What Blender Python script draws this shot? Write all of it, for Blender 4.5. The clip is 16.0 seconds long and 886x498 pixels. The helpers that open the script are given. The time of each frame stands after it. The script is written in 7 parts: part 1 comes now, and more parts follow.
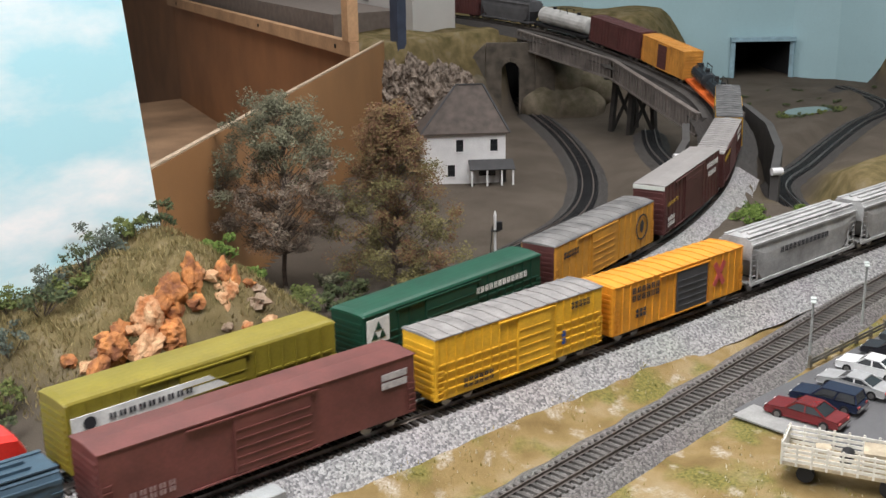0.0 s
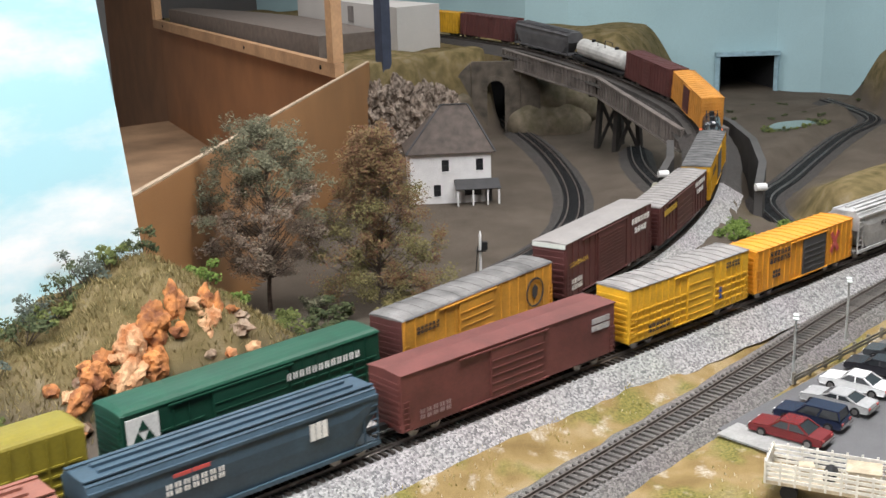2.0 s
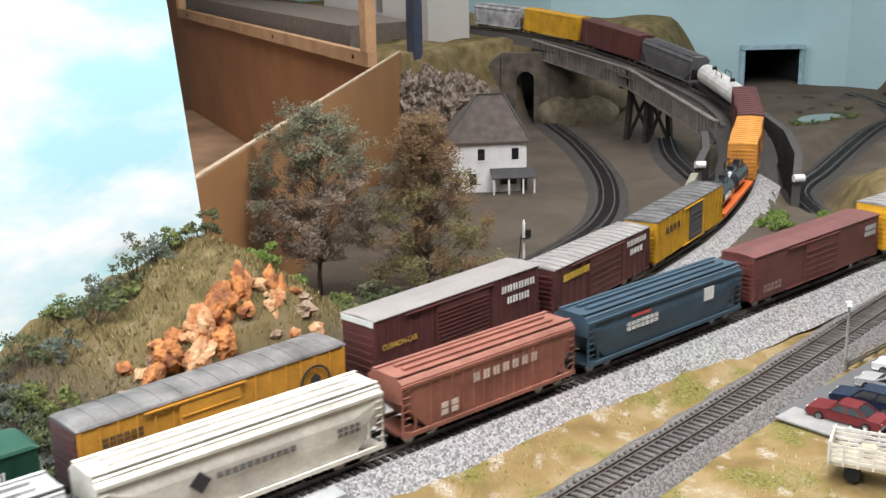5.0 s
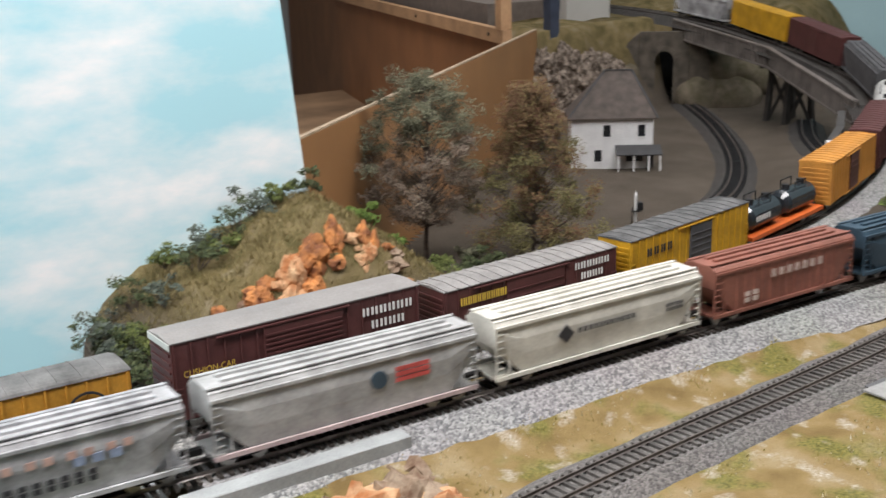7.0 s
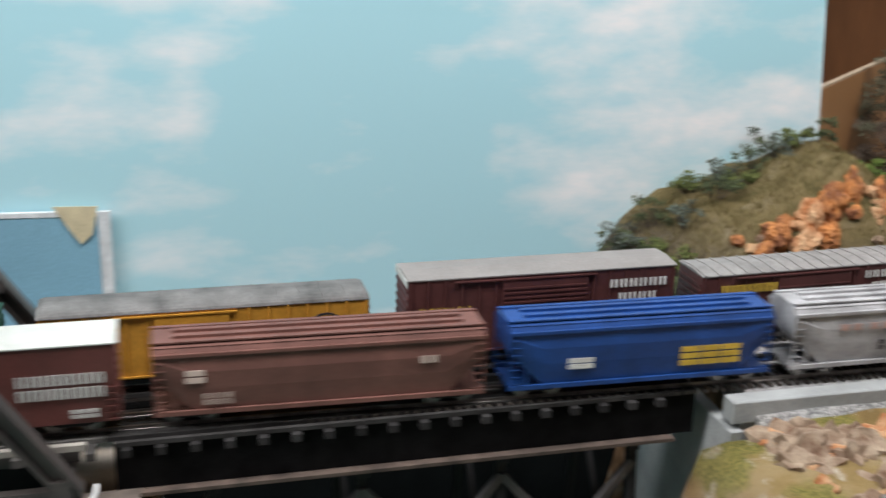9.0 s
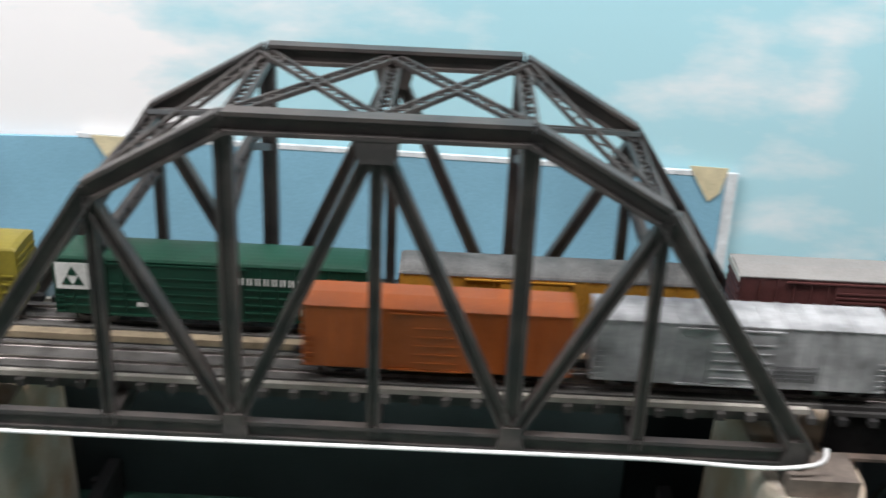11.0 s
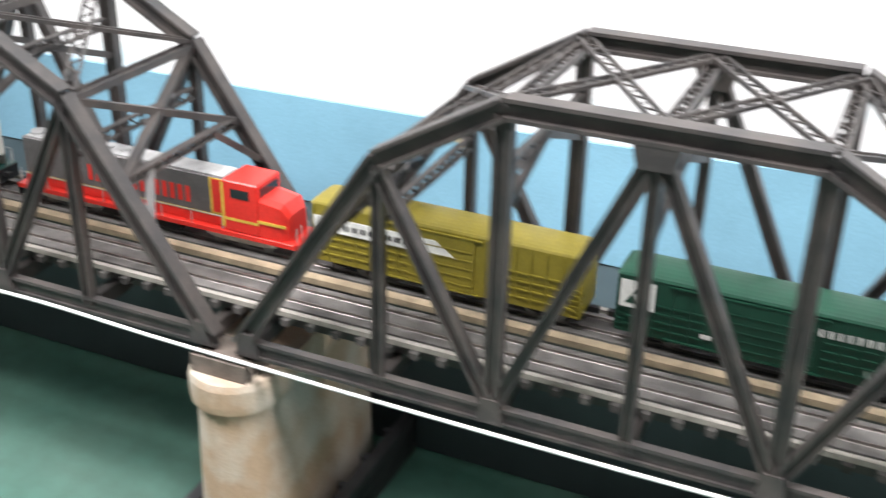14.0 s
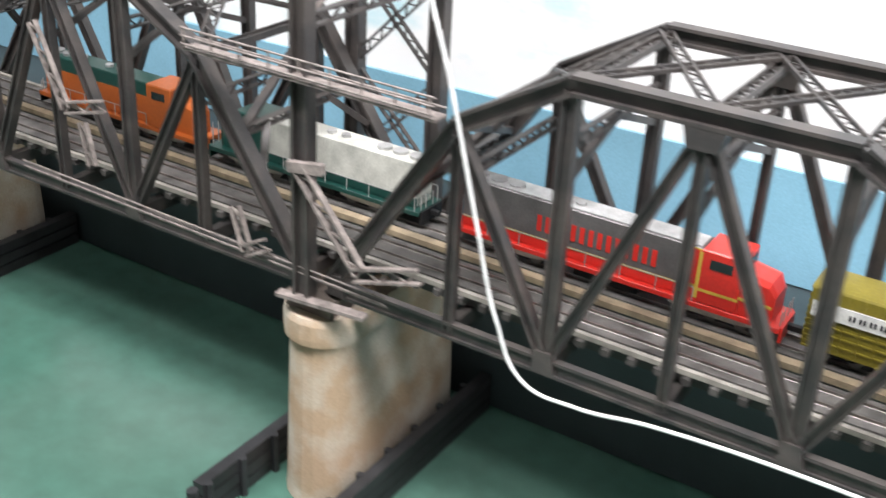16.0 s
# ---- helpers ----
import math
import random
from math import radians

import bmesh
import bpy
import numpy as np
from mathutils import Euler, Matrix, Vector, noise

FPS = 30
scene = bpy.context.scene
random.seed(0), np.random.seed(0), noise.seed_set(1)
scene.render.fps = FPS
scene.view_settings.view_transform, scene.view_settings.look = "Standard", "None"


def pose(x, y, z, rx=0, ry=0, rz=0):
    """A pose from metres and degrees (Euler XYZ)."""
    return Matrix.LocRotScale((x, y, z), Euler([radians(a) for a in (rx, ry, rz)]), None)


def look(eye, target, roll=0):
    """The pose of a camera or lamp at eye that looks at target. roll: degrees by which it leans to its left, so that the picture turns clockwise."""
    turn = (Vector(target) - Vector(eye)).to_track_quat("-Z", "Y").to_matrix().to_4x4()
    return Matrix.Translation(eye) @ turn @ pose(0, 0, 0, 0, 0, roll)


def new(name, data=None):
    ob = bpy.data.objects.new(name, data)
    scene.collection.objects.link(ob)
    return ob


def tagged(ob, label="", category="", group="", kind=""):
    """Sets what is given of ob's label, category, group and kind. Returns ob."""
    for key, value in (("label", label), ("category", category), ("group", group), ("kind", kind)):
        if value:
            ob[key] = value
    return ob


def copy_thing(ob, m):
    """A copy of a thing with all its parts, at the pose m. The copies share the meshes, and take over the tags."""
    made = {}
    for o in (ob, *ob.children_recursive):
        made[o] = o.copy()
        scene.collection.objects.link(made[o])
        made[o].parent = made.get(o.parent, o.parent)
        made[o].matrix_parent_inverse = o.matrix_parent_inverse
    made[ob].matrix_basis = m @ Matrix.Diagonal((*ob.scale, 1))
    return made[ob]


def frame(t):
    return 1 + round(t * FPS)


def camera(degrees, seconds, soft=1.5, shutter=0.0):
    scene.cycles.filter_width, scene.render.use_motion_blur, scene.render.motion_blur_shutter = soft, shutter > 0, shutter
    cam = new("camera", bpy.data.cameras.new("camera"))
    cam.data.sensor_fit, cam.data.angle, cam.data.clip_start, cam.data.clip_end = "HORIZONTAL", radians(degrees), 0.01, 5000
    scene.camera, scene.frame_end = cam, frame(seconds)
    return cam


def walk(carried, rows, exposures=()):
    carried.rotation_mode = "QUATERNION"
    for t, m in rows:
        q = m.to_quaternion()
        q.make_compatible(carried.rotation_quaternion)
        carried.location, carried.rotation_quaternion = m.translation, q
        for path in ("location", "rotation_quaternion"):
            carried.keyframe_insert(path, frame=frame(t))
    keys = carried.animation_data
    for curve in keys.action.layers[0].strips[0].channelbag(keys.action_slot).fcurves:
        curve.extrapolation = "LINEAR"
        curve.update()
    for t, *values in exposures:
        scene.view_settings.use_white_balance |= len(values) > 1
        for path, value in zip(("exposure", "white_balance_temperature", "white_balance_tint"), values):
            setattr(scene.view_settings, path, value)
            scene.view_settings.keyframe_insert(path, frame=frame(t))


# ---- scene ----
cam = camera(43.1, 16.0, shutter=0.5)
PATH = [
    (0, (0.769, -0.518, 0.342), (2.055, 0.913, -0.205), -0.8),
    (0.5, (0.77, -0.52, 0.342), (2.059, 0.91, -0.201), -0.9),
    (1, (0.771, -0.521, 0.342), (2.063, 0.907, -0.198), -1.1),
    (1.5, (0.773, -0.523, 0.346), (2.069, 0.905, -0.183), -1.4),
    (2, (0.775, -0.523, 0.347), (2.077, 0.904, -0.172), -1.6),
    (2.5, (0.776, -0.522, 0.347), (2.079, 0.905, -0.166), -1.6),
    (3, (0.776, -0.521, 0.347), (2.078, 0.908, -0.163), -1.5),
    (5.5, (0.728, -0.505, 0.344), (2.011, 0.932, -0.193), -1.2),
    (6, (0.74, -0.506, 0.339), (1.992, 0.957, -0.202), -1.5),
    (6.5, (0.758, -0.531, 0.333), (1.919, 1.004, -0.21), -1.5),
    (7, (0.764, -0.556, 0.325), (1.828, 1.047, -0.218), -1.6),
    (7.5, (0.75, -0.572, 0.32), (1.682, 1.113, -0.221), -1.0),
    (8, (0.729, -0.578, 0.314), (1.564, 1.156, -0.228), -0.4),
    (8.5, (0.659, -0.568, 0.307), (1.368, 1.218, -0.248), 0.5),
    (9, (0.605, -0.574, 0.335), (1.098, 1.255, -0.307), 1.8),
    (9.5, (0.531, -0.578, 0.393), (0.922, 1.226, -0.378), 2.8),
    (10, (0.469, -0.563, 0.392), (0.707, 1.258, -0.4), 3.2),
    (10.2, (0.45, -0.568, 0.395), (0.612, 1.25, -0.408), 2.6),
    (12.3, (0.129, -0.608, 0.405), (-0.139, 1.175, -0.46), 2.8),
    (12.5, (0.115, -0.602, 0.403), (-0.229, 1.167, -0.464), 1.9),
    (13, (0.044, -0.588, 0.397), (-0.46, 1.146, -0.461), 1.8),
    (13.5, (-0.06, -0.554, 0.403), (-0.682, 1.121, -0.495), 1.7),
    (14, (-0.167, -0.547, 0.41), (-0.879, 1.088, -0.494), 1.3),
    (14.5, (-0.232, -0.517, 0.402), (-1.143, 1.033, -0.474), 1.1),
    (15, (-0.326, -0.515, 0.41), (-1.367, 0.934, -0.496), 1.3),
    (15.5, (-0.5, -0.553, 0.425), (-1.515, 0.89, -0.516), 1.3),
    (16, (-0.659, -0.596, 0.42), (-1.586, 0.924, -0.492), 3.1),
]
walk(cam, [(t, look(eye, target, roll)) for t, eye, target, roll in PATH],
     exposures=[(0, -0.31), (1.5, -0.12), (3, 0.07), (5.5, -0.06), (7, -0.42), (8.5, -0.6), (9.2, -0.75), (10.2, -0.85), (12.3, 0.15), (16, 0.2)])

# ---------------------------------------------------------------- room light
world = bpy.data.worlds.new("room_air")
scene.world = world
world.use_nodes = True
world.node_tree.nodes["Background"].inputs[0].default_value = (0.75, 0.82, 0.9, 1)
world.node_tree.nodes["Background"].inputs[1].default_value = 0.15


def tube_light(x, y, z, w, d, power):
    lamp = bpy.data.lights.new("ceiling_tube", "AREA")
    lamp.shape, lamp.size, lamp.size_y, lamp.energy = "RECTANGLE", w, d, power
    lamp.color = (1.0, 0.975, 0.985)
    ob = new("ceiling_tube", lamp)
    ob.location = (x, y, z)
    return ob


tube_light(0.9, -0.24, 1.28, 2.4, 0.25, 58)
tube_light(-1.1, -0.5, 1.28, 1.6, 0.25, 50)
tube_light(2.4, 0.35, 1.28, 1.2, 0.25, 13)
# fill added to brighten the open bay; its lamp is unseen
tube_light(1.7, 1.7, 1.28, 1.2, 0.25, 17)

# ---------------------------------------------------------------- materials
MATS = {}


def mat(name, color, rough=0.6, metal=0.0, vary=0.12, scale=60.0, fine=600.0, bump=0.15, color2=None, spread=0.5, rand=0.0, spec=0.5):
    """A painted, wooden or earthen surface: broad stains, fine grain and a little relief."""
    if name in MATS:
        return MATS[name]
    m = bpy.data.materials.new(name)
    m.use_nodes = True
    nt = m.node_tree
    n, l = nt.nodes, nt.links
    b = n["Principled BSDF"]
    b.inputs["Roughness"].default_value, b.inputs["Metallic"].default_value = rough, metal
    b.inputs["Specular IOR Level"].default_value = spec
    tc = n.new("ShaderNodeTexCoord")
    big, small = n.new("ShaderNodeTexNoise"), n.new("ShaderNodeTexNoise")
    big.inputs["Scale"].default_value, big.inputs["Detail"].default_value = scale, 5
    small.inputs["Scale"].default_value, small.inputs["Detail"].default_value = fine, 3
    l.new(tc.outputs["Object"], big.inputs["Vector"])
    l.new(tc.outputs["Object"], small.inputs["Vector"])
    c2 = color2 or tuple(c * (1 - 2.2 * vary) for c in color)
    c1 = color if color2 else tuple(min(1, c * (1 + vary)) for c in color)
    ramp = n.new("ShaderNodeValToRGB")
    ramp.color_ramp.elements[0].position, ramp.color_ramp.elements[1].position = 0.5 - spread * 0.5 + 0.05, 0.5 + spread * 0.4
    ramp.color_ramp.elements[0].color, ramp.color_ramp.elements[1].color = (*c2, 1), (*c1, 1)
    l.new(big.outputs["Fac"], ramp.inputs["Fac"])
    mix = n.new("ShaderNodeMix")
    mix.data_type, mix.blend_type = "RGBA", "MULTIPLY"
    mix.inputs["Factor"].default_value = min(1.0, 0.35 + vary)
    grain = n.new("ShaderNodeMapRange")
    grain.inputs["From Min"].default_value, grain.inputs["From Max"].default_value = 0.3, 0.7
    grain.inputs["To Min"].default_value, grain.inputs["To Max"].default_value = 0.72, 1.15
    l.new(small.outputs["Fac"], grain.inputs["Value"])
    comb = n.new("ShaderNodeCombineColor")
    for k in range(3):
        l.new(grain.outputs["Result"], comb.inputs[k])
    l.new(ramp.outputs["Color"], mix.inputs["A"])
    l.new(comb.outputs["Color"], mix.inputs["B"])
    out = mix.outputs["Result"]
    if rand:
        info, hsv, mr = n.new("ShaderNodeObjectInfo"), n.new("ShaderNodeHueSaturation"), n.new("ShaderNodeMapRange")
        mr.inputs["To Min"].default_value, mr.inputs["To Max"].default_value = 1 - rand, 1 + rand
        l.new(info.outputs["Random"], mr.inputs["Value"])
        l.new(mr.outputs["Result"], hsv.inputs["Value"])
        l.new(out, hsv.inputs["Color"])
        out = hsv.outputs["Color"]
    l.new(out, b.inputs["Base Color"])
    if bump:
        bp = n.new("ShaderNodeBump")
        bp.inputs["Strength"].default_value, bp.inputs["Distance"].default_value = bump, 0.0006
        l.new(small.outputs["Fac"], bp.inputs["Height"])
        l.new(bp.outputs["Normal"], b.inputs["Normal"])
    MATS[name] = m
    return m


def gravel_mat(name, dark, light, cell=900.0, mean=None):
    """Stone chips: each cell a chip with its own grey."""
    if name in MATS:
        return MATS[name]
    m = bpy.data.materials.new(name)
    m.use_nodes = True
    n, l = m.node_tree.nodes, m.node_tree.links
    b = n["Principled BSDF"]
    b.inputs["Roughness"].default_value = 0.9
    tc, vor, big = n.new("ShaderNodeTexCoord"), n.new("ShaderNodeTexVoronoi"), n.new("ShaderNodeTexNoise")
    vor.inputs["Scale"].default_value = cell
    big.inputs["Scale"].default_value, big.inputs["Detail"].default_value = 14, 4
    l.new(tc.outputs["Object"], vor.inputs["Vector"])
    l.new(tc.outputs["Object"], big.inputs["Vector"])
    sep, ramp, mix = n.new("ShaderNodeSeparateColor"), n.new("ShaderNodeValToRGB"), n.new("ShaderNodeMix")
    l.new(vor.outputs["Color"], sep.inputs[0])
    e = ramp.color_ramp.elements
    e[0].color, e[1].color = (*dark, 1), (*light, 1)
    e[0].position, e[1].position = 0.1, 0.9
    l.new(sep.outputs[0], ramp.inputs["Fac"])
    mix.data_type, mix.blend_type = "RGBA", "MULTIPLY"
    mix.inputs["Factor"].default_value = 0.5
    l.new(ramp.outputs["Color"], mix.inputs["A"])
    l.new(big.outputs["Color"], mix.inputs["B"])
    mix2 = n.new("ShaderNodeMix")
    mix2.data_type, mix2.blend_type = "RGBA", "MIX"
    mix2.inputs["Factor"].default_value = 0.7
    l.new(mix.outputs["Result"], mix2.inputs["A"])
    l.new(ramp.outputs["Color"], mix2.inputs["B"])
    l.new(mix2.outputs["Result"], b.inputs["Base Color"])
    bp = n.new("ShaderNodeBump")
    bp.inputs["Strength"].default_value, bp.inputs["Distance"].default_value = 0.9, 0.0012
    l.new(vor.outputs["Distance"], bp.inputs["Height"])
    bp.invert = True
    l.new(bp.outputs["Normal"], b.inputs["Normal"])
    MATS[name] = m
    return m


def sky_mat(name, low, high, cloud, amount):
    """Backdrop paint: soft clouds brushed over a blue ground, whitened where the sky overexposes."""
    m = bpy.data.materials.new(name)
    m.use_nodes = True
    n, l = m.node_tree.nodes, m.node_tree.links
    b = n["Principled BSDF"]
    b.inputs["Roughness"].default_value, b.inputs["Specular IOR Level"].default_value = 0.7, 0.2
    tc, mp, ns, ramp = n.new("ShaderNodeTexCoord"), n.new("ShaderNodeMapping"), n.new("ShaderNodeTexNoise"), n.new("ShaderNodeValToRGB")
    mp.inputs["Scale"].default_value = (3.2, 3.2, 7.5)
    mp.inputs["Location"].default_value = (0.37, 0.0, 0.45)
    ns.inputs["Scale"].default_value, ns.inputs["Detail"].default_value, ns.inputs["Roughness"].default_value = 1.5, 8, 0.56
    l.new(tc.outputs["Object"], mp.inputs["Vector"])
    l.new(mp.outputs["Vector"], ns.inputs["Vector"])
    e = ramp.color_ramp.elements
    e[0].position, e[1].position = 0.5 - amount, 0.64
    e[0].color, e[1].color = (0, 0, 0, 1), (1, 1, 1, 1)
    # extra white at the left: overexposed glare put into the cloud mix
    sx, bank, add = n.new("ShaderNodeSeparateXYZ"), n.new("ShaderNodeMapRange"), n.new("ShaderNodeMath")
    l.new(tc.outputs["Object"], sx.inputs[0])
    bank.inputs["From Min"].default_value, bank.inputs["From Max"].default_value = 0.36, 0.02
    bank.inputs["To Min"].default_value, bank.inputs["To Max"].default_value = 0.0, 0.22
    bank.interpolation_type = "SMOOTHSTEP"
    l.new(sx.outputs["X"], bank.inputs["Value"])
    add.operation = "ADD"
    # more cloud to the right, partly for the brighter light there
    east, both = n.new("ShaderNodeMapRange"), n.new("ShaderNodeMath")
    east.inputs["From Min"].default_value, east.inputs["From Max"].default_value = 0.5, 1.05
    east.inputs["To Min"].default_value, east.inputs["To Max"].default_value = -0.03, 0.07
    l.new(sx.outputs["X"], east.inputs["Value"])
    both.operation = "ADD"
    l.new(ns.outputs["Fac"], both.inputs[0])
    l.new(east.outputs["Result"], both.inputs[1])
    l.new(both.outputs[0], add.inputs[0])
    l.new(bank.outputs["Result"], add.inputs[1])
    l.new(add.outputs[0], ramp.inputs["Fac"])
    sep, mr, blue, mix = n.new("ShaderNodeSeparateXYZ"), n.new("ShaderNodeMapRange"), n.new("ShaderNodeMix"), n.new("ShaderNodeMix")
    l.new(tc.outputs["Object"], sep.inputs[0])
    mr.inputs["From Min"].default_value, mr.inputs["From Max"].default_value = -0.05, 0.5
    l.new(sep.outputs["Z"], mr.inputs["Value"])
    blue.data_type = mix.data_type = "RGBA"
    l.new(mr.outputs["Result"], blue.inputs["Factor"])
    blue.inputs["A"].default_value, blue.inputs["B"].default_value = (*low, 1), (*high, 1)
    l.new(ramp.outputs["Color"], mix.inputs["Factor"])
    l.new(blue.outputs["Result"], mix.inputs["A"])
    mix.inputs["B"].default_value = (*cloud, 1)
    l.new(mix.outputs["Result"], b.inputs["Base Color"])
    MATS[name] = m
    return m


BLACK = mat("black_plastic", (0.015, 0.015, 0.016), 0.6, bump=0.05, spec=0.25)
STEEL = mat("bridge_steel", (0.038, 0.035, 0.035), 0.45, vary=0.3, scale=40, bump=0.15, color2=(0.066, 0.057, 0.053), spread=0.3)
RAIL = mat("rail_steel", (0.30, 0.27, 0.25), 0.38, metal=0.8, vary=0.2, scale=90)
RAILRUST = mat("rail_rust", (0.10, 0.082, 0.072), 0.6, vary=0.2)
WHEEL = mat("wheel_metal", (0.28, 0.27, 0.26), 0.35, metal=0.9)
TIE = mat("tie_wood", (0.055, 0.045, 0.038), 0.85, vary=0.2, rand=0.3)
TIEGREY = mat("tie_wood_grey", (0.10, 0.092, 0.085), 0.85, vary=0.2, rand=0.25)
CONCRETE = mat("painted_concrete", (0.36, 0.38, 0.38), 0.7, vary=0.1, scale=40)
PIER = mat("pier_plaster", (0.52, 0.47, 0.40), 0.75, vary=0.14, scale=22, color2=(0.42, 0.30, 0.20), spread=0.32)
PLANK = mat("walkway_plank", (0.34, 0.27, 0.18), 0.8, vary=0.18, scale=70)
GREYPLANK = mat("grey_plank", (0.36, 0.34, 0.30), 0.8, vary=0.15, scale=70)
WHITE = mat("white_lettering", (0.75, 0.75, 0.72), 0.6, bump=0)
YELLOWL = mat("yellow_lettering", (0.62, 0.42, 0.06), 0.6, bump=0)
BLACKL = mat("black_lettering", (0.03, 0.03, 0.035), 0.6, bump=0)
REDL = mat("red_lettering", (0.5, 0.08, 0.07), 0.6, bump=0)
GLASS = mat("dark_window", (0.02, 0.022, 0.025), 0.1, bump=0)


# ---------------------------------------------------------------- mesh helpers
def part(name, bm, material, parent=None, label="", smooth=False, bevel=0.0):
    me = bpy.data.meshes.new(name)
    bmesh.ops.recalc_face_normals(bm, faces=bm.faces)
    if bevel:
        bmesh.ops.bevel(bm, geom=[e for e in bm.edges if e.is_manifold and e.calc_face_angle(0) > 0.6], offset=bevel, segments=1, affect="EDGES")
    bm.to_mesh(me)
    bm.free()
    me.materials.append(material)
    if smooth:
        for p in me.polygons:
            p.use_smooth = True
    ob = new(name, me)
    if parent:
        ob.parent = parent
    if label:
        ob["label"] = label
    return ob


def thing(name, label, category, group="", kind="", at=None):
    ob = new(name)
    ob.empty_display_size = 0.02
    if at:
        ob.location = at
    return tagged(ob, label, category, group, kind)


def box(bm, x0, x1, y0, y1, z0, z1):
    v = [bm.verts.new((x, y, z)) for z in (z0, z1) for y in (y0, y1) for x in (x0, x1)]
    for a, b, c, d in ((0, 1, 3, 2), (4, 5, 7, 6), (0, 1, 5, 4), (2, 3, 7, 6), (0, 2, 6, 4), (1, 3, 7, 5)):
        bm.faces.new((v[a], v[b], v[c], v[d]))
    return bm


def boxes(*rows):
    bm = bmesh.new()
    for r in rows:
        box(bm, *r)
    return bm


def beam(bm, p, q, w, h, up=(0, 0, 1)):
    """A bar from p to q, w wide and h high."""
    p, q = Vector(p), Vector(q)
    a = (q - p).normalized()
    u = Vector(up)
    if abs(a.dot(u)) > 0.98:
        u = Vector((0, 1, 0))
    s = a.cross(u).normalized() * (w / 2)
    t = s.cross(a).normalized() * (h / 2)
    v = [bm.verts.new(c + i * s + j * t) for c in (p, q) for i, j in ((-1, -1), (1, -1), (1, 1), (-1, 1))]
    for f in ((0, 1, 2, 3), (4, 5, 6, 7), (0, 1, 5, 4), (1, 2, 6, 5), (2, 3, 7, 6), (3, 0, 4, 7)):
        bm.faces.new([v[k] for k in f])
    return bm


def hbeam(bm, p, q, w, h, up=(0, 0, 1), lace=False):
    """A built-up steel member: two flanges with a web, or with lacing bars."""
    p, q = Vector(p), Vector(q)
    a = (q - p).normalized()
    u = Vector(up)
    if abs(a.dot(u)) > 0.98:
        u = Vector((0, 1, 0))
    s = a.cross(u).normalized()
    if not lace:
        t = s.cross(a).normalized()
        o, c, e = w * 0.61, w * 0.39, h * 0.15
        prof = [(-o, -h / 2), (-c, -h / 2), (-c, -e), (c, -e), (c, -h / 2), (o, -h / 2), (o, h / 2), (c, h / 2), (c, e), (-c, e), (-c, h / 2), (-o, h / 2)]
        return loft(bm, [[p0 + s * i + t * j for i, j in prof] for p0 in (p, q)])
    for k in (-1, 1):
        beam(bm, p + s * k * w / 2, q + s * k * w / 2, w * 0.2, h, up)
    n = max(2, int((q - p).length / (w * 1.15)))
    for i in range(n):
        k = 1 if i % 2 else -1
        beam(bm, p.lerp(q, i / n) + s * k * w / 2, p.lerp(q, (i + 1) / n) - s * k * w / 2, w * 0.16, h * 0.3, up)
    return bm


def cyl(bm, p, q, r, n=10, r2=None):
    p, q = Vector(p), Vector(q)
    a = (q - p).normalized()
    u = a.orthogonal().normalized()
    w = a.cross(u)
    r2 = r if r2 is None else r2
    rings = [[bm.verts.new(c + rr * (math.cos(i * math.tau / n) * u + math.sin(i * math.tau / n) * w)) for i in range(n)] for c, rr in ((p, r), (q, r2))]
    for i in range(n):
        j = (i + 1) % n
        bm.faces.new((rings[0][i], rings[0][j], rings[1][j], rings[1][i]))
    bm.faces.new(rings[0][::-1])
    bm.faces.new(rings[1])
    return bm


def loft(bm, sections, cap=True):
    """Joins rings of points of one length into a skin."""
    rings = [[bm.verts.new(p) for p in s] for s in sections]
    n = len(rings[0])
    for a, b in zip(rings, rings[1:]):
        for i in range(n):
            j = (i + 1) % n
            bm.faces.new((a[i], a[j], b[j], b[i]))
    if cap:
        bm.faces.new(rings[0][::-1])
        bm.faces.new(rings[-1])
    return bm


def blob(bm, c, r, seed, rough=0.35, sub=2, squash=(1, 1, 1), freq=1.6):
    """An uneven lump round c."""
    start = len(bm.verts)
    res = bmesh.ops.create_icosphere(bm, subdivisions=sub, radius=1.0)
    off = Vector((seed * 3.17, seed * 1.31, seed * 7.7))
    for v in res["verts"]:
        d = v.co.normalized()
        k = 1 + rough * noise.noise(d * freq + off) * 1.6 + rough * 0.5 * noise.noise(d * freq * 3.1 + off)
        v.co = Vector(c) + Vector((d.x * squash[0], d.y * squash[1], d.z * squash[2])) * r * k
    return bm


def curve_point(pts, s):
    """The place and heading at the arc length s along a line of points (cumulated in CUM)."""
    pts, cum = pts
    s = max(cum[0], min(cum[-1] - 1e-6, s))
    i = int(np.searchsorted(cum, s, side="right")) - 1
    i = max(0, min(len(pts) - 2, i))
    k = (s - cum[i]) / (cum[i + 1] - cum[i])
    return pts[i].lerp(pts[i + 1], k)


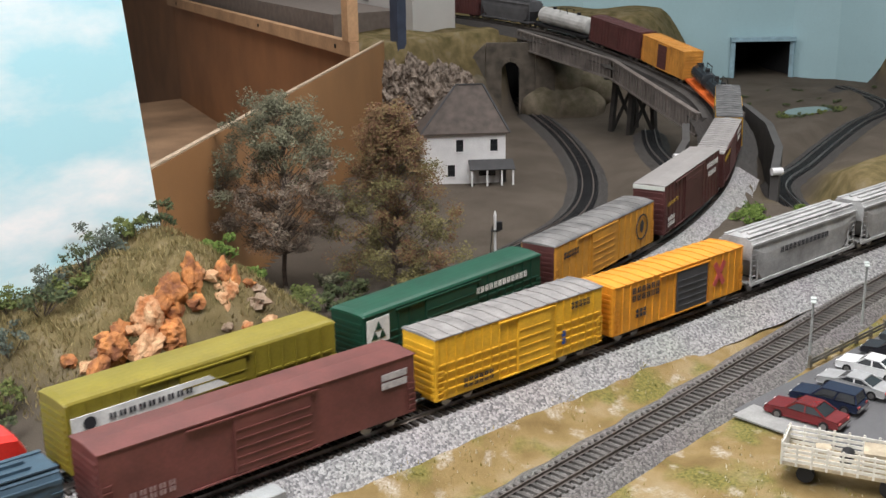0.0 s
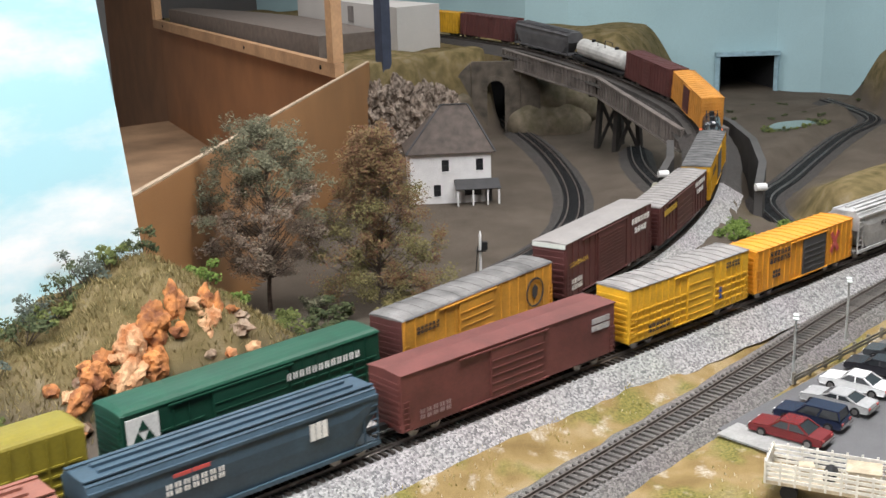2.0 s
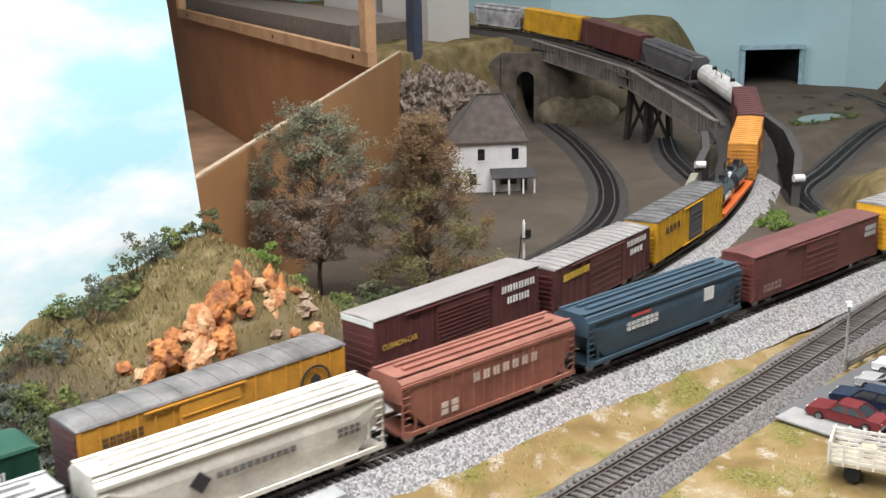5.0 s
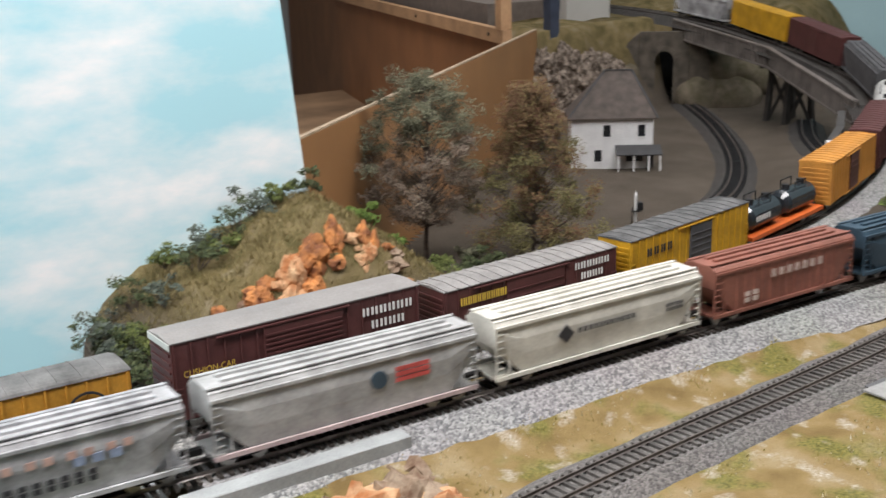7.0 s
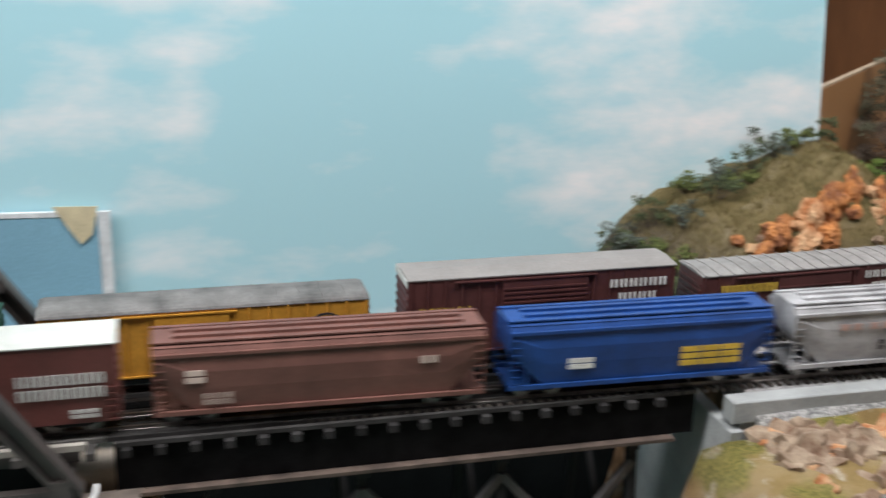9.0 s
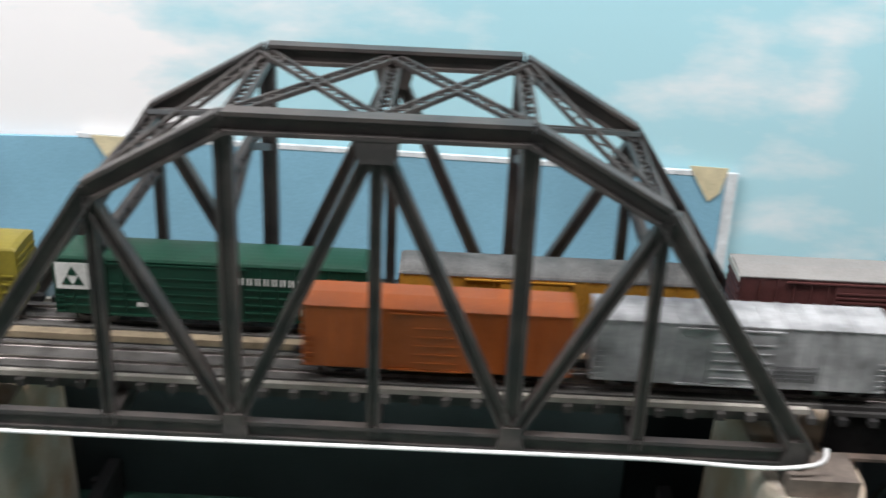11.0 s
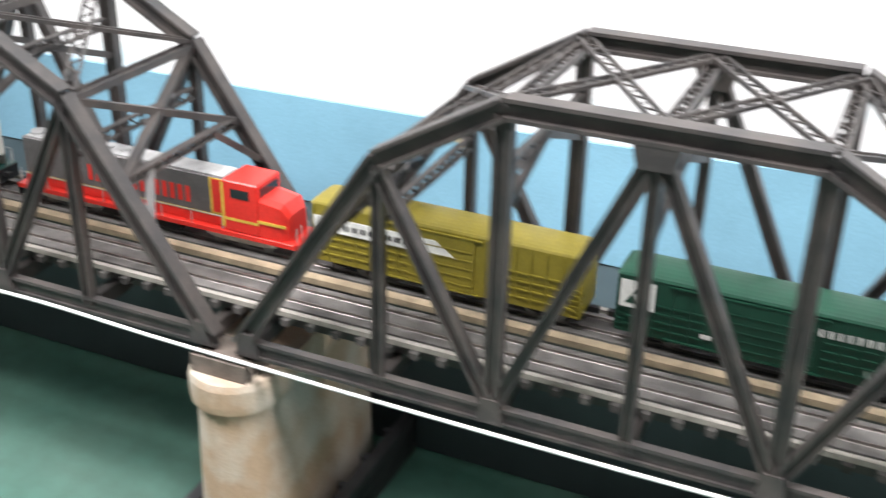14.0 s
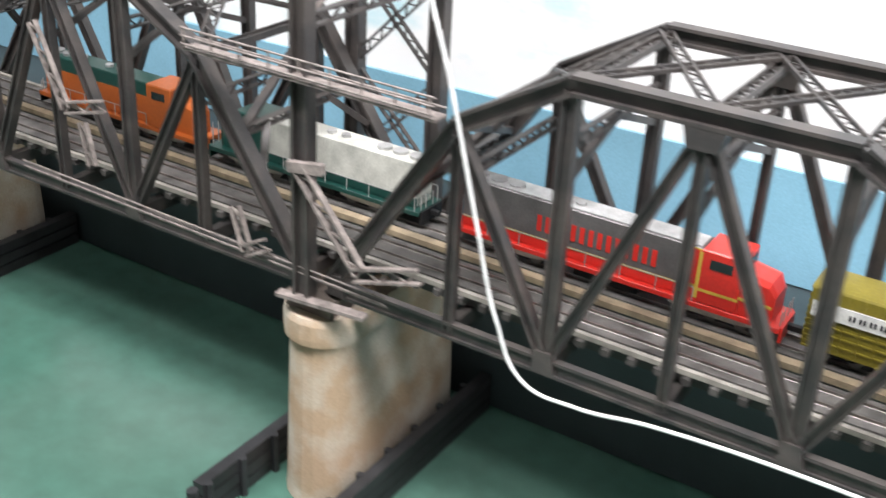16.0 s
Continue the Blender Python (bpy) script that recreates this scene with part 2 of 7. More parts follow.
def smooth_line(knots, step=0.01, zero_x=None):
    """A smooth line through knots, and its arc length, counted from where x = zero_x."""
    k = [Vector(p) for p in knots]
    out = []
    for i in range(len(k) - 1):
        a, b, c, d = k[max(i - 1, 0)], k[i], k[i + 1], k[min(i + 2, len(k) - 1)]
        m = max(2, int((c - b).length / step))
        for j in range(m):
            t = j / m
            out.append(0.5 * (2 * b + (c - a) * t + (2 * a - 5 * b + 4 * c - d) * t * t + (3 * b - a - 3 * c + d) * t**3))
    out.append(k[-1])
    for _ in range(12):
        out = [out[0]] + [(out[i - 1] + 2 * out[i] + out[i + 1]) / 4 for i in range(1, len(out) - 1)] + [out[-1]]
    cum = np.concatenate([[0], np.cumsum([(b - a).length for a, b in zip(out, out[1:])])])
    if zero_x is not None:
        i = min(range(len(out)), key=lambda j: abs(out[j].x - zero_x) + (0 if out[j].y < 0.5 else 9))
        cum = cum - cum[i] + zero_x
    return out, cum


RAILTOP = 0.022
NEAR = smooth_line([(-2.4, 0.046, RAILTOP), (-1, 0.046, RAILTOP), (0.5, 0.046, RAILTOP), (0.8, 0.04, RAILTOP), (1.1, 0.033, RAILTOP), (1.5, 0.029, RAILTOP), (2.0, 0.028, RAILTOP), (2.6, 0.02, RAILTOP), (3.1, 0.0, RAILTOP)], zero_x=1.0)
FAR = smooth_line([(-2.4, 0.101, RAILTOP), (-1, 0.101, RAILTOP), (0.8, 0.101, RAILTOP), (1.1, 0.106, RAILTOP), (1.3, 0.114, RAILTOP), (1.45, 0.133, RAILTOP), (1.6, 0.165, RAILTOP), (1.76, 0.205, RAILTOP + 0.003),
                   (1.9, 0.256, RAILTOP + 0.01), (2.0, 0.305, 0.04), (2.116, 0.375, 0.05), (2.21, 0.445, 0.062), (2.285, 0.53, 0.082), (2.373, 0.688, 0.101), (2.436, 0.864, 0.123), (2.475, 1.046, 0.143), (2.507, 1.231, 0.152), (2.545, 1.42, 0.155), (2.605, 1.65, 0.155), (2.69, 2.0, 0.155), (2.765, 2.4, 0.155), (2.84, 2.85, 0.155)], zero_x=1.0)
SIDING = smooth_line([(1.0, -0.115, 0.008), (1.18, -0.09, 0.008), (1.39, -0.072, 0.008), (1.58, -0.052, 0.008), (1.79, -0.03, 0.008), (2.1, -0.012, 0.008), (2.6, -0.03, 0.008), (3.1, -0.06, 0.008)])
TUNNEL = smooth_line([(2.6, 1.3, -0.018), (2.49, 1.13, -0.018), (2.31, 0.87, -0.02), (2.13, 0.655, -0.022), (1.985, 0.52, -0.022), (1.86, 0.435, -0.02), (1.72, 0.37, -0.012), (1.5, 0.30, -0.004)])
BRANCH = smooth_line([(2.02, 0.16, -0.02), (2.173, 0.324, -0.016), (2.353, 0.387, -0.016), (2.571, 0.46, -0.016), (2.777, 0.523, -0.016), (2.985, 0.571, -0.016), (3.12, 0.70, -0.016), (3.2, 0.80, -0.016)])
UNDER = smooth_line([(2.0, 0.335, -0.01), (2.07, 0.395, -0.01), (2.16, 0.5, -0.01), (2.27, 0.62, -0.01), (2.4, 0.73, -0.01)])

# ---------------------------------------------------------------- large setting
def smoothstep(a, b, x):
    t = max(0.0, min(1.0, (x - a) / (b - a)))
    return t * t * (3 - 2 * t)


# plan of the fascia board and of the bay wall
BA, BB = Vector((1.203, 0.333)), Vector((2.12, 1.143))
bd = (BB - BA).normalized()
bn = Vector((-bd.y, bd.x))
WA, WB = Vector((2.045, 1.13)), Vector((2.6, 2.8))
wd = (WB - WA).normalized()
wn = Vector((-wd.y, wd.x))

NEAR_XY, FAR_XY = [np.array([(p.x, p.y, p.z) for p in line[0][::3]]) for line in (NEAR, FAR)]
LOW_XY = [np.array([(p.x, p.y, p.z) for p in line[0][::3]]) for line in (TUNNEL, BRANCH, UNDER, SIDING)]


def track_gap(lines, x, y):
    d = np.hypot(lines[:, 0] - x, lines[:, 1] - y)
    i = int(d.argmin())
    return d[i], lines[i, 2]


def ground_height(x, y):
    z = -0.002 + 0.004 * noise.noise(Vector((x * 9, y * 9, 0)))
    # the house valley behind the main line
    valley = smoothstep(0.22, 0.5, y - 0.25 * smoothstep(1.6, 2.6, x)) * smoothstep(1.3, 1.5, x)
    z += -0.026 * valley
    # the rocky hill before the painted sky
    hill = smoothstep(0.96, 1.1, x + 0.3 * (y - 0.2)) * (1 - smoothstep(1.17, 1.36, x)) * smoothstep(0.13, 0.24, y)
    z += hill * (0.05 + 0.058 * smoothstep(0.98, 1.2, x) + 0.016 * noise.noise(Vector((x * 26, y * 26, 4))))
    # the plateau over the tunnel
    edge = y - 1.1 - 0.9 * max(0.0, x - 2.53)
    plateau = smoothstep(0.0, 0.06, edge + 0.03 * noise.noise(Vector((x * 12, y * 12, 9)))) * smoothstep(2.05, 2.13, x + 0.05 * (y - 1.1))
    z += plateau * (0.17 + 0.010 * noise.noise(Vector((x * 14, y * 14, 3))))
    # slopes behind the bridge and at the far wall
    back = smoothstep(0.0, 0.16, y - 0.9 - 0.55 * (x - 2.75)) * smoothstep(2.55, 2.75, x)
    z += back * (0.15 + 0.02 * noise.noise(Vector((x * 8, y * 8, 6))) - z)
    right = smoothstep(2.93, 3.15, x + 0.3 * (0.6 - y)) * (1 - smoothstep(0.6, 0.8, y))
    z += right * (0.14 + 0.015 * noise.noise(Vector((x * 9, y * 9, 6))))
    knoll = math.exp(-(((x - 2.25) / 0.26) ** 2 + ((y - 0.17) / 0.07) ** 2)) * 0.05
    z += knoll
    d, tz = track_gap(FAR_XY, x, y)
    if x > 1.0 and d < 0.16:
        k = 1 - smoothstep(0.035, 0.085 if x < 1.9 else 0.06, d)
        bridge = smoothstep(0.47, 0.53, y) * smoothstep(2.15, 2.25, x) * (1 - smoothstep(1.04, 1.1, y))
        z += k * (tz - 0.014 - z) * (1 - bridge) - bridge * k * (z + 0.03)
    d, tz = track_gap(NEAR_XY, x, y)
    k = 1 - smoothstep(0.03, 0.07, d)
    z += k * (tz - 0.014 - z) * smoothstep(0.97, 0.99, x)
    for line in LOW_XY:
        d, tz = track_gap(line, x, y)
        k = 1 - smoothstep(0.025, 0.06, d)
        z += k * (tz - 0.011 - z)
    # the river bank falls away under the deck bridge
    fall = 1 - smoothstep(0.93, 1.0, x + 0.02 * noise.noise(Vector((y * 30, 0, 2))) + (0.06 if y < 0.0 else 0.0) - 0.35 * max(0.0, -0.07 - y))
    z -= fall * (z + 0.24)
    return z


def grid_mesh(x0, x1, y0, y1, step, f):
    nx, ny = int((x1 - x0) / step), int((y1 - y0) / step)
    v = [(x0 + i * step, y0 + j * step, f(x0 + i * step, y0 + j * step)) for j in range(ny + 1) for i in range(nx + 1)]
    q = [(j * (nx + 1) + i, j * (nx + 1) + i + 1, (j + 1) * (nx + 1) + i + 1, (j + 1) * (nx + 1) + i) for j in range(ny) for i in range(nx)]
    return v, q


def ground_mat():
    """Scenic ground: grey-brown earth, straw turf, green tufts and pale stones, by place and by noise."""
    m = bpy.data.materials.new("scenic_ground")
    m.use_nodes = True
    n, l = m.node_tree.nodes, m.node_tree.links
    b = n["Principled BSDF"]
    b.inputs["Roughness"].default_value, b.inputs["Specular IOR Level"].default_value = 0.95, 0.1
    tc = n.new("ShaderNodeTexCoord")

    def nz(scale, detail=5):
        t = n.new("ShaderNodeTexNoise")
        t.inputs["Scale"].default_value, t.inputs["Detail"].default_value = scale, detail
        l.new(tc.outputs["Object"], t.inputs["Vector"])
        return t.outputs["Fac"]

    def ramp(fac, *stops):
        r = n.new("ShaderNodeValToRGB")
        while len(r.color_ramp.elements) < len(stops):
            r.color_ramp.elements.new(0.5)
        for e, (p, c) in zip(r.color_ramp.elements, stops):
            e.position, e.color = p, (*c, 1)
        l.new(fac, r.inputs["Fac"])
        return r.outputs["Color"]

    def mix(f, a, c, mode="MIX"):
        x = n.new("ShaderNodeMix")
        x.data_type, x.blend_type = "RGBA", mode
        for key, val in (("Factor", f), ("A", a), ("B", c)):
            if isinstance(val, (int, float)):
                x.inputs[key].default_value = val
            else:
                l.new(val, x.inputs[key])
        return x.outputs["Result"]

    straw = ramp(nz(28), (0.3, (0.19, 0.13, 0.052)), (0.5, (0.275, 0.195, 0.085)), (0.72, (0.36, 0.28, 0.16)))
    green = ramp(nz(420, 2), (0.3, (0.06, 0.08, 0.015)), (0.7, (0.27, 0.25, 0.07)))
    pale = ramp(nz(500, 2), (0.35, (0.34, 0.27, 0.18)), (0.7, (0.62, 0.58, 0.5)))
    near = mix(ramp(nz(22), (0.5, (0, 0, 0)), (0.62, (0.75, 0.75, 0.75))), straw, green)
    near = mix(ramp(nz(45), (0.57, (0, 0, 0)), (0.68, (0.8, 0.8, 0.8))), near, pale)
    earth = ramp(nz(16), (0.3, (0.088, 0.073, 0.057)), (0.7, (0.125, 0.104, 0.083)))
    turf = ramp(nz(40), (0.3, (0.10, 0.085, 0.035)), (0.55, (0.20, 0.155, 0.075)), (0.75, (0.25, 0.205, 0.13)))
    att = n.new("ShaderNodeVertexColor")
    att.layer_name = "cover"
    sep = n.new("ShaderNodeSeparateColor")
    l.new(att.outputs["Color"], sep.inputs[0])
    col = mix(sep.outputs[0], earth, near)
    col = mix(sep.outputs[1], col, turf)
    rock = ramp(nz(60), (0.35, (0.13, 0.085, 0.05)), (0.52, (0.34, 0.21, 0.12)), (0.7, (0.5, 0.42, 0.33)))
    col = mix(sep.outputs[2], col, rock)
    fine = nz(1500, 2)
    col = mix(0.55, col, ramp(fine, (0.3, (0.55, 0.55, 0.55)), (0.7, (1, 1, 1))), "MULTIPLY")
    l.new(col, b.inputs["Base Color"])
    bp = n.new("ShaderNodeBump")
    bp.inputs["Strength"].default_value, bp.inputs["Distance"].default_value = 0.7, 0.0015
    l.new(fine, bp.inputs["Height"])
    l.new(bp.outputs["Normal"], b.inputs["Normal"])
    return m


def build_ground():
    v, q = grid_mesh(0.86, 3.7, -0.42, 2.9, 0.017, ground_height)

    def in_bay(x, y):
        behind_board = (x - BA.x) * bn.x + (y - BA.y) * bn.y > -0.012 and y > 0.335
        behind_sky = y > 0.34 and x < 1.22
        return behind_sky or (behind_board and (x - WA.x) * wn.x + (y - WA.y) * wn.y > -0.012)

    q = [f for f in q if not in_bay(v[f[0]][0], v[f[0]][1])]
    me = bpy.data.meshes.new("ground")
    me.from_pydata(v, [], q)
    me.materials.append(ground_mat())
    layer = me.color_attributes.new("cover", "FLOAT_COLOR", "POINT")
    for i, (x, y, z) in enumerate(v):
        near = 1 - smoothstep(0.05, 0.12, y - 0.1 * smoothstep(1.9, 2.4, x))
        turf = smoothstep(0.025, 0.06, z) if y > 0.1 else 0.0
        turf = max(turf, smoothstep(1.95, 2.1, x) * (1 - smoothstep(0.22, 0.3, y)) * smoothstep(0.07, 0.12, y))
        rock = smoothstep(-0.006, -0.05, z) * (1 - smoothstep(1.0, 1.2, x)) if x < 1.25 else 0.0
        layer.data[i].color = (near, turf, rock, 1)
    for p in me.polygons:
        p.use_smooth = True
    return tagged(new("ground", me), "grey-brown earth with straw-coloured turf on the layout", "ground", kind="structure")


build_ground()

# river
RIVER = mat("river_paint", (0.055, 0.14, 0.108), 0.22, vary=0.12, scale=5, fine=40, bump=0.12, color2=(0.075, 0.145, 0.115))
bm = boxes((-2.6, 0.95, -0.75, 0.2, -0.23, -0.2))
tagged(part("water", bm, RIVER), "glossy green painted river under the bridge", "water", kind="structure")
DARKWALL = mat("river_wall_paint", (0.042, 0.06, 0.066), 0.6, vary=0.15, scale=8)
tagged(part("wall_river", boxes((-2.6, 0.48, 0.19, 0.204, -0.23, -0.05)), DARKWALL), "dark blue-green wall behind the river", "wall", kind="structure")
# right end of the river wall: near-black stands in for dim light there
tagged(part("wall_bank", boxes((0.4805, 0.97, 0.185, 0.204, -0.23, -0.05)), mat("river_wall_dim", (0.010, 0.013, 0.014), 0.85, vary=0.3, scale=12, spec=0.1)), "river wall behind the deck bridge, near-black for the dim light", "wall", kind="structure")
tagged(part("shelf_river", boxes((-2.6, 0.97, 0.206, 0.322, -0.062, -0.05)), DARKWALL), "dark shelf behind the bridge", "shelf", kind="structure")

# painted sky to the left, with a leaning end
SKY = sky_mat("painted_sky", (0.44, 0.70, 0.77), (0.40, 0.72, 0.81), (0.90, 0.895, 0.90), 0.04)
bm = bmesh.new()
loft(bm, [[(-2.6, y, -0.3), (1.245, y, -0.3), (1.206, y, 0.10), (1.188, y, 0.30), (1.14, y, 0.8), (-2.6, y, 0.8)] for y in (0.325, 0.331)])
tagged(part("backdrop", bm, SKY), "hardboard painted as pale blue sky with white clouds", "backdrop", kind="structure")

PANEL = mat("blue_panel_paint", (0.24, 0.47, 0.61), 0.6, vary=0.1, scale=6)
PANELEDGE = mat("panel_edge", (0.72, 0.76, 0.78), 0.6, bump=0)
bm = bmesh.new()
loft(bm, [[(-2.5, y, -0.048), (0.56, y, -0.048), (0.56, y, 0.065), (0.25, y, 0.071), (0.0, y, 0.074), (-0.25, y, 0.068), (-0.5, y, 0.060), (-2.5, y, 0.04)] for y in (0.318, 0.322)])
panel = tagged(part("blue_panel", bm, PANEL), "flat blue panel taped to the painted sky", "panel", kind="structure")
bm = boxes((0.5605, 0.570, 0.3175, 0.3215, -0.048, 0.069))
beam(bm, (0.56, 0.3195, 0.0675), (0.25, 0.3195, 0.0732), 0.004, 0.004)
beam(bm, (0.2495, 0.3195, 0.0732), (0.0, 0.3195, 0.0762), 0.004, 0.004)
part("white_edge", bm, PANELEDGE, panel, "bare white edge of the panel")
TAPE = mat("masking_tape", (0.66, 0.58, 0.38), 0.7, vary=0.08, scale=90)
for tx, tz in ((0.545, 0.063), (0.03, 0.065), (-0.53, 0.056)):
    bm = bmesh.new()
    loft(bm, [[(tx - 0.018, y, tz + 0.012), (tx + 0.016, y, tz + 0.011), (tx + 0.011, y, tz - 0.012), (tx + 0.002, y, tz - 0.02), (tx - 0.006, y, tz - 0.008)] for y in (0.3165, 0.3173)])
    tagged(part("masking_tape", bm, TAPE), "torn piece of cream masking tape on the blue panel", "tape", group="tape on the panel")

# far light-blue wall with the train opening
FARWALL = mat("far_wall_paint", (0.36, 0.53, 0.57), 0.7, vary=0.06, scale=3)
OPEN_A, OPEN_B, OPEN_TOP = Vector((3.232, 1.118)), Vector((3.343, 1.018)), 0.062
left = [(3.04, 2.9), (2.98, 1.9), (2.93, 1.5), (2.96, 1.38), tuple(OPEN_A)]
right = [tuple(OPEN_B), (3.36, 0.9), (3.33, 0.65), (3.22, 0.3), (3.1, -0.45)]
bm = bmesh.new()


def wall_strip(bm, plan, z0, z1, out=(0.02, 0.015)):
    for (ax, ay), (bx, by) in zip(plan, plan[1:]):
        loft(bm, [[(ax, ay, z0), (ax + out[0], ay + out[1], z0), (ax + out[0], ay + out[1], z1), (ax, ay, z1)], [(bx, by, z0), (bx + out[0], by + out[1], z0), (bx + out[0], by + out[1], z1), (bx, by, z1)]])


wall_strip(bm, left, -0.3, 1.3)
wall_strip(bm, right, -0.3, 1.3)
wall_strip(bm, [tuple(OPEN_A), tuple(OPEN_B)], OPEN_TOP, 1.3)
tagged(part("wall_far", bm, FARWALL), "pale blue painted wall behind the layout", "wall", kind="structure")
FRAMEP = mat("opening_frame_paint", (0.30, 0.45, 0.52), 0.6)
bm = bmesh.new()
d = (OPEN_B - OPEN_A).normalized()
off = Vector((-0.012, -0.01))
for c in (OPEN_A, OPEN_B):
    beam(bm, (*(c + off), -0.04), (*(c + off), OPEN_TOP + 0.004), 0.004, 0.012)
beam(bm, (*(OPEN_A - d * 0.006 + off), OPEN_TOP + 0.006), (*(OPEN_B + d * 0.006 + off), OPEN_TOP + 0.006), 0.02, 0.010)
tagged(part("tunnel_frame", bm, FRAMEP), "pale blue frame round the train opening in the wall", "frame", kind="structure")
# added box behind the opening; its near-black colour carries the shade inside
SHADEBOX = mat("opening_shade", (0.03, 0.03, 0.032), 0.9)
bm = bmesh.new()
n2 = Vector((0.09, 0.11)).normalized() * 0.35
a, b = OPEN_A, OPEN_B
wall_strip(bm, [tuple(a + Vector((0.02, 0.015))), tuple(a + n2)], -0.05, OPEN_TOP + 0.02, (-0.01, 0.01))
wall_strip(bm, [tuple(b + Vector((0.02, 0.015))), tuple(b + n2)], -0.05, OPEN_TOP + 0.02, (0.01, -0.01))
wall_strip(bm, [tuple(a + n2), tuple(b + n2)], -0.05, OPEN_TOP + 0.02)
tagged(part("wall_opening", bm, SHADEBOX), "passage behind the train opening, near-black for the shade inside", "wall", kind="structure")
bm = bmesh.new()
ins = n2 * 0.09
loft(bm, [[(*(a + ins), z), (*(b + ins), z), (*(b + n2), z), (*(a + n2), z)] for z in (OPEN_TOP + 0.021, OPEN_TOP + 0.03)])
tagged(part("ceiling_opening", bm, SHADEBOX), "unseen near-black lid over the passage", "ceiling", kind="structure")

# the room round the layout
ROOMW = mat("room_wall", (0.48, 0.48, 0.47), 0.8, vary=0.05, scale=2)
ROOMF = mat("room_floor", (0.2, 0.19, 0.18), 0.6, vary=0.1, scale=4)
tagged(part("floor", boxes((-3.2, 5.2, -2.6, 4.2, -1.25, -1.2)), ROOMF), "grey vinyl floor of the layout room", "floor", kind="structure")
tagged(part("ceiling", boxes((-3.2, 5.2, -2.6, 4.2, 1.35, 1.4)), ROOMW), "white ceiling of the layout room", "ceiling", kind="structure")
for nm, r in (("wall_south", (-3.2, 5.2, -2.6, -2.5, -1.19, 1.34)), ("wall_north", (-3.2, 5.2, 4.1, 4.2, -1.19, 1.34)), ("wall_west", (-3.2, -3.1, -2.49, 4.09, -1.19, 1.34)), ("wall_east", (5.1, 5.2, -2.49, 4.09, -1.19, 1.34))):
    tagged(part(nm, boxes(r), ROOMW), "plain off-white wall of the layout room", "wall", kind="structure")

# ---------------------------------------------------------------- masonite fascia and the open bay behind it
MASONITE = mat("masonite", (0.33, 0.165, 0.065), 0.55, vary=0.08, scale=9, fine=900, bump=0.05)
MASONDARK = mat("masonite_back", (0.33, 0.15, 0.062), 0.6, vary=0.1, scale=9, fine=900, bump=0.05)
bm = bmesh.new()
loft(bm, [[(*(c + bn * k), z) for k, z in ((0, -0.3), (0.006, -0.3), (0.006, top), (0, top))] for c, top in ((BA, 0.15), (BB, 0.141))])
tagged(part("fascia_board", bm, MASONITE), "tan hardboard fascia with a sawn top edge", "board", kind="structure")
EDGE = mat("masonite_edge", (0.5, 0.38, 0.26), 0.7)
bm = bmesh.new()
beam(bm, (*(BA + bn * 0.003), 0.1515), (*(BB + bn * 0.003), 0.1425), 0.005, 0.002)
tagged(part("board_edge", bm, EDGE), "pale sawn edge of the fascia", "trim", kind="structure")
bm = bmesh.new()
loft(bm, [[(*(c + wn * k), z) for k, z in ((0, -0.35), (-0.008, -0.35), (-0.008, 0.122), (0, 0.122))] for c in (WA, WB)])
loft(bm, [[(*(c + wn * k), z) for k, z in ((0, -0.35), (-0.008, -0.35), (-0.008, 0.6), (0, 0.6))] for c in (WB + wd * 0.002, WB + wd * 1.2)])
tagged(part("wall_bay", bm, MASONDARK), "dark brown hardboard wall of the open bay", "wall", kind="structure")
PLY = mat("plywood", (0.42, 0.27, 0.16), 0.65, vary=0.2, scale=6, fine=200, bump=0.1)
bm = bmesh.new()
loft(bm, [[(1.2, 0.36, z), (2.04, 1.125, z), (2.6, 2.8, z), (1.2, 2.8, z)] for z in (-0.19, -0.18)])
tagged(part("bay_floor", bm, PLY), "bare plywood sheet at the bottom of the bay", "floor", kind="structure")
TIMBER = mat("pine_timber", (0.50, 0.30, 0.16), 0.6, vary=0.12, scale=14, fine=160)
rail = thing("bay_frame", "pine timber frame with dark screws on the bay wall", "frame")
bm = bmesh.new()
beam(bm, (*(WA + wd * -0.02 + wn * 0.012), 0.136), (*(WB + wn * 0.012), 0.136), 0.018, 0.026)
part("rail", bm, TIMBER, rail)
for k in (0.0, 1.73):
    c = WA + wd * k + wn * 0.012
    bm = bmesh.new()
    beam(bm, (*c, 0.1495), (*c, 0.6), 0.024, 0.018)
    part("post", bm, TIMBER, rail)
for k in (0.06, 0.62, 1.6):
    c = WA + wd * k + wn * 0.0215
    bm = bmesh.new()
    cyl(bm, (*c, 0.136), (*(c + wn * 0.0015), 0.136), 0.004, 8)
    part("screw", bm, BLACK, rail, "dark screw head")
CABW = mat("cabinet_white", (0.52, 0.50, 0.47), 0.6, vary=0.05, scale=5)
cab = thing("white_cabinet", "white painted box cabinet with small dark vents", "cabinet")
bm = bmesh.new()
loft(bm, [[(2.267, 1.231, z), (2.414, 1.264, z), (2.625, 1.98, z), (2.56, 1.98, z)] for z in (0.13, 0.233)])
part("body", bm, CABW, cab)
bm = bmesh.new()
loft(bm, [[(2.281, 1.27, z), (2.2935, 1.302, z), (2.2965, 1.3005, z), (2.284, 1.2685, z)] for z in (0.165, 0.182)])
part("vent", bm, BLACK, cab, "small dark vent")
bm = bmesh.new()
loft(bm, [[(2.3735, 1.508, z), (2.3885, 1.546, z), (2.3915, 1.5445, z), (2.3765, 1.5065, z)] for z in (0.19, 0.225)])
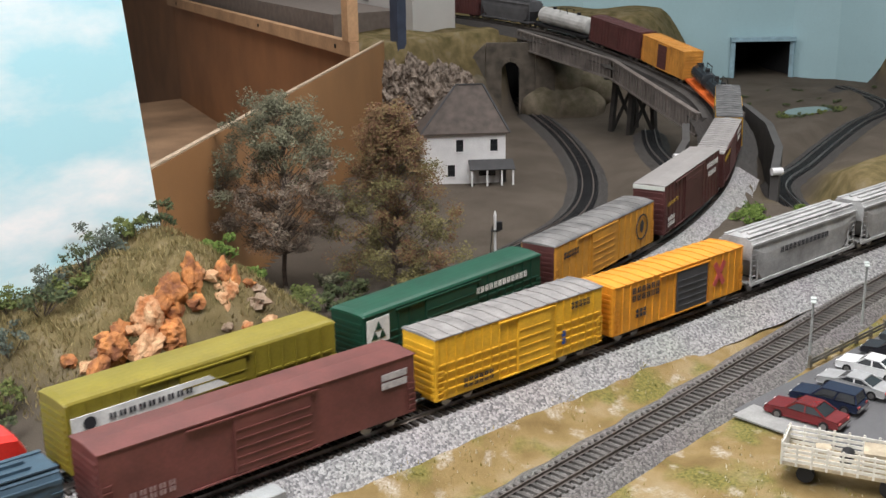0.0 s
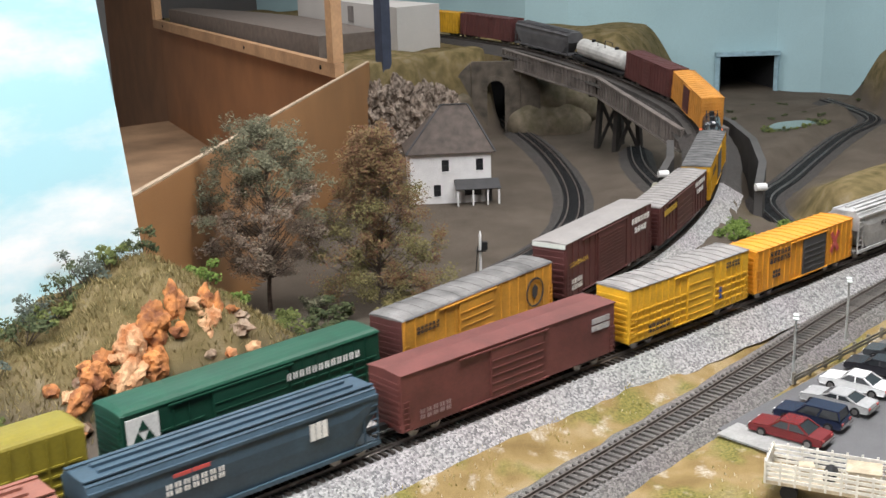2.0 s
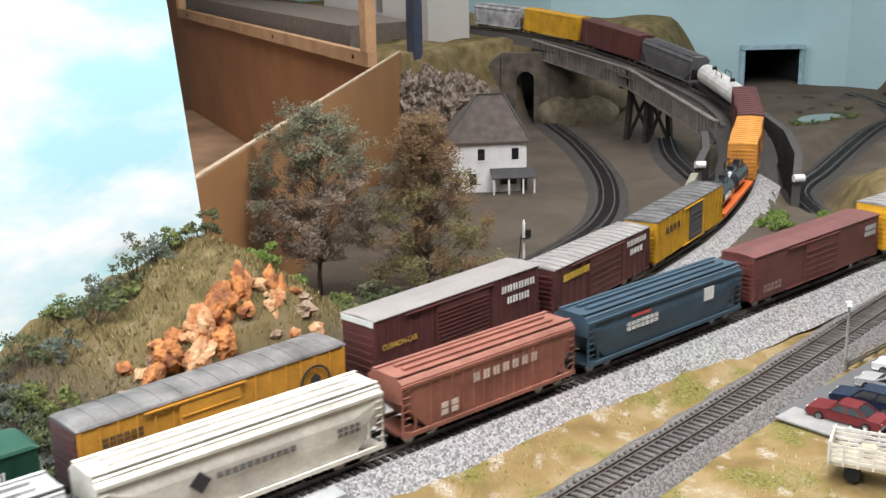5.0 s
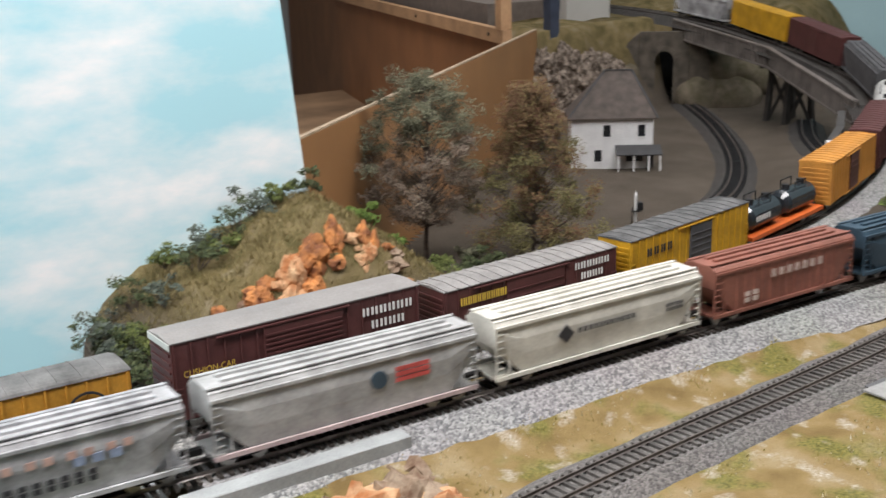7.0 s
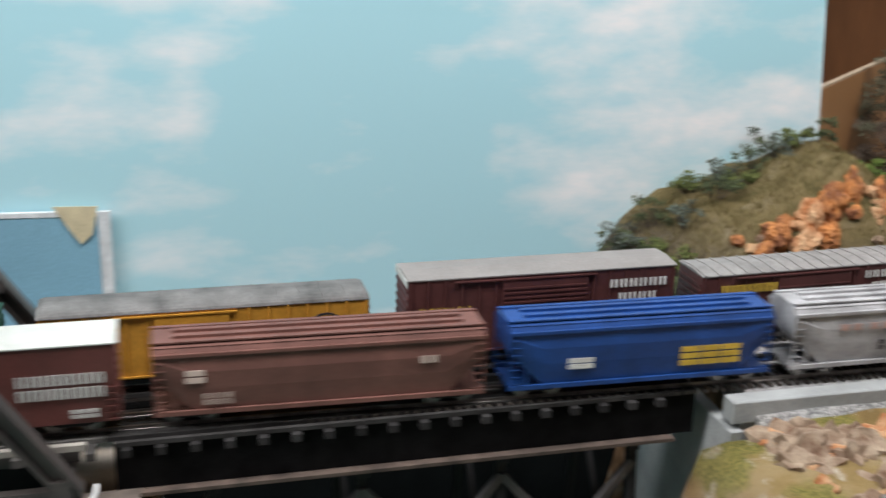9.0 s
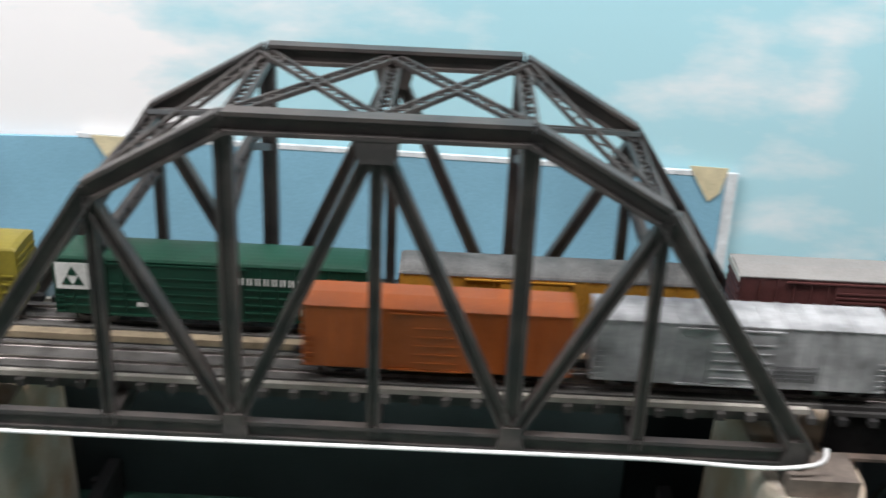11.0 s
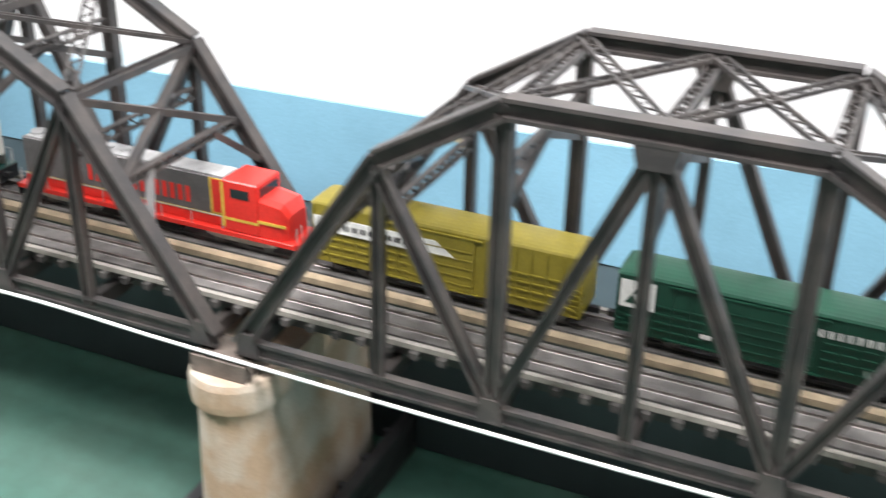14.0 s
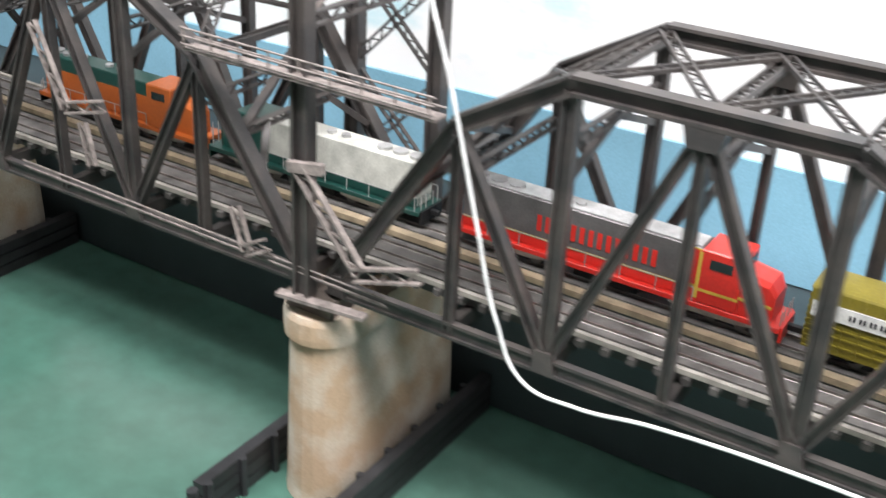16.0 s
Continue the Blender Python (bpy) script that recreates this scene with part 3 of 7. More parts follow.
part("vent", bm, mat("grey_vent", (0.2, 0.18, 0.17), 0.6), cab, "square grey vent")
bm = bmesh.new()
loft(bm, [[(2.12, 1.30, z), (2.286, 1.30, z), (2.522, 1.9, z), (2.60, 2.25, z), (2.66, 2.7, z), (2.58, 2.7, z)] for z in (0.12, 0.184)])
tab = tagged(part("grey_table", bm, mat("grey_table_top", (0.17, 0.14, 0.12), 0.6)), "grey work surface beyond the bay", "table")
bm = bmesh.new()
box(bm, 2.165, 2.187, 1.157, 1.179, 0.1, 0.6)
tagged(part("blue_post", bm, mat("dark_blue_paint", (0.045, 0.055, 0.085), 0.5)), "dark blue square post beside the cabinet", "post")

# ---------------------------------------------------------------- tracks
GAUGE = 0.0165


def side_points(line, i):
    pts = line[0]
    a, b = pts[max(i - 1, 0)], pts[min(i + 1, len(pts) - 1)]
    d = (b - a).normalized()
    return pts[i], d, Vector((-d.y, d.x, 0)).normalized()


def ballast(line, material, label, x0, x1, top, foot, depth, name="roadbed"):
    """A gravel bed with sloping shoulders and an uneven foot."""
    bm = bmesh.new()
    secs = []
    for i in range(0, len(line[0]), 2):
        p, d, s = side_points(line, i)
        if not x0 <= p.x <= x1:
            continue
        w = foot + 0.004 * noise.noise(Vector((p.x * 40, p.y * 40, 1)))
        w2 = foot + 0.004 * noise.noise(Vector((p.x * 40, p.y * 40, 5)))
        secs.append([p + s * k + Vector((0, 0, z)) for k, z in ((-w, -depth), (-top, -0.0045), (top, -0.0045), (w2, -depth))])
    loft(bm, secs)
    return tagged(part(name, bm, material), label, "roadbed", kind="structure")


def tie_mesh(w=0.0026, l=0.031, h=0.0022):
    bm = boxes((-w / 2, w / 2, -l / 2, l / 2, -h, 0))
    me = bpy.data.meshes.new("tie")
    bm.to_mesh(me)
    bm.free()
    return me


def railway(line, label, tie_mat, rail_mat, singles, x0=-9, x1=9, spacing=0.0066, tie_len=0.031):
    """Two rails on ties; the ties within the stretch singles are pieces of their own."""
    track = thing("railway_track", label, "track", kind="structure")
    me = tie_mesh(l=tie_len)
    me.materials.append(tie_mat)
    pts, cum = line
    rest = bmesh.new()
    s = cum[0] + 0.003
    while s < cum[-1]:
        p, q = curve_point(line, s), curve_point(line, s + 0.004)
        d = (q - p).normalized()
        if x0 <= p.x <= x1:
            turn = math.atan2(d.y, d.x) + random.uniform(-0.02, 0.02)
            at = p + Vector((0, 0, -0.0026))
            if singles[0] <= p.x <= singles[1]:
                ob = new("tie", me)
                ob.parent = track
                ob.location, ob.rotation_euler = at, (0, 0, turn)
            else:
                m = Matrix.Translation(at) @ Matrix.Rotation(turn, 4, "Z")
                n0 = len(rest.verts)
                box(rest, -0.0013, 0.0013, -tie_len / 2, tie_len / 2, -0.0022, 0)
                rest.verts.ensure_lookup_table()
                for v in rest.verts[n0:]:
                    v.co = m @ v.co
        s += spacing * random.uniform(0.96, 1.04)
    if rest.verts:
        tagged(part("ties", rest, tie_mat, track), kind="stuff")
    else:
        rest.free()
    for k in (-1, 1):
        secs = []
        for i in range(len(pts)):
            p, d, sd = side_points(line, i)
            if x0 <= p.x <= x1:
                c = p + sd * k * GAUGE / 2
                secs.append([c + sd * a + Vector((0, 0, z)) for a, z in ((-0.0011, -0.0026), (0.0011, -0.0026), (0.0004, -0.002), (0.0005, 0), (-0.0005, 0), (-0.0004, -0.002))])
        bm = bmesh.new()
        loft(bm, secs)
        part("rail", bm, rail_mat, track, "brown steel rail with a bright head")
    return track


BALLAST = gravel_mat("ballast_chips", (0.14, 0.138, 0.14), (0.41, 0.40, 0.39), 620)
BALLASTD = gravel_mat("dark_ballast", (0.075, 0.07, 0.066), (0.22, 0.205, 0.195), 700)
CINDER = gravel_mat("cinder_bed", (0.026, 0.023, 0.021), (0.07, 0.063, 0.057), 800)
ballast(NEAR, BALLAST, "pale grey stone ballast under the main track", 0.955, 3.05, 0.02, 0.046, 0.0205)
ballast(FAR, BALLAST, "pale grey stone ballast under the curving main track", 0.955, 2.02, 0.02, 0.046, 0.0205)
ballast(FAR, CINDER, "dark cinder bed of the climbing track", 2.0, 4.0, 0.022, 0.042, 0.02)
ballast(SIDING, BALLASTD, "grey-brown ballast under the siding", 0.9, 3.1, 0.019, 0.03, 0.011)
ballast(TUNNEL, CINDER, "dark cinder bed leading to the tunnel", 1.4, 2.7, 0.02, 0.034, 0.0115)
ballast(BRANCH, CINDER, "dark cinder bed of the branch track", 1.9, 3.3, 0.02, 0.036, 0.0115)
ballast(UNDER, CINDER, "dark cinder bed under the bridge", 1.9, 2.5, 0.018, 0.03, 0.0115)
railway(NEAR, "straight main track with brown ties and steel rails", TIE, RAIL, (1.0, 1.9))
railway(FAR, "curving main track with brown ties and steel rails", TIE, RAIL, (1.35, 1.9))
railway(SIDING, "weathered siding track with rusty rails", TIEGREY, RAILRUST, (1.05, 1.95), spacing=0.0072)
railway(TUNNEL, "dark narrow track curving into the tunnel", BLACK, RAILRUST, (9, 9))
railway(BRANCH, "branch track with bright rails", BLACK, RAIL, (9, 9))
railway(UNDER, "short dark track under the bridge", BLACK, RAIL, (9, 9))

# ---------------------------------------------------------------- the double-track truss bridge
SPAN, GAP, WIDTH = 0.55, 0.016, 0.1465
EX = [0.0, 0.1097, 0.1886, 0.275, 0.3614, 0.4403, 0.55]
H1, H2 = 0.158, 0.203


def truss_span(x):
    br = thing("truss_bridge", "dark grey steel truss span carrying two tracks", "bridge", "truss spans over the river")
    br.location = (x, 0, 0)
    top = [None, H1, H2, H2, H2, H1, None]

    def member(name, p, q, w, h, up=(0, 1, 0), lace=False):
        bm = bmesh.new()
        hbeam(bm, p, q, w, h, up, lace)
        return part(name, bm, STEEL, br)

    for y in (0.0, WIDTH):
        member("bottom_chord", (0, y, 0), (SPAN, y, 0), 0.011, 0.006)
        member("end_post", (0.004, y, 0.002), (EX[1], y, H1), 0.010, 0.012)
        member("end_post", (SPAN - 0.004, y, 0.002), (EX[5], y, H1), 0.010, 0.012)
        for a, b in ((1, 2), (2, 4), (4, 5)):
            member("top_chord", (EX[a], y, top[a]), (EX[b], y, top[b]), 0.011, 0.012)
        for k in (1, 2, 3, 4, 5):
            member("vertical", (EX[k], y, 0), (EX[k], y, top[k] - 0.004), 0.006 if k % 2 else 0.009, 0.008, lace=False)
        for a, b in ((1, 2), (3, 2), (3, 4), (5, 4)):
            member("diagonal", (EX[a], y, top[a] - 0.006), (EX[b], y, 0.004), 0.007, 0.009)
        for k in (0, 2, 4, 6):
            bm = bmesh.new()
            w = 0.009 if k in (2, 4) else 0.008
            cx = min(max(EX[k], 0.011), SPAN - 0.011)
            loft(bm, [[(cx - w, yy, -0.0045), (cx + w, yy, -0.0045), (cx + w * 0.6, yy, 0.013), (cx - w * 0.6, yy, 0.013)] for yy in (y - 0.0056, y + 0.0056)])
            part("gusset", bm, STEEL, br)
        bm = bmesh.new()
        loft(bm, [[(EX[3] - 0.014, yy, H2 - 0.004), (EX[3] + 0.014, yy, H2 - 0.004), (EX[3] + 0.010, yy, H2 - 0.020), (EX[3] - 0.010, yy, H2 - 0.020)] for yy in (y - 0.0058, y + 0.0058)])
        part("gusset", bm, STEEL, br)
    # cross frames between the two sides
    for k in (1, 2, 3, 4, 5):
        z = top[k]
        bm = bmesh.new()
        hbeam(bm, (EX[k], 0.006, z - 0.003), (EX[k], WIDTH - 0.006, z - 0.003), 0.008, 0.006, (0, 0, 1), True)
        hbeam(bm, (EX[k], 0.006, z - 0.04), (EX[k], WIDTH - 0.006, z - 0.04), 0.008, 0.005, (1, 0, 0), True)
        part("strut", bm, STEEL, br)
        if k in (1, 5):
            foot = 0.004 if k == 1 else SPAN - 0.004
            lx, lz = EX[k] + (foot - EX[k]) * 0.36, z * 0.64
            bm = bmesh.new()
            hbeam(bm, (lx, 0.005, lz), (lx, WIDTH - 0.005, lz), 0.006, 0.007, (1, 0, 0), True)
            beam(bm, (lx, 0.005, lz), (EX[k], WIDTH - 0.005, z - 0.004), 0.007, 0.005)
            beam(bm, (lx, WIDTH - 0.005, lz), (EX[k], 0.005, z - 0.004), 0.007, 0.005)
            for y0, y1 in ((0.005, 0.035), (WIDTH - 0.005, WIDTH - 0.035)):
                beam(bm, (lx + (foot - lx) * 0.3, y0, lz * 0.72), (lx, y1, lz), 0.006, 0.005)
            part("portal_brace", bm, STEEL, br)
        else:
            bm = bmesh.new()
            for y0, y1 in ((0.005, WIDTH / 2), (WIDTH - 0.005, WIDTH / 2)):
                beam(bm, (EX[k], y0, z - 0.066), (EX[k], y1, z - 0.041), 0.005, 0.005)
            part("sway_brace", bm, STEEL, br)
    for a, b in ((1, 2), (2, 3), (3, 4), (4, 5)):
        for y0, y1 in ((0.006, WIDTH - 0.006), (WIDTH - 0.006, 0.006)):
            bm = bmesh.new()
            hbeam(bm, (EX[a], y0, top[a] + 0.002), (EX[b], y1, top[b] + 0.002), 0.0085, 0.003, (0, 0, 1), True)
            part("lateral", bm, STEEL, br)
    for k in (0.01, *EX[1:6], SPAN - 0.01):
        bm = boxes((k - 0.004, k + 0.004, 0.006, WIDTH - 0.006, -0.006, 0.006))
        part("floor_beam", bm, STEEL, br)
    for y in (0.030, 0.062, 0.085, 0.117):
        part("stringer", boxes((0.002, SPAN - 0.002, y - 0.002, y + 0.002, 0.0065, 0.0165)), STEEL, br)
    return br


span = truss_span(GAP / 2)
copy_thing(span, Matrix.Translation((-SPAN - GAP / 2, 0, 0)))
copy_thing(span, Matrix.Translation((-2 * SPAN - 1.5 * GAP, 0, 0)))
copy_thing(span, Matrix.Translation((-3 * SPAN - 2.5 * GAP, 0, 0)))

# bridge floor: grey deck strips, plank walks and the guard timber
DECK = mat("deck_grey", (0.125, 0.118, 0.112), 0.7, vary=0.3, scale=45, bump=0.3)
# copy of the deck colour, darkened for the weaker light past the truss
DECKDK = mat("deck_dim", (0.045, 0.043, 0.042), 0.8, vary=0.3, scale=45, bump=0.3, spec=0.15)
deck = thing("bridge_deck", "weathered grey timber deck with plank walkways", "bridge deck")
for y0, y1 in ((0.029, 0.063), (0.084, 0.118)):
    part("deck_strip", boxes((-2.35, 0.57, y0, y1, 0.0168, 0.0198)), DECK, deck)
    part("deck_strip", boxes((0.5705, 0.94, y0, y1, 0.0168, 0.0198)), DECKDK, deck, "deck strip darkened for the weaker light")
part("walkway", boxes((-2.35, 0.56, 0.0705, 0.0785, 0.0168, 0.0215)), PLANK, deck, "tan plank walkway between the tracks")
part("guard_timber", boxes((-2.35, 0.56, 0.0215, 0.0255, 0.0168, 0.0205)), GREYPLANK, deck, "pale guard timber along the deck edge")
part("guard_timber", boxes((-2.35, 0.94, 0.121, 0.125, 0.0168, 0.0205)), GREYPLANK, deck)
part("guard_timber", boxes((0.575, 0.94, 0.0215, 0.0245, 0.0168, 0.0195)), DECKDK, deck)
te = bpy.data.meshes.new("tie_end")
bm = boxes((-0.0028, 0.0028, -0.004, 0.012, -0.0048, 0))
bm.to_mesh(te)
bm.free()
te.materials.append(mat("tie_end_wood", (0.085, 0.08, 0.075), 0.8, rand=0.4))
# tie ends past the truss: weaker light put into a darker copy
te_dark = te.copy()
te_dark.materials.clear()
te_dark.materials.append(mat("tie_end_dim", (0.032, 0.031, 0.031), 0.85, rand=0.4, spec=0.1))
k = -1.7
while k < 0.93:
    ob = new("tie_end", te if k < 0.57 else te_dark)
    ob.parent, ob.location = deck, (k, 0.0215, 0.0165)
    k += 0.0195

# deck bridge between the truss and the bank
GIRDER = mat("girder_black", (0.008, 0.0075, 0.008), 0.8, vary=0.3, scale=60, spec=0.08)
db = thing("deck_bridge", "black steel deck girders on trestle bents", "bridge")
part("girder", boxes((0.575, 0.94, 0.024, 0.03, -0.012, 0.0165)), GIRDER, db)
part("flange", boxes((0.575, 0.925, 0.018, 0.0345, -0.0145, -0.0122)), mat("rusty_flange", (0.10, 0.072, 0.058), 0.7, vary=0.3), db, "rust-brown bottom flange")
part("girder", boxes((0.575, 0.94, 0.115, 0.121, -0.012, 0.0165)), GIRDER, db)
for x in (0.63, 0.72, 0.81, 0.9):
    bm = bmesh.new()
    for y in (0.03, 0.118):
        beam(bm, (x, y, -0.016), (x, y + (0.02 if y > 0.1 else -0.02), -0.2), 0.006, 0.006)
    beam(bm, (x, 0.025, -0.018), (x, 0.122, -0.018), 0.008, 0.008)
    beam(bm, (x, 0.028, -0.03), (x, 0.13, -0.18), 0.004, 0.004)
    beam(bm, (x, 0.12, -0.03), (x, 0.015, -0.18), 0.004, 0.004)
    part("bent", bm, BLACK, db)
for x in (0.63, 0.72, 0.81):
    bm = bmesh.new()
    beam(bm, (x, 0.026, -0.03), (x + 0.09, 0.014, -0.13), 0.005, 0.005)
    beam(bm, (x + 0.09, 0.026, -0.03), (x, 0.014, -0.13), 0.005, 0.005)
    part("brace", bm, STEEL, db)

# abutment with its wing wall
ab = thing("abutment", "pale grey concrete abutment with a wing wall cap", "abutment")
part("cap", boxes((0.955, 1.106, 0.001, 0.0145, 0.003, 0.0185)), CONCRETE, ab, bevel=0.0008)
bm = bmesh.new()
loft(bm, [[(0.945, y, -0.21), (0.962, y, -0.21), (0.962, y, -0.0005), (0.953, y, -0.0005)] for y in (-0.003, 0.135)])
part("face", bm, CONCRETE, ab)
part("wing", boxes((0.9625, 1.09, 0.003, 0.010, -0.06, 0.0028)), CONCRETE, ab)

# piers
pier = thing("bridge_pier", "cream plaster pier with rust streaks in the river", "pier", "piers of the truss bridge")
bm = bmesh.new()


def oblong(z, w, y0, y1, n=10):
    ring = []
    for i in range(n + 1):
        a = math.pi + math.pi * i / n
        ring.append((w * math.cos(a), y0 + w * math.sin(a), z))
    for i in range(n + 1):
        a = math.pi * i / n
        ring.append((w * math.cos(a), y1 + w * math.sin(a), z))
    return ring


loft(bm, [oblong(z, w, 0.008, 0.145) for z, w in ((-0.205, 0.034), (-0.19, 0.0325), (-0.046, 0.0285))])
part("shaft", bm, PIER, pier, smooth=False)
bm = bmesh.new()
loft(bm, [oblong(z, w, 0.008, 0.145) for z, w in ((-0.0455, 0.033), (-0.04, 0.0335), (-0.027, 0.0335), (-0.022, 0.032))])
part("cap", bm, PIER, pier)
bm = boxes((-0.022, 0.022, -0.014, 0.018, -0.0215, -0.0085))
BEAR = mat("bearing_brown", (0.16, 0.13, 0.11), 0.8, vary=0.2)
part("bearing", bm, BEAR, pier, "brown bearing block")
part("bearing", boxes((-0.022, 0.022, 0.13, 0.16, -0.0215, -0.0085)), BEAR, pier)
FENDER = mat("fender_timber", (0.022, 0.022, 0.024), 0.5, vary=0.2)
for sx in (-1, 1):
    for z in (-0.194, -0.181, -0.168):
        bm = bmesh.new()
        beam(bm, (sx * 0.052, -0.09, z), (sx * 0.052, 0.185, z), 0.011, 0.011)
        part("fender_timber", bm, FENDER, pier, "black fender timber")
    for i in range(7):
        bm = bmesh.new()
        y = -0.085 + i * 0.04
        cyl(bm, (sx * 0.045, y, -0.2), (sx * 0.045, y, -0.162), 0.0035, 7)
        part("pile", bm, FENDER, pier)
for i in range(5):
    a = math.pi + math.pi * (i + 0.5) / 5
    bm = bmesh.new()
    x, y = 0.05 * math.cos(a), -0.09 + 0.035 * math.sin(a)
    cyl(bm, (x, y, -0.2), (x, y, -0.16), 0.005, 7)
    part("pile", bm, FENDER, pier)
for i in (1, 2, 3):
    copy_thing(pier, Matrix.Translation((-i * (SPAN + GAP), 0, 0)))
copy_thing(pier, Matrix.Translation((SPAN + GAP, 0, 0)))

# white cable along the bridge
cu = bpy.data.curves.new("white_cable", "CURVE")
cu.dimensions, cu.bevel_depth, cu.bevel_resolution = "3D", 0.0015, 2
sp = cu.splines.new("BEZIER")
WIRE = [(0.566, -0.004, 0.009), (0.564, -0.009, 0.004), (0.552, -0.0115, 0.0), (0.45, -0.0105, -0.001), (0.3, -0.010, -0.0025), (0.15, -0.0105, -0.0035), (0.0, -0.0105, -0.004), (-0.15, -0.0105, -0.0062), (-0.3, -0.0105, -0.0078), (-0.6, -0.0115, -0.005), (-0.75, -0.0115, -0.002), (-0.85, -0.0125, -0.007), (-0.905, -0.0135, -0.0145), (-0.945, -0.0135, -0.010), (-0.968, -0.0135, 0.028), (-0.989, -0.0135, 0.096), (-1.015, -0.0135, 0.188), (-1.04, -0.012, 0.26), (-1.06, -0.01, 0.33)]
sp.bezier_points.add(len(WIRE) - 1)
for bp_, co in zip(sp.bezier_points, WIRE):
    bp_.co = co
    bp_.handle_left_type = bp_.handle_right_type = "AUTO"
cu.materials.append(mat("cable_white", (0.78, 0.78, 0.78), 0.4, bump=0))
src = new("white_cable", cu)
me = bpy.data.meshes.new_from_object(src)
bpy.data.objects.remove(src)
tagged(new("white_cable", me), "white insulated cable strung along the bridge chord", "cable")

# lift tower at the third pier
tw = thing("lift_tower", "grey steel tower with pale lattice catwalk above the pier", "tower")
TX = -1.135
GIRT = mat("weathered_grey_steel", (0.24, 0.205, 0.19), 0.6, vary=0.25, scale=120)


def tower_bar(name, p, q, w, h, up, material, label="", lace=True):
    bm = bmesh.new()
    if lace:
        hbeam(bm, p, q, w, h, up, True)
    else:
        beam(bm, p, q, w, h, up)
    return part(name, bm, material, tw, label)


for x, y in ((TX, -0.0145), (TX, WIDTH + 0.0145), (TX - 0.085, WIDTH + 0.0145)):
    bm = bmesh.new()
    hbeam(bm, (x, y, -0.006), (x, y, 0.42), 0.012, 0.012, (0, 1, 0))
    part("column", bm, STEEL, tw)
YB = WIDTH + 0.0145
for z in (0.03, 0.12, 0.21, 0.30):
    tower_bar("brace", (TX - 0.085, YB, z), (TX, YB, z + 0.085), 0.007, 0.004, (0, 1, 0), STEEL)
    tower_bar("brace", (TX, YB, z), (TX - 0.085, YB, z + 0.085), 0.007, 0.004, (0, 1, 0), STEEL)
for z in (0.205, 0.29, 0.40):
    tower_bar("girt", (TX, -0.0145, z), (TX, YB, z), 0.009, 0.006, (1, 0, 0), STEEL)
    tower_bar("girt", (TX - 0.085, YB, z), (TX, YB, z), 0.009, 0.006, (0, 1, 0), STEEL)
for z in (0.21, 0.295):
    tower_bar("sway_brace", (TX, -0.0145, z), (TX, YB, z + 0.08), 0.007, 0.004, (1, 0, 0), GIRT)
    tower_bar("sway_brace", (TX, YB, z), (TX, -0.0145, z + 0.08), 0.007, 0.004, (1, 0, 0), GIRT)
# catwalk: planks on two rails with a thin handrail
walkway = tower_bar("catwalk", (-1.235, -0.022, 0.170), (-1.016, -0.022, 0.167), 0.014, 0.002, (0, 0, 1), GIRT, "pale grey catwalk", False)
for y, dz in ((-0.030, 0.004), (-0.030, 0.010), (-0.030, 0.016), (-0.0145, 0.005)):
    bm = bmesh.new()
    cyl(bm, (-1.235, y, 0.170 + dz), (-1.016, y, 0.167 + dz), 0.0009, 6)
    part("handrail", bm, GIRT, walkway)
for k in range(9):
    x = -1.232 + k * 0.0265
    bm = bmesh.new()
    cyl(bm, (x, -0.030, 0.1715 - 0.0004 * k), (x, -0.030, 0.187 - 0.0004 * k), 0.0009, 6)
    part("stanchion", bm, GIRT, walkway)
tower_bar("hanger", (-1.409, -0.022, 0.155), (-1.376, -0.024, 0.089), 0.009, 0.004, (0, 1, 0), GIRT, "pale lattice hanger")
tower_bar("hanger", (-1.378, -0.024, 0.089), (-1.333, -0.022, 0.1), 0.009, 0.004, (0, 1, 0), GIRT, "pale lattice hanger")
tower_bar("hanger", (-1.36, -0.022, 0.08), (-1.35, -0.024, 0.045), 0.008, 0.004, (0, 1, 0), GIRT, "pale lattice hanger")
tower_bar("hanger", (-1.2, -0.018, 0.05), (-1.187, -0.02, 0.016), 0.009, 0.004, (0, 1, 0), GIRT, "pale lattice hanger")
tower_bar("hanger", (-1.19, -0.02, 0.016), (-1.168, -0.018, 0.027), 0.009, 0.004, (0, 1, 0), GIRT, "pale lattice hanger")
tower_bar("leg_brace", (-1.131, -0.023, 0.1), (-1.077, -0.023, 0.034), 0.010, 0.005, (0, 1, 0), GIRT, "pale lattice leg brace")
tower_bar("leg_brace", (-1.084, -0.023, 0.031), (-1.028, -0.021, 0.047), 0.010, 0.005, (0, 1, 0), GIRT, "pale lattice foot")
tower_bar("bracket", (-1.142, -0.023, 0.101), (-1.112, -0.021, 0.105), 0.008, 0.006, (0, 1, 0), GIRT, "pale bracket on the column", False)
tower_bar("sole_plate", (-1.155, -0.022, -0.008), (-1.075, -0.018, -0.004), 0.009, 0.003, (0, 0, 1), GIRT, "pale sole plate", False)
for dy, dz in ((0.0, 0.0), (-0.004, 0.004), (-0.004, 0.009)):
    bm = bmesh.new()
    cyl(bm, (-1.45, -0.012 + dy, 0.012 + dz), (-1.06, -0.012 + dy, 0.007 + dz), 0.0008, 6)
    part("toe_rail", bm, GIRT, tw, "thin pale toe rail")

# ---------------------------------------------------------------- rolling stock
HALF = 0.0172


def paint(name, color, rough=0.5, vary=0.1, **more):
    return mat(name, color, rough, vary=vary, scale=45, fine=500, bump=0.06, **more)


TRUCKSILVER = mat("silver_truck_paint", (0.55, 0.55, 0.54), 0.35, metal=0.5, vary=0.15)


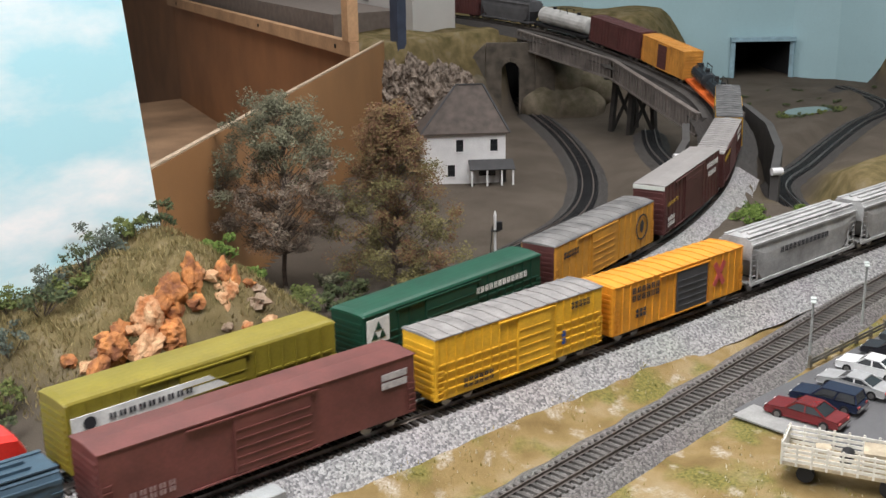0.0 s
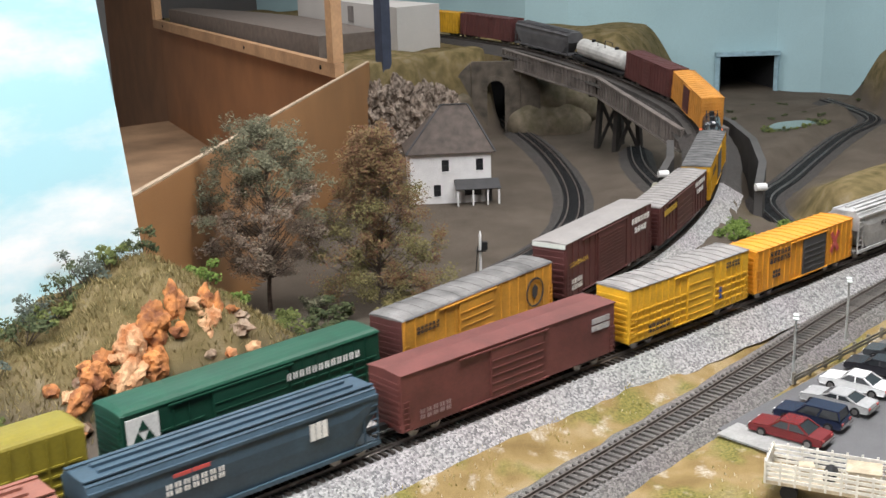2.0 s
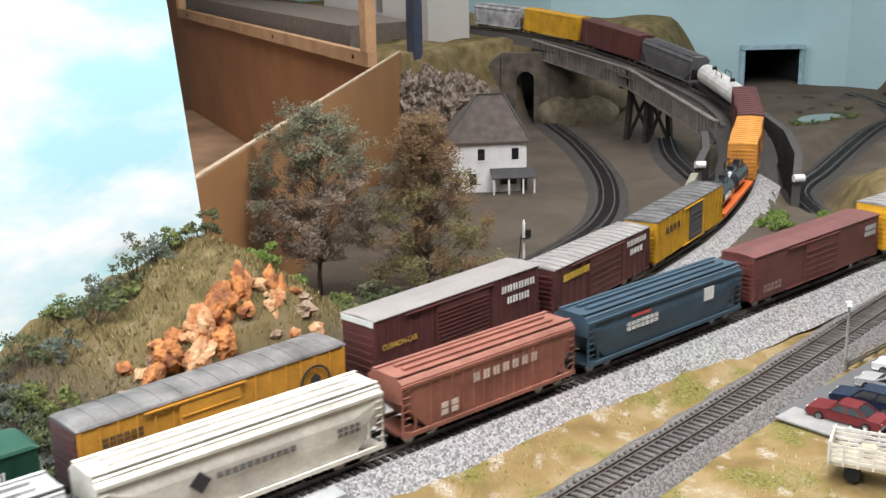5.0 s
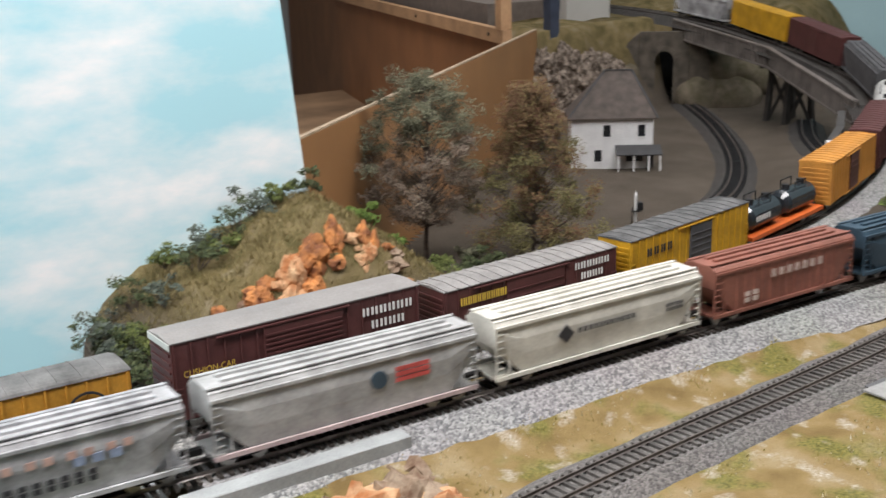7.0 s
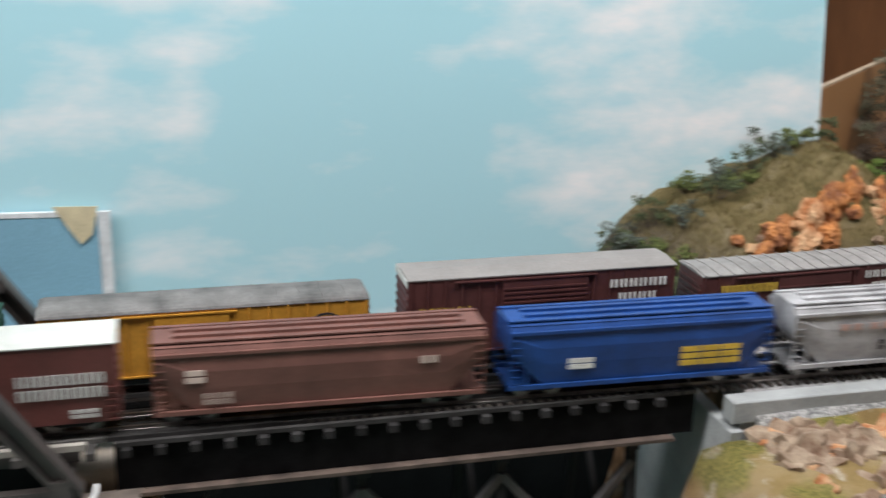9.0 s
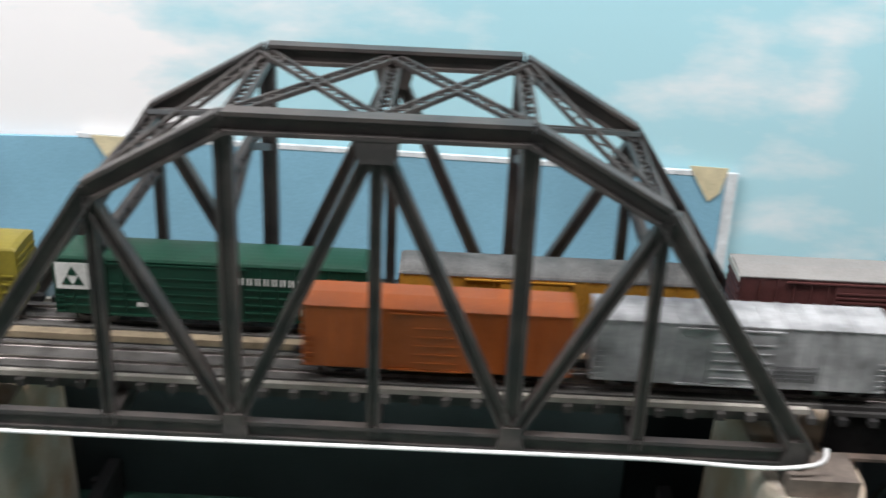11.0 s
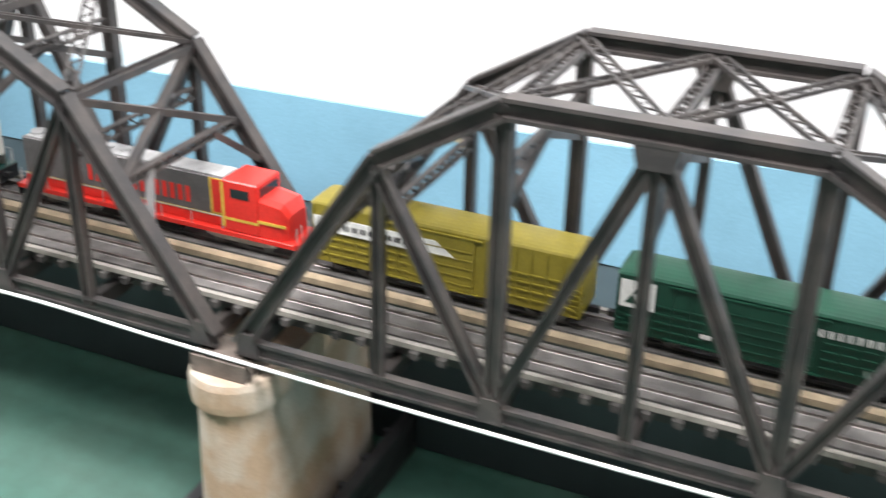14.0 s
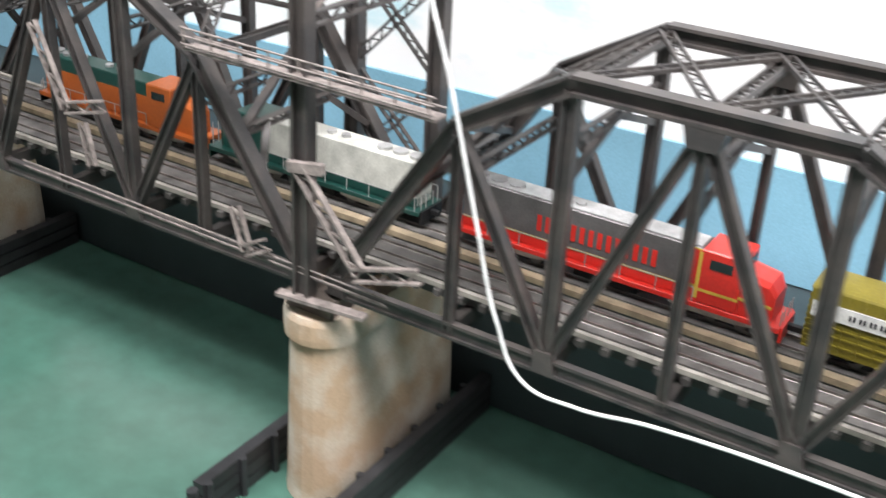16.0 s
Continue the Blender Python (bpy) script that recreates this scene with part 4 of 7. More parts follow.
def truck_parts(car, x, bright=False, axles=2, base=0.02):
    bm = boxes((x - 0.004, x + 0.004, -0.011, 0.011, 0.006, 0.0105))
    for s in (-1, 1):
        loft(bm, [[(x - base * 0.72, y, 0.0065), (x - base * 0.4, y, 0.0045), (x + base * 0.4, y, 0.0045), (x + base * 0.72, y, 0.0065), (x + base * 0.7, y, 0.0085), (x - base * 0.7, y, 0.0085)] for y in (s * 0.0108, s * 0.0128)])
    tr = part("truck", bm, BLACK if not bright else TRUCKSILVER, car, "" if not bright else "silver truck side frame")
    for k in range(axles):
        ax = x + base * (k / (axles - 1) - 0.5)
        bm = bmesh.new()
        cyl(bm, (ax, -0.0105, 0.0052), (ax, 0.0105, 0.0052), 0.0012, 6)
        for s in (-1, 1):
            cyl(bm, (ax, s * 0.0078, 0.0052), (ax, s * 0.0102, 0.0052), 0.0052, 12)
        part("wheelset", bm, WHEEL, tr)


def couplers(car, L):
    for s in (-1, 1):
        bm = boxes(*([(s * L / 2 - (0 if s > 0 else 0.009), s * L / 2 + (0.009 if s > 0 else 0), -0.0022, 0.0022, 0.008, 0.012)]))
        part("coupler", bm, BLACK, car)


def ladders(bm, L, z0, z1, corner, side=HALF):
    """Grab irons at one corner."""
    sx, sy = corner
    x = sx * (L / 2 - 0.0035)
    for dx in (-0.0028, 0.0028):
        beam(bm, (x + dx, sy * (side + 0.0009), z0 - 0.0006), (x + dx, sy * (side + 0.0009), z1 + 0.0006), 0.0005, 0.0005)
    for k in range(6):
        z = z0 + (z1 - z0) * k / 5
        beam(bm, (x - 0.0028, sy * (side + 0.0011), z), (x + 0.0028, sy * (side + 0.0011), z), 0.0006, 0.0007)


def bars(car, material, x, z, w, h, rows=1, letters=8, side=-1, gap=0.35, y=HALF + 0.0008, label="faded lettering bars"):
    """Lettering too small or not to be spelt: short upright bars in rows."""
    bm = bmesh.new()
    for r in range(rows):
        rh = h / rows
        zz = z + h - (r + 1) * rh
        cw = w / letters
        for k in range(letters):
            x0, lw = x + k * cw, cw * (1 - gap)
            if letters <= 3:
                box(bm, x0, x0 + lw, side * y - 0.0002, side * y + 0.0002, zz + rh * 0.12, zz + rh * 0.88)
                continue
            for a, c in ((0.0, 0.34), (0.62, 0.96)):
                box(bm, x0 + lw * a, x0 + lw * c, side * y - 0.0002, side * y + 0.0002, zz + rh * 0.12, zz + rh * 0.88)
    return part("lettering", bm, material, car, label)


def words(car, text, material, x, z, width, side=-1, y=HALF + 0.0009):
    """Painted words, in the built-in font, along a car's side."""
    cu_ = bpy.data.curves.new("words", "FONT")
    cu_.body, cu_.size, cu_.extrude = text, 1.0, 0.01
    src_ = new("words", cu_)
    me_ = bpy.data.meshes.new_from_object(src_)
    bpy.data.objects.remove(src_)
    xs_ = [v.co.x for v in me_.vertices]
    k = width / (max(xs_) - min(xs_))
    for v in me_.vertices:
        v.co = (x + (v.co.x - min(xs_)) * k, side * y + v.co.z * k, z + v.co.y * k * 1.15)
    me_.materials.append(material)
    ob = new("painted_words", me_)
    ob.parent = car
    ob["label"] = "painted words " + text
    return ob


def boxcar(label, L, H, body, roof=None, door=None, door_w=0.03, door_x=0.0, ribs=8, panels=False, roofribs=14, ends=True, door_mat=None, low=0.0085, roof_over=0.0006, waves=False, arch=0.0, end_mat=None):
    """A box car: body, roof sheets, sliding doors, side posts, corrugated ends, ladders, trucks and couplers."""
    car = thing("box_car", label, "box car")
    zt = H - (arch or 0.0022)
    part("body", boxes((-L / 2, L / 2, -HALF, HALF, low, zt)), body, car, bevel=0.0004)
    bm = bmesh.new()
    w = HALF + roof_over
    if arch:
        zt2 = H - arch
        rim = [(w * math.cos(math.pi * k / 10), zt2 + arch * math.sin(math.pi * k / 10) ** 0.8) for k in range(11)]
        loft(bm, [[(x, y * q, zt2 + (z - zt2) * q2) for y, z in rim] + [(x, -w * q, zt - 0.0004), (x, w * q, zt - 0.0004)] for x, q, q2 in ((-L / 2 - 0.0006, 0.985, 0.45), (-L / 2 + 0.003, 1, 1), (L / 2 - 0.003, 1, 1), (L / 2 + 0.0006, 0.985, 0.45))])
    else:
        loft(bm, [[(x, -w, zt), (x, w, zt), (x, w, zt + 0.0008), (x, 0, H), (x, -w, zt + 0.0008)] for x in (-L / 2 - 0.0006, L / 2 + 0.0006)])
    part("roof", bm, roof or body, car, "roof panels" if roof else "")
    if arch and end_mat:
        for k in range(1, 14):
            x = -L / 2 + L * k / 14
            seam = bmesh.new()
            for (ya, za), (yb, zb) in zip(rim[1:], rim[2:-1]):
                beam(seam, (x, ya, za + 0.0001), (x, yb, zb + 0.0001), 0.0007, 0.0005)
            part("roof_seam", seam, roof, car)
    if roofribs:
        rr_ = bpy.data.meshes.new("roof_rib")
        bm = bmesh.new()
        for s in (-1, 1):
            beam(bm, (0, s * w, zt + 0.0011), (0, 0, H + 0.0002), 0.0014, 0.0008)
        bm.to_mesh(rr_)
        bm.free()
        rr_.materials.append(roof or body)
        for k in range(roofribs + 1):
            ob = new("roof_rib", rr_)
            ob.parent, ob.location = car, (-L / 2 + 0.002 + (L - 0.004) * k / roofribs, 0, 0)
    dw = door_w / 2
    if door_w:
        for s in (-1, 1):
            dm = door_mat or body
            dr_ = part("door", boxes((door_x - dw, door_x + dw, s * (HALF + 0.0006) - 0.0006, s * (HALF + 0.0006) + 0.0006, low + 0.002, zt - 0.003)), dm, car, "sliding side door")
            rows, tall = (12, 0.0013) if waves else (5, 0.0009)
            for k in range(rows):
                z = low + 0.006 + k * (zt - low - 0.012) / rows
                part("door_rib", boxes((door_x - dw + 0.001, door_x + dw - 0.001, s * (HALF + 0.0014) - 0.0003, s * (HALF + 0.0014) + 0.0003, z, z + tall)), dm, dr_)
            for za in (zt - 0.0026, low + 0.0006):
                part("door_rail", boxes((door_x - dw * 2.1, door_x + dw * 1.2, s * (HALF + 0.001) - 0.0007, s * (HALF + 0.001) + 0.0007, za, za + 0.001)), body, car)
    if ribs:
        post = bpy.data.meshes.new("side_post")
        if panels:
            bm = boxes((-0.0003, 0.0003, -0.0003, 0.0003, low + 0.001, zt - 0.001))
            for z in (0.14, 0.28, 0.42, 0.56):
                zz = low + (zt - low) * z
                box(bm, 0.0009, L / (ribs * 2) * 0.85, -0.0006, 0.0006, zz, zz + 0.0013)
        else:
            bm = boxes((-0.0006, 0.0006, -0.0004, 0.0004, low + 0.001, zt - 0.001))
        bm.to_mesh(post)
        bm.free()
        post.materials.append(body)
        for k in range(ribs * 2 + 1):
            x = -L / 2 + 0.002 + (L - 0.004) * k / (ribs * 2)
            if abs(x - door_x) < dw + (0.008 if panels and x < door_x else 0.001) or (panels and k == ribs * 2):
                continue
            for s in (-1, 1):
                ob = new("side_post", post)
                ob.parent, ob.location = car, (x, s * (HALF + 0.0004), 0)
    if ends:
        er = bpy.data.meshes.new("end_rib")
        bm = boxes((-0.0006, 0.0006, -HALF + 0.002, HALF - 0.002, 0, 0.002))
        bm.to_mesh(er)
        bm.free()
        er.materials.append(end_mat or body)
        for s in (-1, 1):
            for k in range(8):
                ob = new("end_rib", er)
                ob.parent, ob.location = car, (s * (L / 2 + 0.0004), 0, low + 0.003 + k * (zt - low - 0.006) / 8)
    if end_mat:
        for sx in (-1, 1):
            part("end_panel", boxes((sx * (L / 2 + 0.0002) - 0.0002, sx * (L / 2 + 0.0002) + 0.0002, -HALF + 0.0006, HALF - 0.0006, low + 0.001, zt - 0.0004)), end_mat, car, "dark brown end panel")
    for corner in ((-1, -1), (-1, 1), (1, -1), (1, 1)):
        bm = bmesh.new()
        ladders(bm, L, low + 0.002, low + 0.022, corner)
        part("ladder", bm, body, car)
    bm = boxes((-L / 2 + 0.004, L / 2 - 0.004, -0.004, 0.004, 0.0062, 0.0084))
    part("underframe", bm, BLACK, car)
    for s in (-1, 1):
        truck_parts(car, s * (L / 2 - 0.026))
    couplers(car, L)
    return car


def hopper(label, L, H, body, roof=None, curved=True, stripe=None):
    """A covered hopper: bulged sides, sloping ends, roof hatches, side sill, end posts and ladders."""
    car = thing("hopper_car", label, "hopper car")
    hw = HALF
    zs = 0.0085

    def section(x, zb, scale=1.0):
        top = H - 0.003
        if curved:
            prof = [(hw * 0.93, zb), (hw, zb + (top - zb) * 0.35), (hw * 1.02, zb + (top - zb) * 0.62), (hw * 0.95, top - 0.004), (hw * 0.82, top)]
        else:
            prof = [(hw * 0.98, zb), (hw * 0.99, zb + (top - zb) * 0.5), (hw, top - 0.005), (hw * 0.98, top - 0.002), (hw * 0.86, top)]
        return [(x, a, z) for a, z in prof] + [(x, -a, z) for a, z in prof[::-1]]

    bm = bmesh.new()
    e = L / 2 - 0.001
    loft(bm, [section(-e, 0.032), section(-e + 0.022, 0.0105), section(e - 0.022, 0.0105), section(e, 0.032)])
    part("body", bm, body, car)
    if not curved:
        for k in range(13):
            x = -L / 2 + 0.026 + (L - 0.052) * k / 12
            for s in (-1, 1):
                part("side_post", boxes((x - 0.0006, x + 0.0006, s * (hw + 0.0001) - 0.0006, s * (hw + 0.0001) + 0.0006, 0.012, H - 0.008)), body, car)
    bm = bmesh.new()
    w = hw * 0.86
    loft(bm, [[(x, -w, H - 0.0031), (x, w, H - 0.0031), (x, w * 0.62, H - 0.0012), (x, -w * 0.62, H - 0.0012)] for x in (-e, e)])
    part("roof", bm, roof or body, car)
    for s in (-1, 1):
        part("running_board", boxes((-e, e, s * w * 0.78 - 0.0016, s * w * 0.78 + 0.0016, H - 0.0012, H - 0.0003)), roof or body, car, "slatted roof walk")
        part("hatch_coaming", boxes((-e + 0.012, e - 0.012, s * w * 0.3 - 0.0018, s * w * 0.3 + 0.0018, H - 0.0012, H + 0.0006)), roof or body, car, "raised hatch row")
        part("side_sill", boxes((-e, e, s * (hw + 0.0003) - 0.0009, s * (hw + 0.0003) + 0.0009, zs, zs + 0.0028)), stripe or body, car)
        part("top_chord", boxes((-e, e, s * hw - 0.0008, s * hw + 0.0010, H - 0.0082, H - 0.0062)), body, car)
        for sx in (-1, 1):
            bm = bmesh.new()
            for xx in (e - 0.0007, e - 0.0115):
                beam(bm, (sx * xx, s * (hw - 0.0005), zs), (sx * xx, s * (hw - 0.0005), H - 0.006), 0.0012, 0.0012)
            for k in range(7):
                z = zs + 0.004 + k * 0.0048
                beam(bm, (sx * (e - 0.0008), s * (hw + 0.0004), z), (sx * (e - 0.0065), s * (hw + 0.0004), z), 0.0007, 0.0007)
            part("ladder", bm, body, car)
    for k in (-0.28, -0.09, 0.1, 0.29):
        x = k * L
        bm = bmesh.new()
        loft(bm, [[(x - a, -b, z), (x + a, -b, z), (x + a, b, z), (x - a, b, z)] for a, b, z in ((0.006, 0.006, 0.004), (0.012, 0.014, 0.0104))])
        part("discharge_gate", bm, BLACK, car)
    for s in (-1, 1):
        part("end_platform", boxes((s * (e - 0.01) - 0.01, s * (e - 0.01) + 0.01, -0.013, 0.013, 0.0086, 0.0104)), body, car)
        truck_parts(car, s * (L / 2 - 0.022))
    couplers(car, L)
    return car


def tank_car(label, L, shell, deck, R=0.0155, double=False):
    """A tank on a frame, with domes, hand rails and end ladders."""
    car = thing("tank_car", label, "tank car")
    spans = ((-L / 2 + 0.006, -0.006), (0.006, L / 2 - 0.006)) if double else ((-L / 2 + 0.008, L / 2 - 0.008),)
    for a, b in spans:
        bm = bmesh.new()
        zc = 0.013 + R
        secs = []
        for x, r in ((a, 0.55), (a + 0.002, 0.85), (a + 0.006, 1), (b - 0.006, 1), (b - 0.002, 0.85), (b, 0.55)):
            secs.append([(x, R * r * math.cos(t * math.tau / 16), zc + R * r * math.sin(t * math.tau / 16)) for t in range(16)])
        loft(bm, secs)
        part("tank", bm, shell, car, smooth=False)
        bm = bmesh.new()
        for k in (0.25, 0.75):
            x = a + (b - a) * k
            cyl(bm, (x, 0, zc + R * 0.9), (x, 0, zc + R + 0.004), 0.004, 10)
        part("dome", bm, BLACK, car, "black dome fittings")
        bm = bmesh.new()
        m = (a + b) / 2
        for s in (-1, 1):
            beam(bm, (m - 0.012, s * 0.008, zc + R + 0.006), (m + 0.012, s * 0.008, zc + R + 0.006), 0.001, 0.001)
            for q in (-0.012, 0.012):
                beam(bm, (m + q, s * 0.008, zc + R * 0.75), (m + q, s * 0.008, zc + R + 0.006), 0.001, 0.001)
        part("handrail", bm, BLACK, car)
    part("frame", boxes((-L / 2, L / 2, -HALF, HALF, 0.0085, 0.0125)), deck, car)
    for s in (-1, 1):
        truck_parts(car, s * (L / 2 - 0.022))
    couplers(car, L)
    return car


def locomotive(label, L, H, hood, cab, stripe, nose_end=1, low=None, six=True, band=0.023, wide=False):
    """A road diesel: long hood, cab and nose, walkway, handrails, roof fans, fuel tank, trucks."""
    loco = thing("diesel_locomotive", label, "locomotive")
    e = nose_end
    def bx(x0, x1, *r):
        return (min(e * x0, e * x1), max(e * x0, e * x1), *r)
    part("frame", boxes((-L / 2, L / 2, -HALF, HALF, 0.0105, 0.0145)), stripe, loco, "walkway frame with a side stripe", bevel=0.0003)
    part("long_hood", boxes(bx(-L / 2 + 0.006, L / 2 - 0.062, -0.0115, 0.0115, 0.0146, H - 0.002)), hood, loco, "long engine hood", bevel=0.0008)
    part("hood_band", boxes(bx(-L / 2 + 0.006, L / 2 - 0.062, -0.01175, 0.01175, 0.0147, band)), low or stripe, loco, "coloured band along the hood")
    part("cab", boxes(bx(L / 2 - 0.0615, L / 2 - 0.031, -0.0165, 0.0165, 0.0146, H)), cab, loco, "driver's cab", bevel=0.001)
    bm = bmesh.new()
    xs = [e * (L / 2 - 0.0305), e * (L / 2 - 0.012), e * (L / 2 - 0.007)]
    loft(bm, [[(x, -w, 0.0146), (x, w, 0.0146), (x, w, z), (x, w * 0.6, z + 0.002), (x, -w * 0.6, z + 0.002), (x, -w, z)] for x, w, z in zip(xs, (0.0158, 0.0152, 0.0125) if wide else (0.0105, 0.0102, 0.008), (H - 0.0125, H - 0.0155, H - 0.024) if wide else (H - 0.014, H - 0.0165, H - 0.021))])
    part("nose", bm, cab, loco, "short nose")
    for s in (-1, 1):
        part("side_window", boxes(bx(L / 2 - 0.054, L / 2 - 0.038, s * 0.0166 - 0.0003, s * 0.0166 + 0.0003, H - 0.013, H - 0.006)), GLASS, loco, "dark cab window")
    part("windscreen", boxes(bx(L / 2 - 0.0312, L / 2 - 0.0304, -0.012, 0.012, H - 0.011, H - 0.004)), GLASS, loco, "dark windscreen")
    fan = mat("fan_silver", (0.5, 0.5, 0.5), 0.35, metal=0.6)
    for k in (0.014, 0.030, 0.046, 0.085, 0.1):
        bm = bmesh.new()
        x = e * (-L / 2 + k)
        cyl(bm, (x, 0, H - 0.0021), (x, 0, H + 0.0006), 0.0065 if k < 0.06 else 0.004, 12)
        part("roof_fan", bm, fan, loco)
    bm = bmesh.new()
    for s in (-1, 1):
        beam(bm, (e * (-L / 2 + 0.004), s * 0.0168, 0.0255), (e * (L / 2 - 0.063), s * 0.0168, 0.0255), 0.0006, 0.0006)
        for k in range(8):
            x = e * (-L / 2 + 0.004 + k * (L - 0.067) / 7)
            beam(bm, (x, s * 0.0168, 0.0145), (x, s * 0.0168, 0.0255), 0.0006, 0.0006)
    for sx in (-1, 1):
        for y in (-0.012, -0.005, 0.005, 0.012):
            beam(bm, (sx * (L / 2 - 0.0008), y, 0.0145), (sx * (L / 2 - 0.0008), y, 0.026), 0.0007, 0.0007)
    part("handrail", bm, mat("handrail_grey", (0.34, 0.34, 0.33), 0.5, bump=0), loco)
    for s in (-1, 1):
        part("pilot", boxes((s * (L / 2 + 0.001) - 0.0009, s * (L / 2 + 0.001) + 0.0009, -0.015, 0.015, 0.003, 0.0144)), cab if s == e else BLACK, loco, "end plate and steps")
    part("fuel_tank", boxes((-0.026, 0.026, -0.0135, 0.0135, 0.003, 0.0104)), BLACK, loco, bevel=0.001)
    for s in (-1, 1):
        truck_parts(loco, s * (L / 2 - 0.05), True, 3 if six else 2, 0.044)
    couplers(loco, L)
    return loco


YEL = paint("yellow_car_paint", (0.72, 0.40, 0.025))
GOLDROOF = mat("sooty_grey_roof", (0.17, 0.165, 0.16), 0.6, vary=0.3, scale=40)
SMOOTHROOF = mat("plain_grey_roof", (0.24, 0.225, 0.215), 0.6, vary=0.06, scale=40)
SILV = mat("galvanised_roof", (0.30, 0.285, 0.275), 0.5, metal=0.2, vary=0.16, scale=70)
DKROOF = mat("dark_weathered_roof", (0.12, 0.12, 0.12), 0.6, vary=0.35, scale=70)
MAROON = paint("maroon_paint", (0.135, 0.042, 0.036), 0.5, 0.14)
ORNG = paint("orange_yellow_paint", (0.66, 0.28, 0.022))
BLUEG = paint("slate_blue_paint", (0.038, 0.07, 0.10), 0.45, 0.12)
OXIDE = paint("oxide_red_paint", (0.26, 0.10, 0.07), 0.55, 0.14)
CREAM = paint("cream_paint", (0.60, 0.58, 0.52), 0.5, 0.12)
GREY = paint("pale_grey_paint", (0.40, 0.40, 0.395), 0.5, 0.2)
WGREY = paint("weathered_grey_paint", (0.40, 0.40, 0.41), 0.6, 0.25)
BLUE = paint("bright_blue_paint", (0.012, 0.06, 0.24), 0.45, 0.15)
BRNH = paint("brown_hopper_paint", (0.17, 0.075, 0.06), 0.55, 0.14)
DKBRN = paint("dark_brown_paint", (0.095, 0.032, 0.03), 0.5, 0.12)
OLIVE = paint("olive_yellow_paint", (0.215, 0.175, 0.018), 0.5, 0.08)
GREEN = paint("dark_green_paint", (0.004, 0.045, 0.025), 0.5, 0.1)
GREENR = paint("green_roof_paint", (0.005, 0.062, 0.034), 0.5, 0.1)
GOLD = paint("golden_orange_paint", (0.56, 0.27, 0.035), 0.5, 0.12)
YBOX = paint("deep_yellow_paint", (0.56, 0.31, 0.018), 0.5, 0.14)
BOXO = paint("pale_orange_paint", (0.55, 0.25, 0.045), 0.55, 0.14)
TANKB = mat("tank_black", (0.025, 0.03, 0.035), 0.15, vary=0.1, bump=0.02)
ORANGE = paint("orange_frame_paint", (0.62, 0.12, 0.02))
TANKW = paint("tank_grey_white", (0.50, 0.50, 0.48), 0.45, 0.15)
DGREY = paint("dark_grey_paint", (0.085, 0.085, 0.09), 0.6, 0.15)
WROOF = mat("white_roof", (0.60, 0.62, 0.58), 0.5, vary=0.05, scale=50)
RED = paint("signal_red_paint", (0.62, 0.028, 0.02), 0.35, 0.05)
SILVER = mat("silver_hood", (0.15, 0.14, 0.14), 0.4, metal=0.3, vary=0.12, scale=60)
ORL = paint("engine_orange", (0.42, 0.10, 0.018), 0.4, 0.06)
DGREEN = paint("engine_green", (0.008, 0.05, 0.04), 0.4, 0.08)

# near train, from the leading car back; each row: the car and the gap centre behind it
near_train, far_train = [], []


def placed(train, car, lo, hi, flip=False):
    train.append((car, lo, hi, flip))
    return car


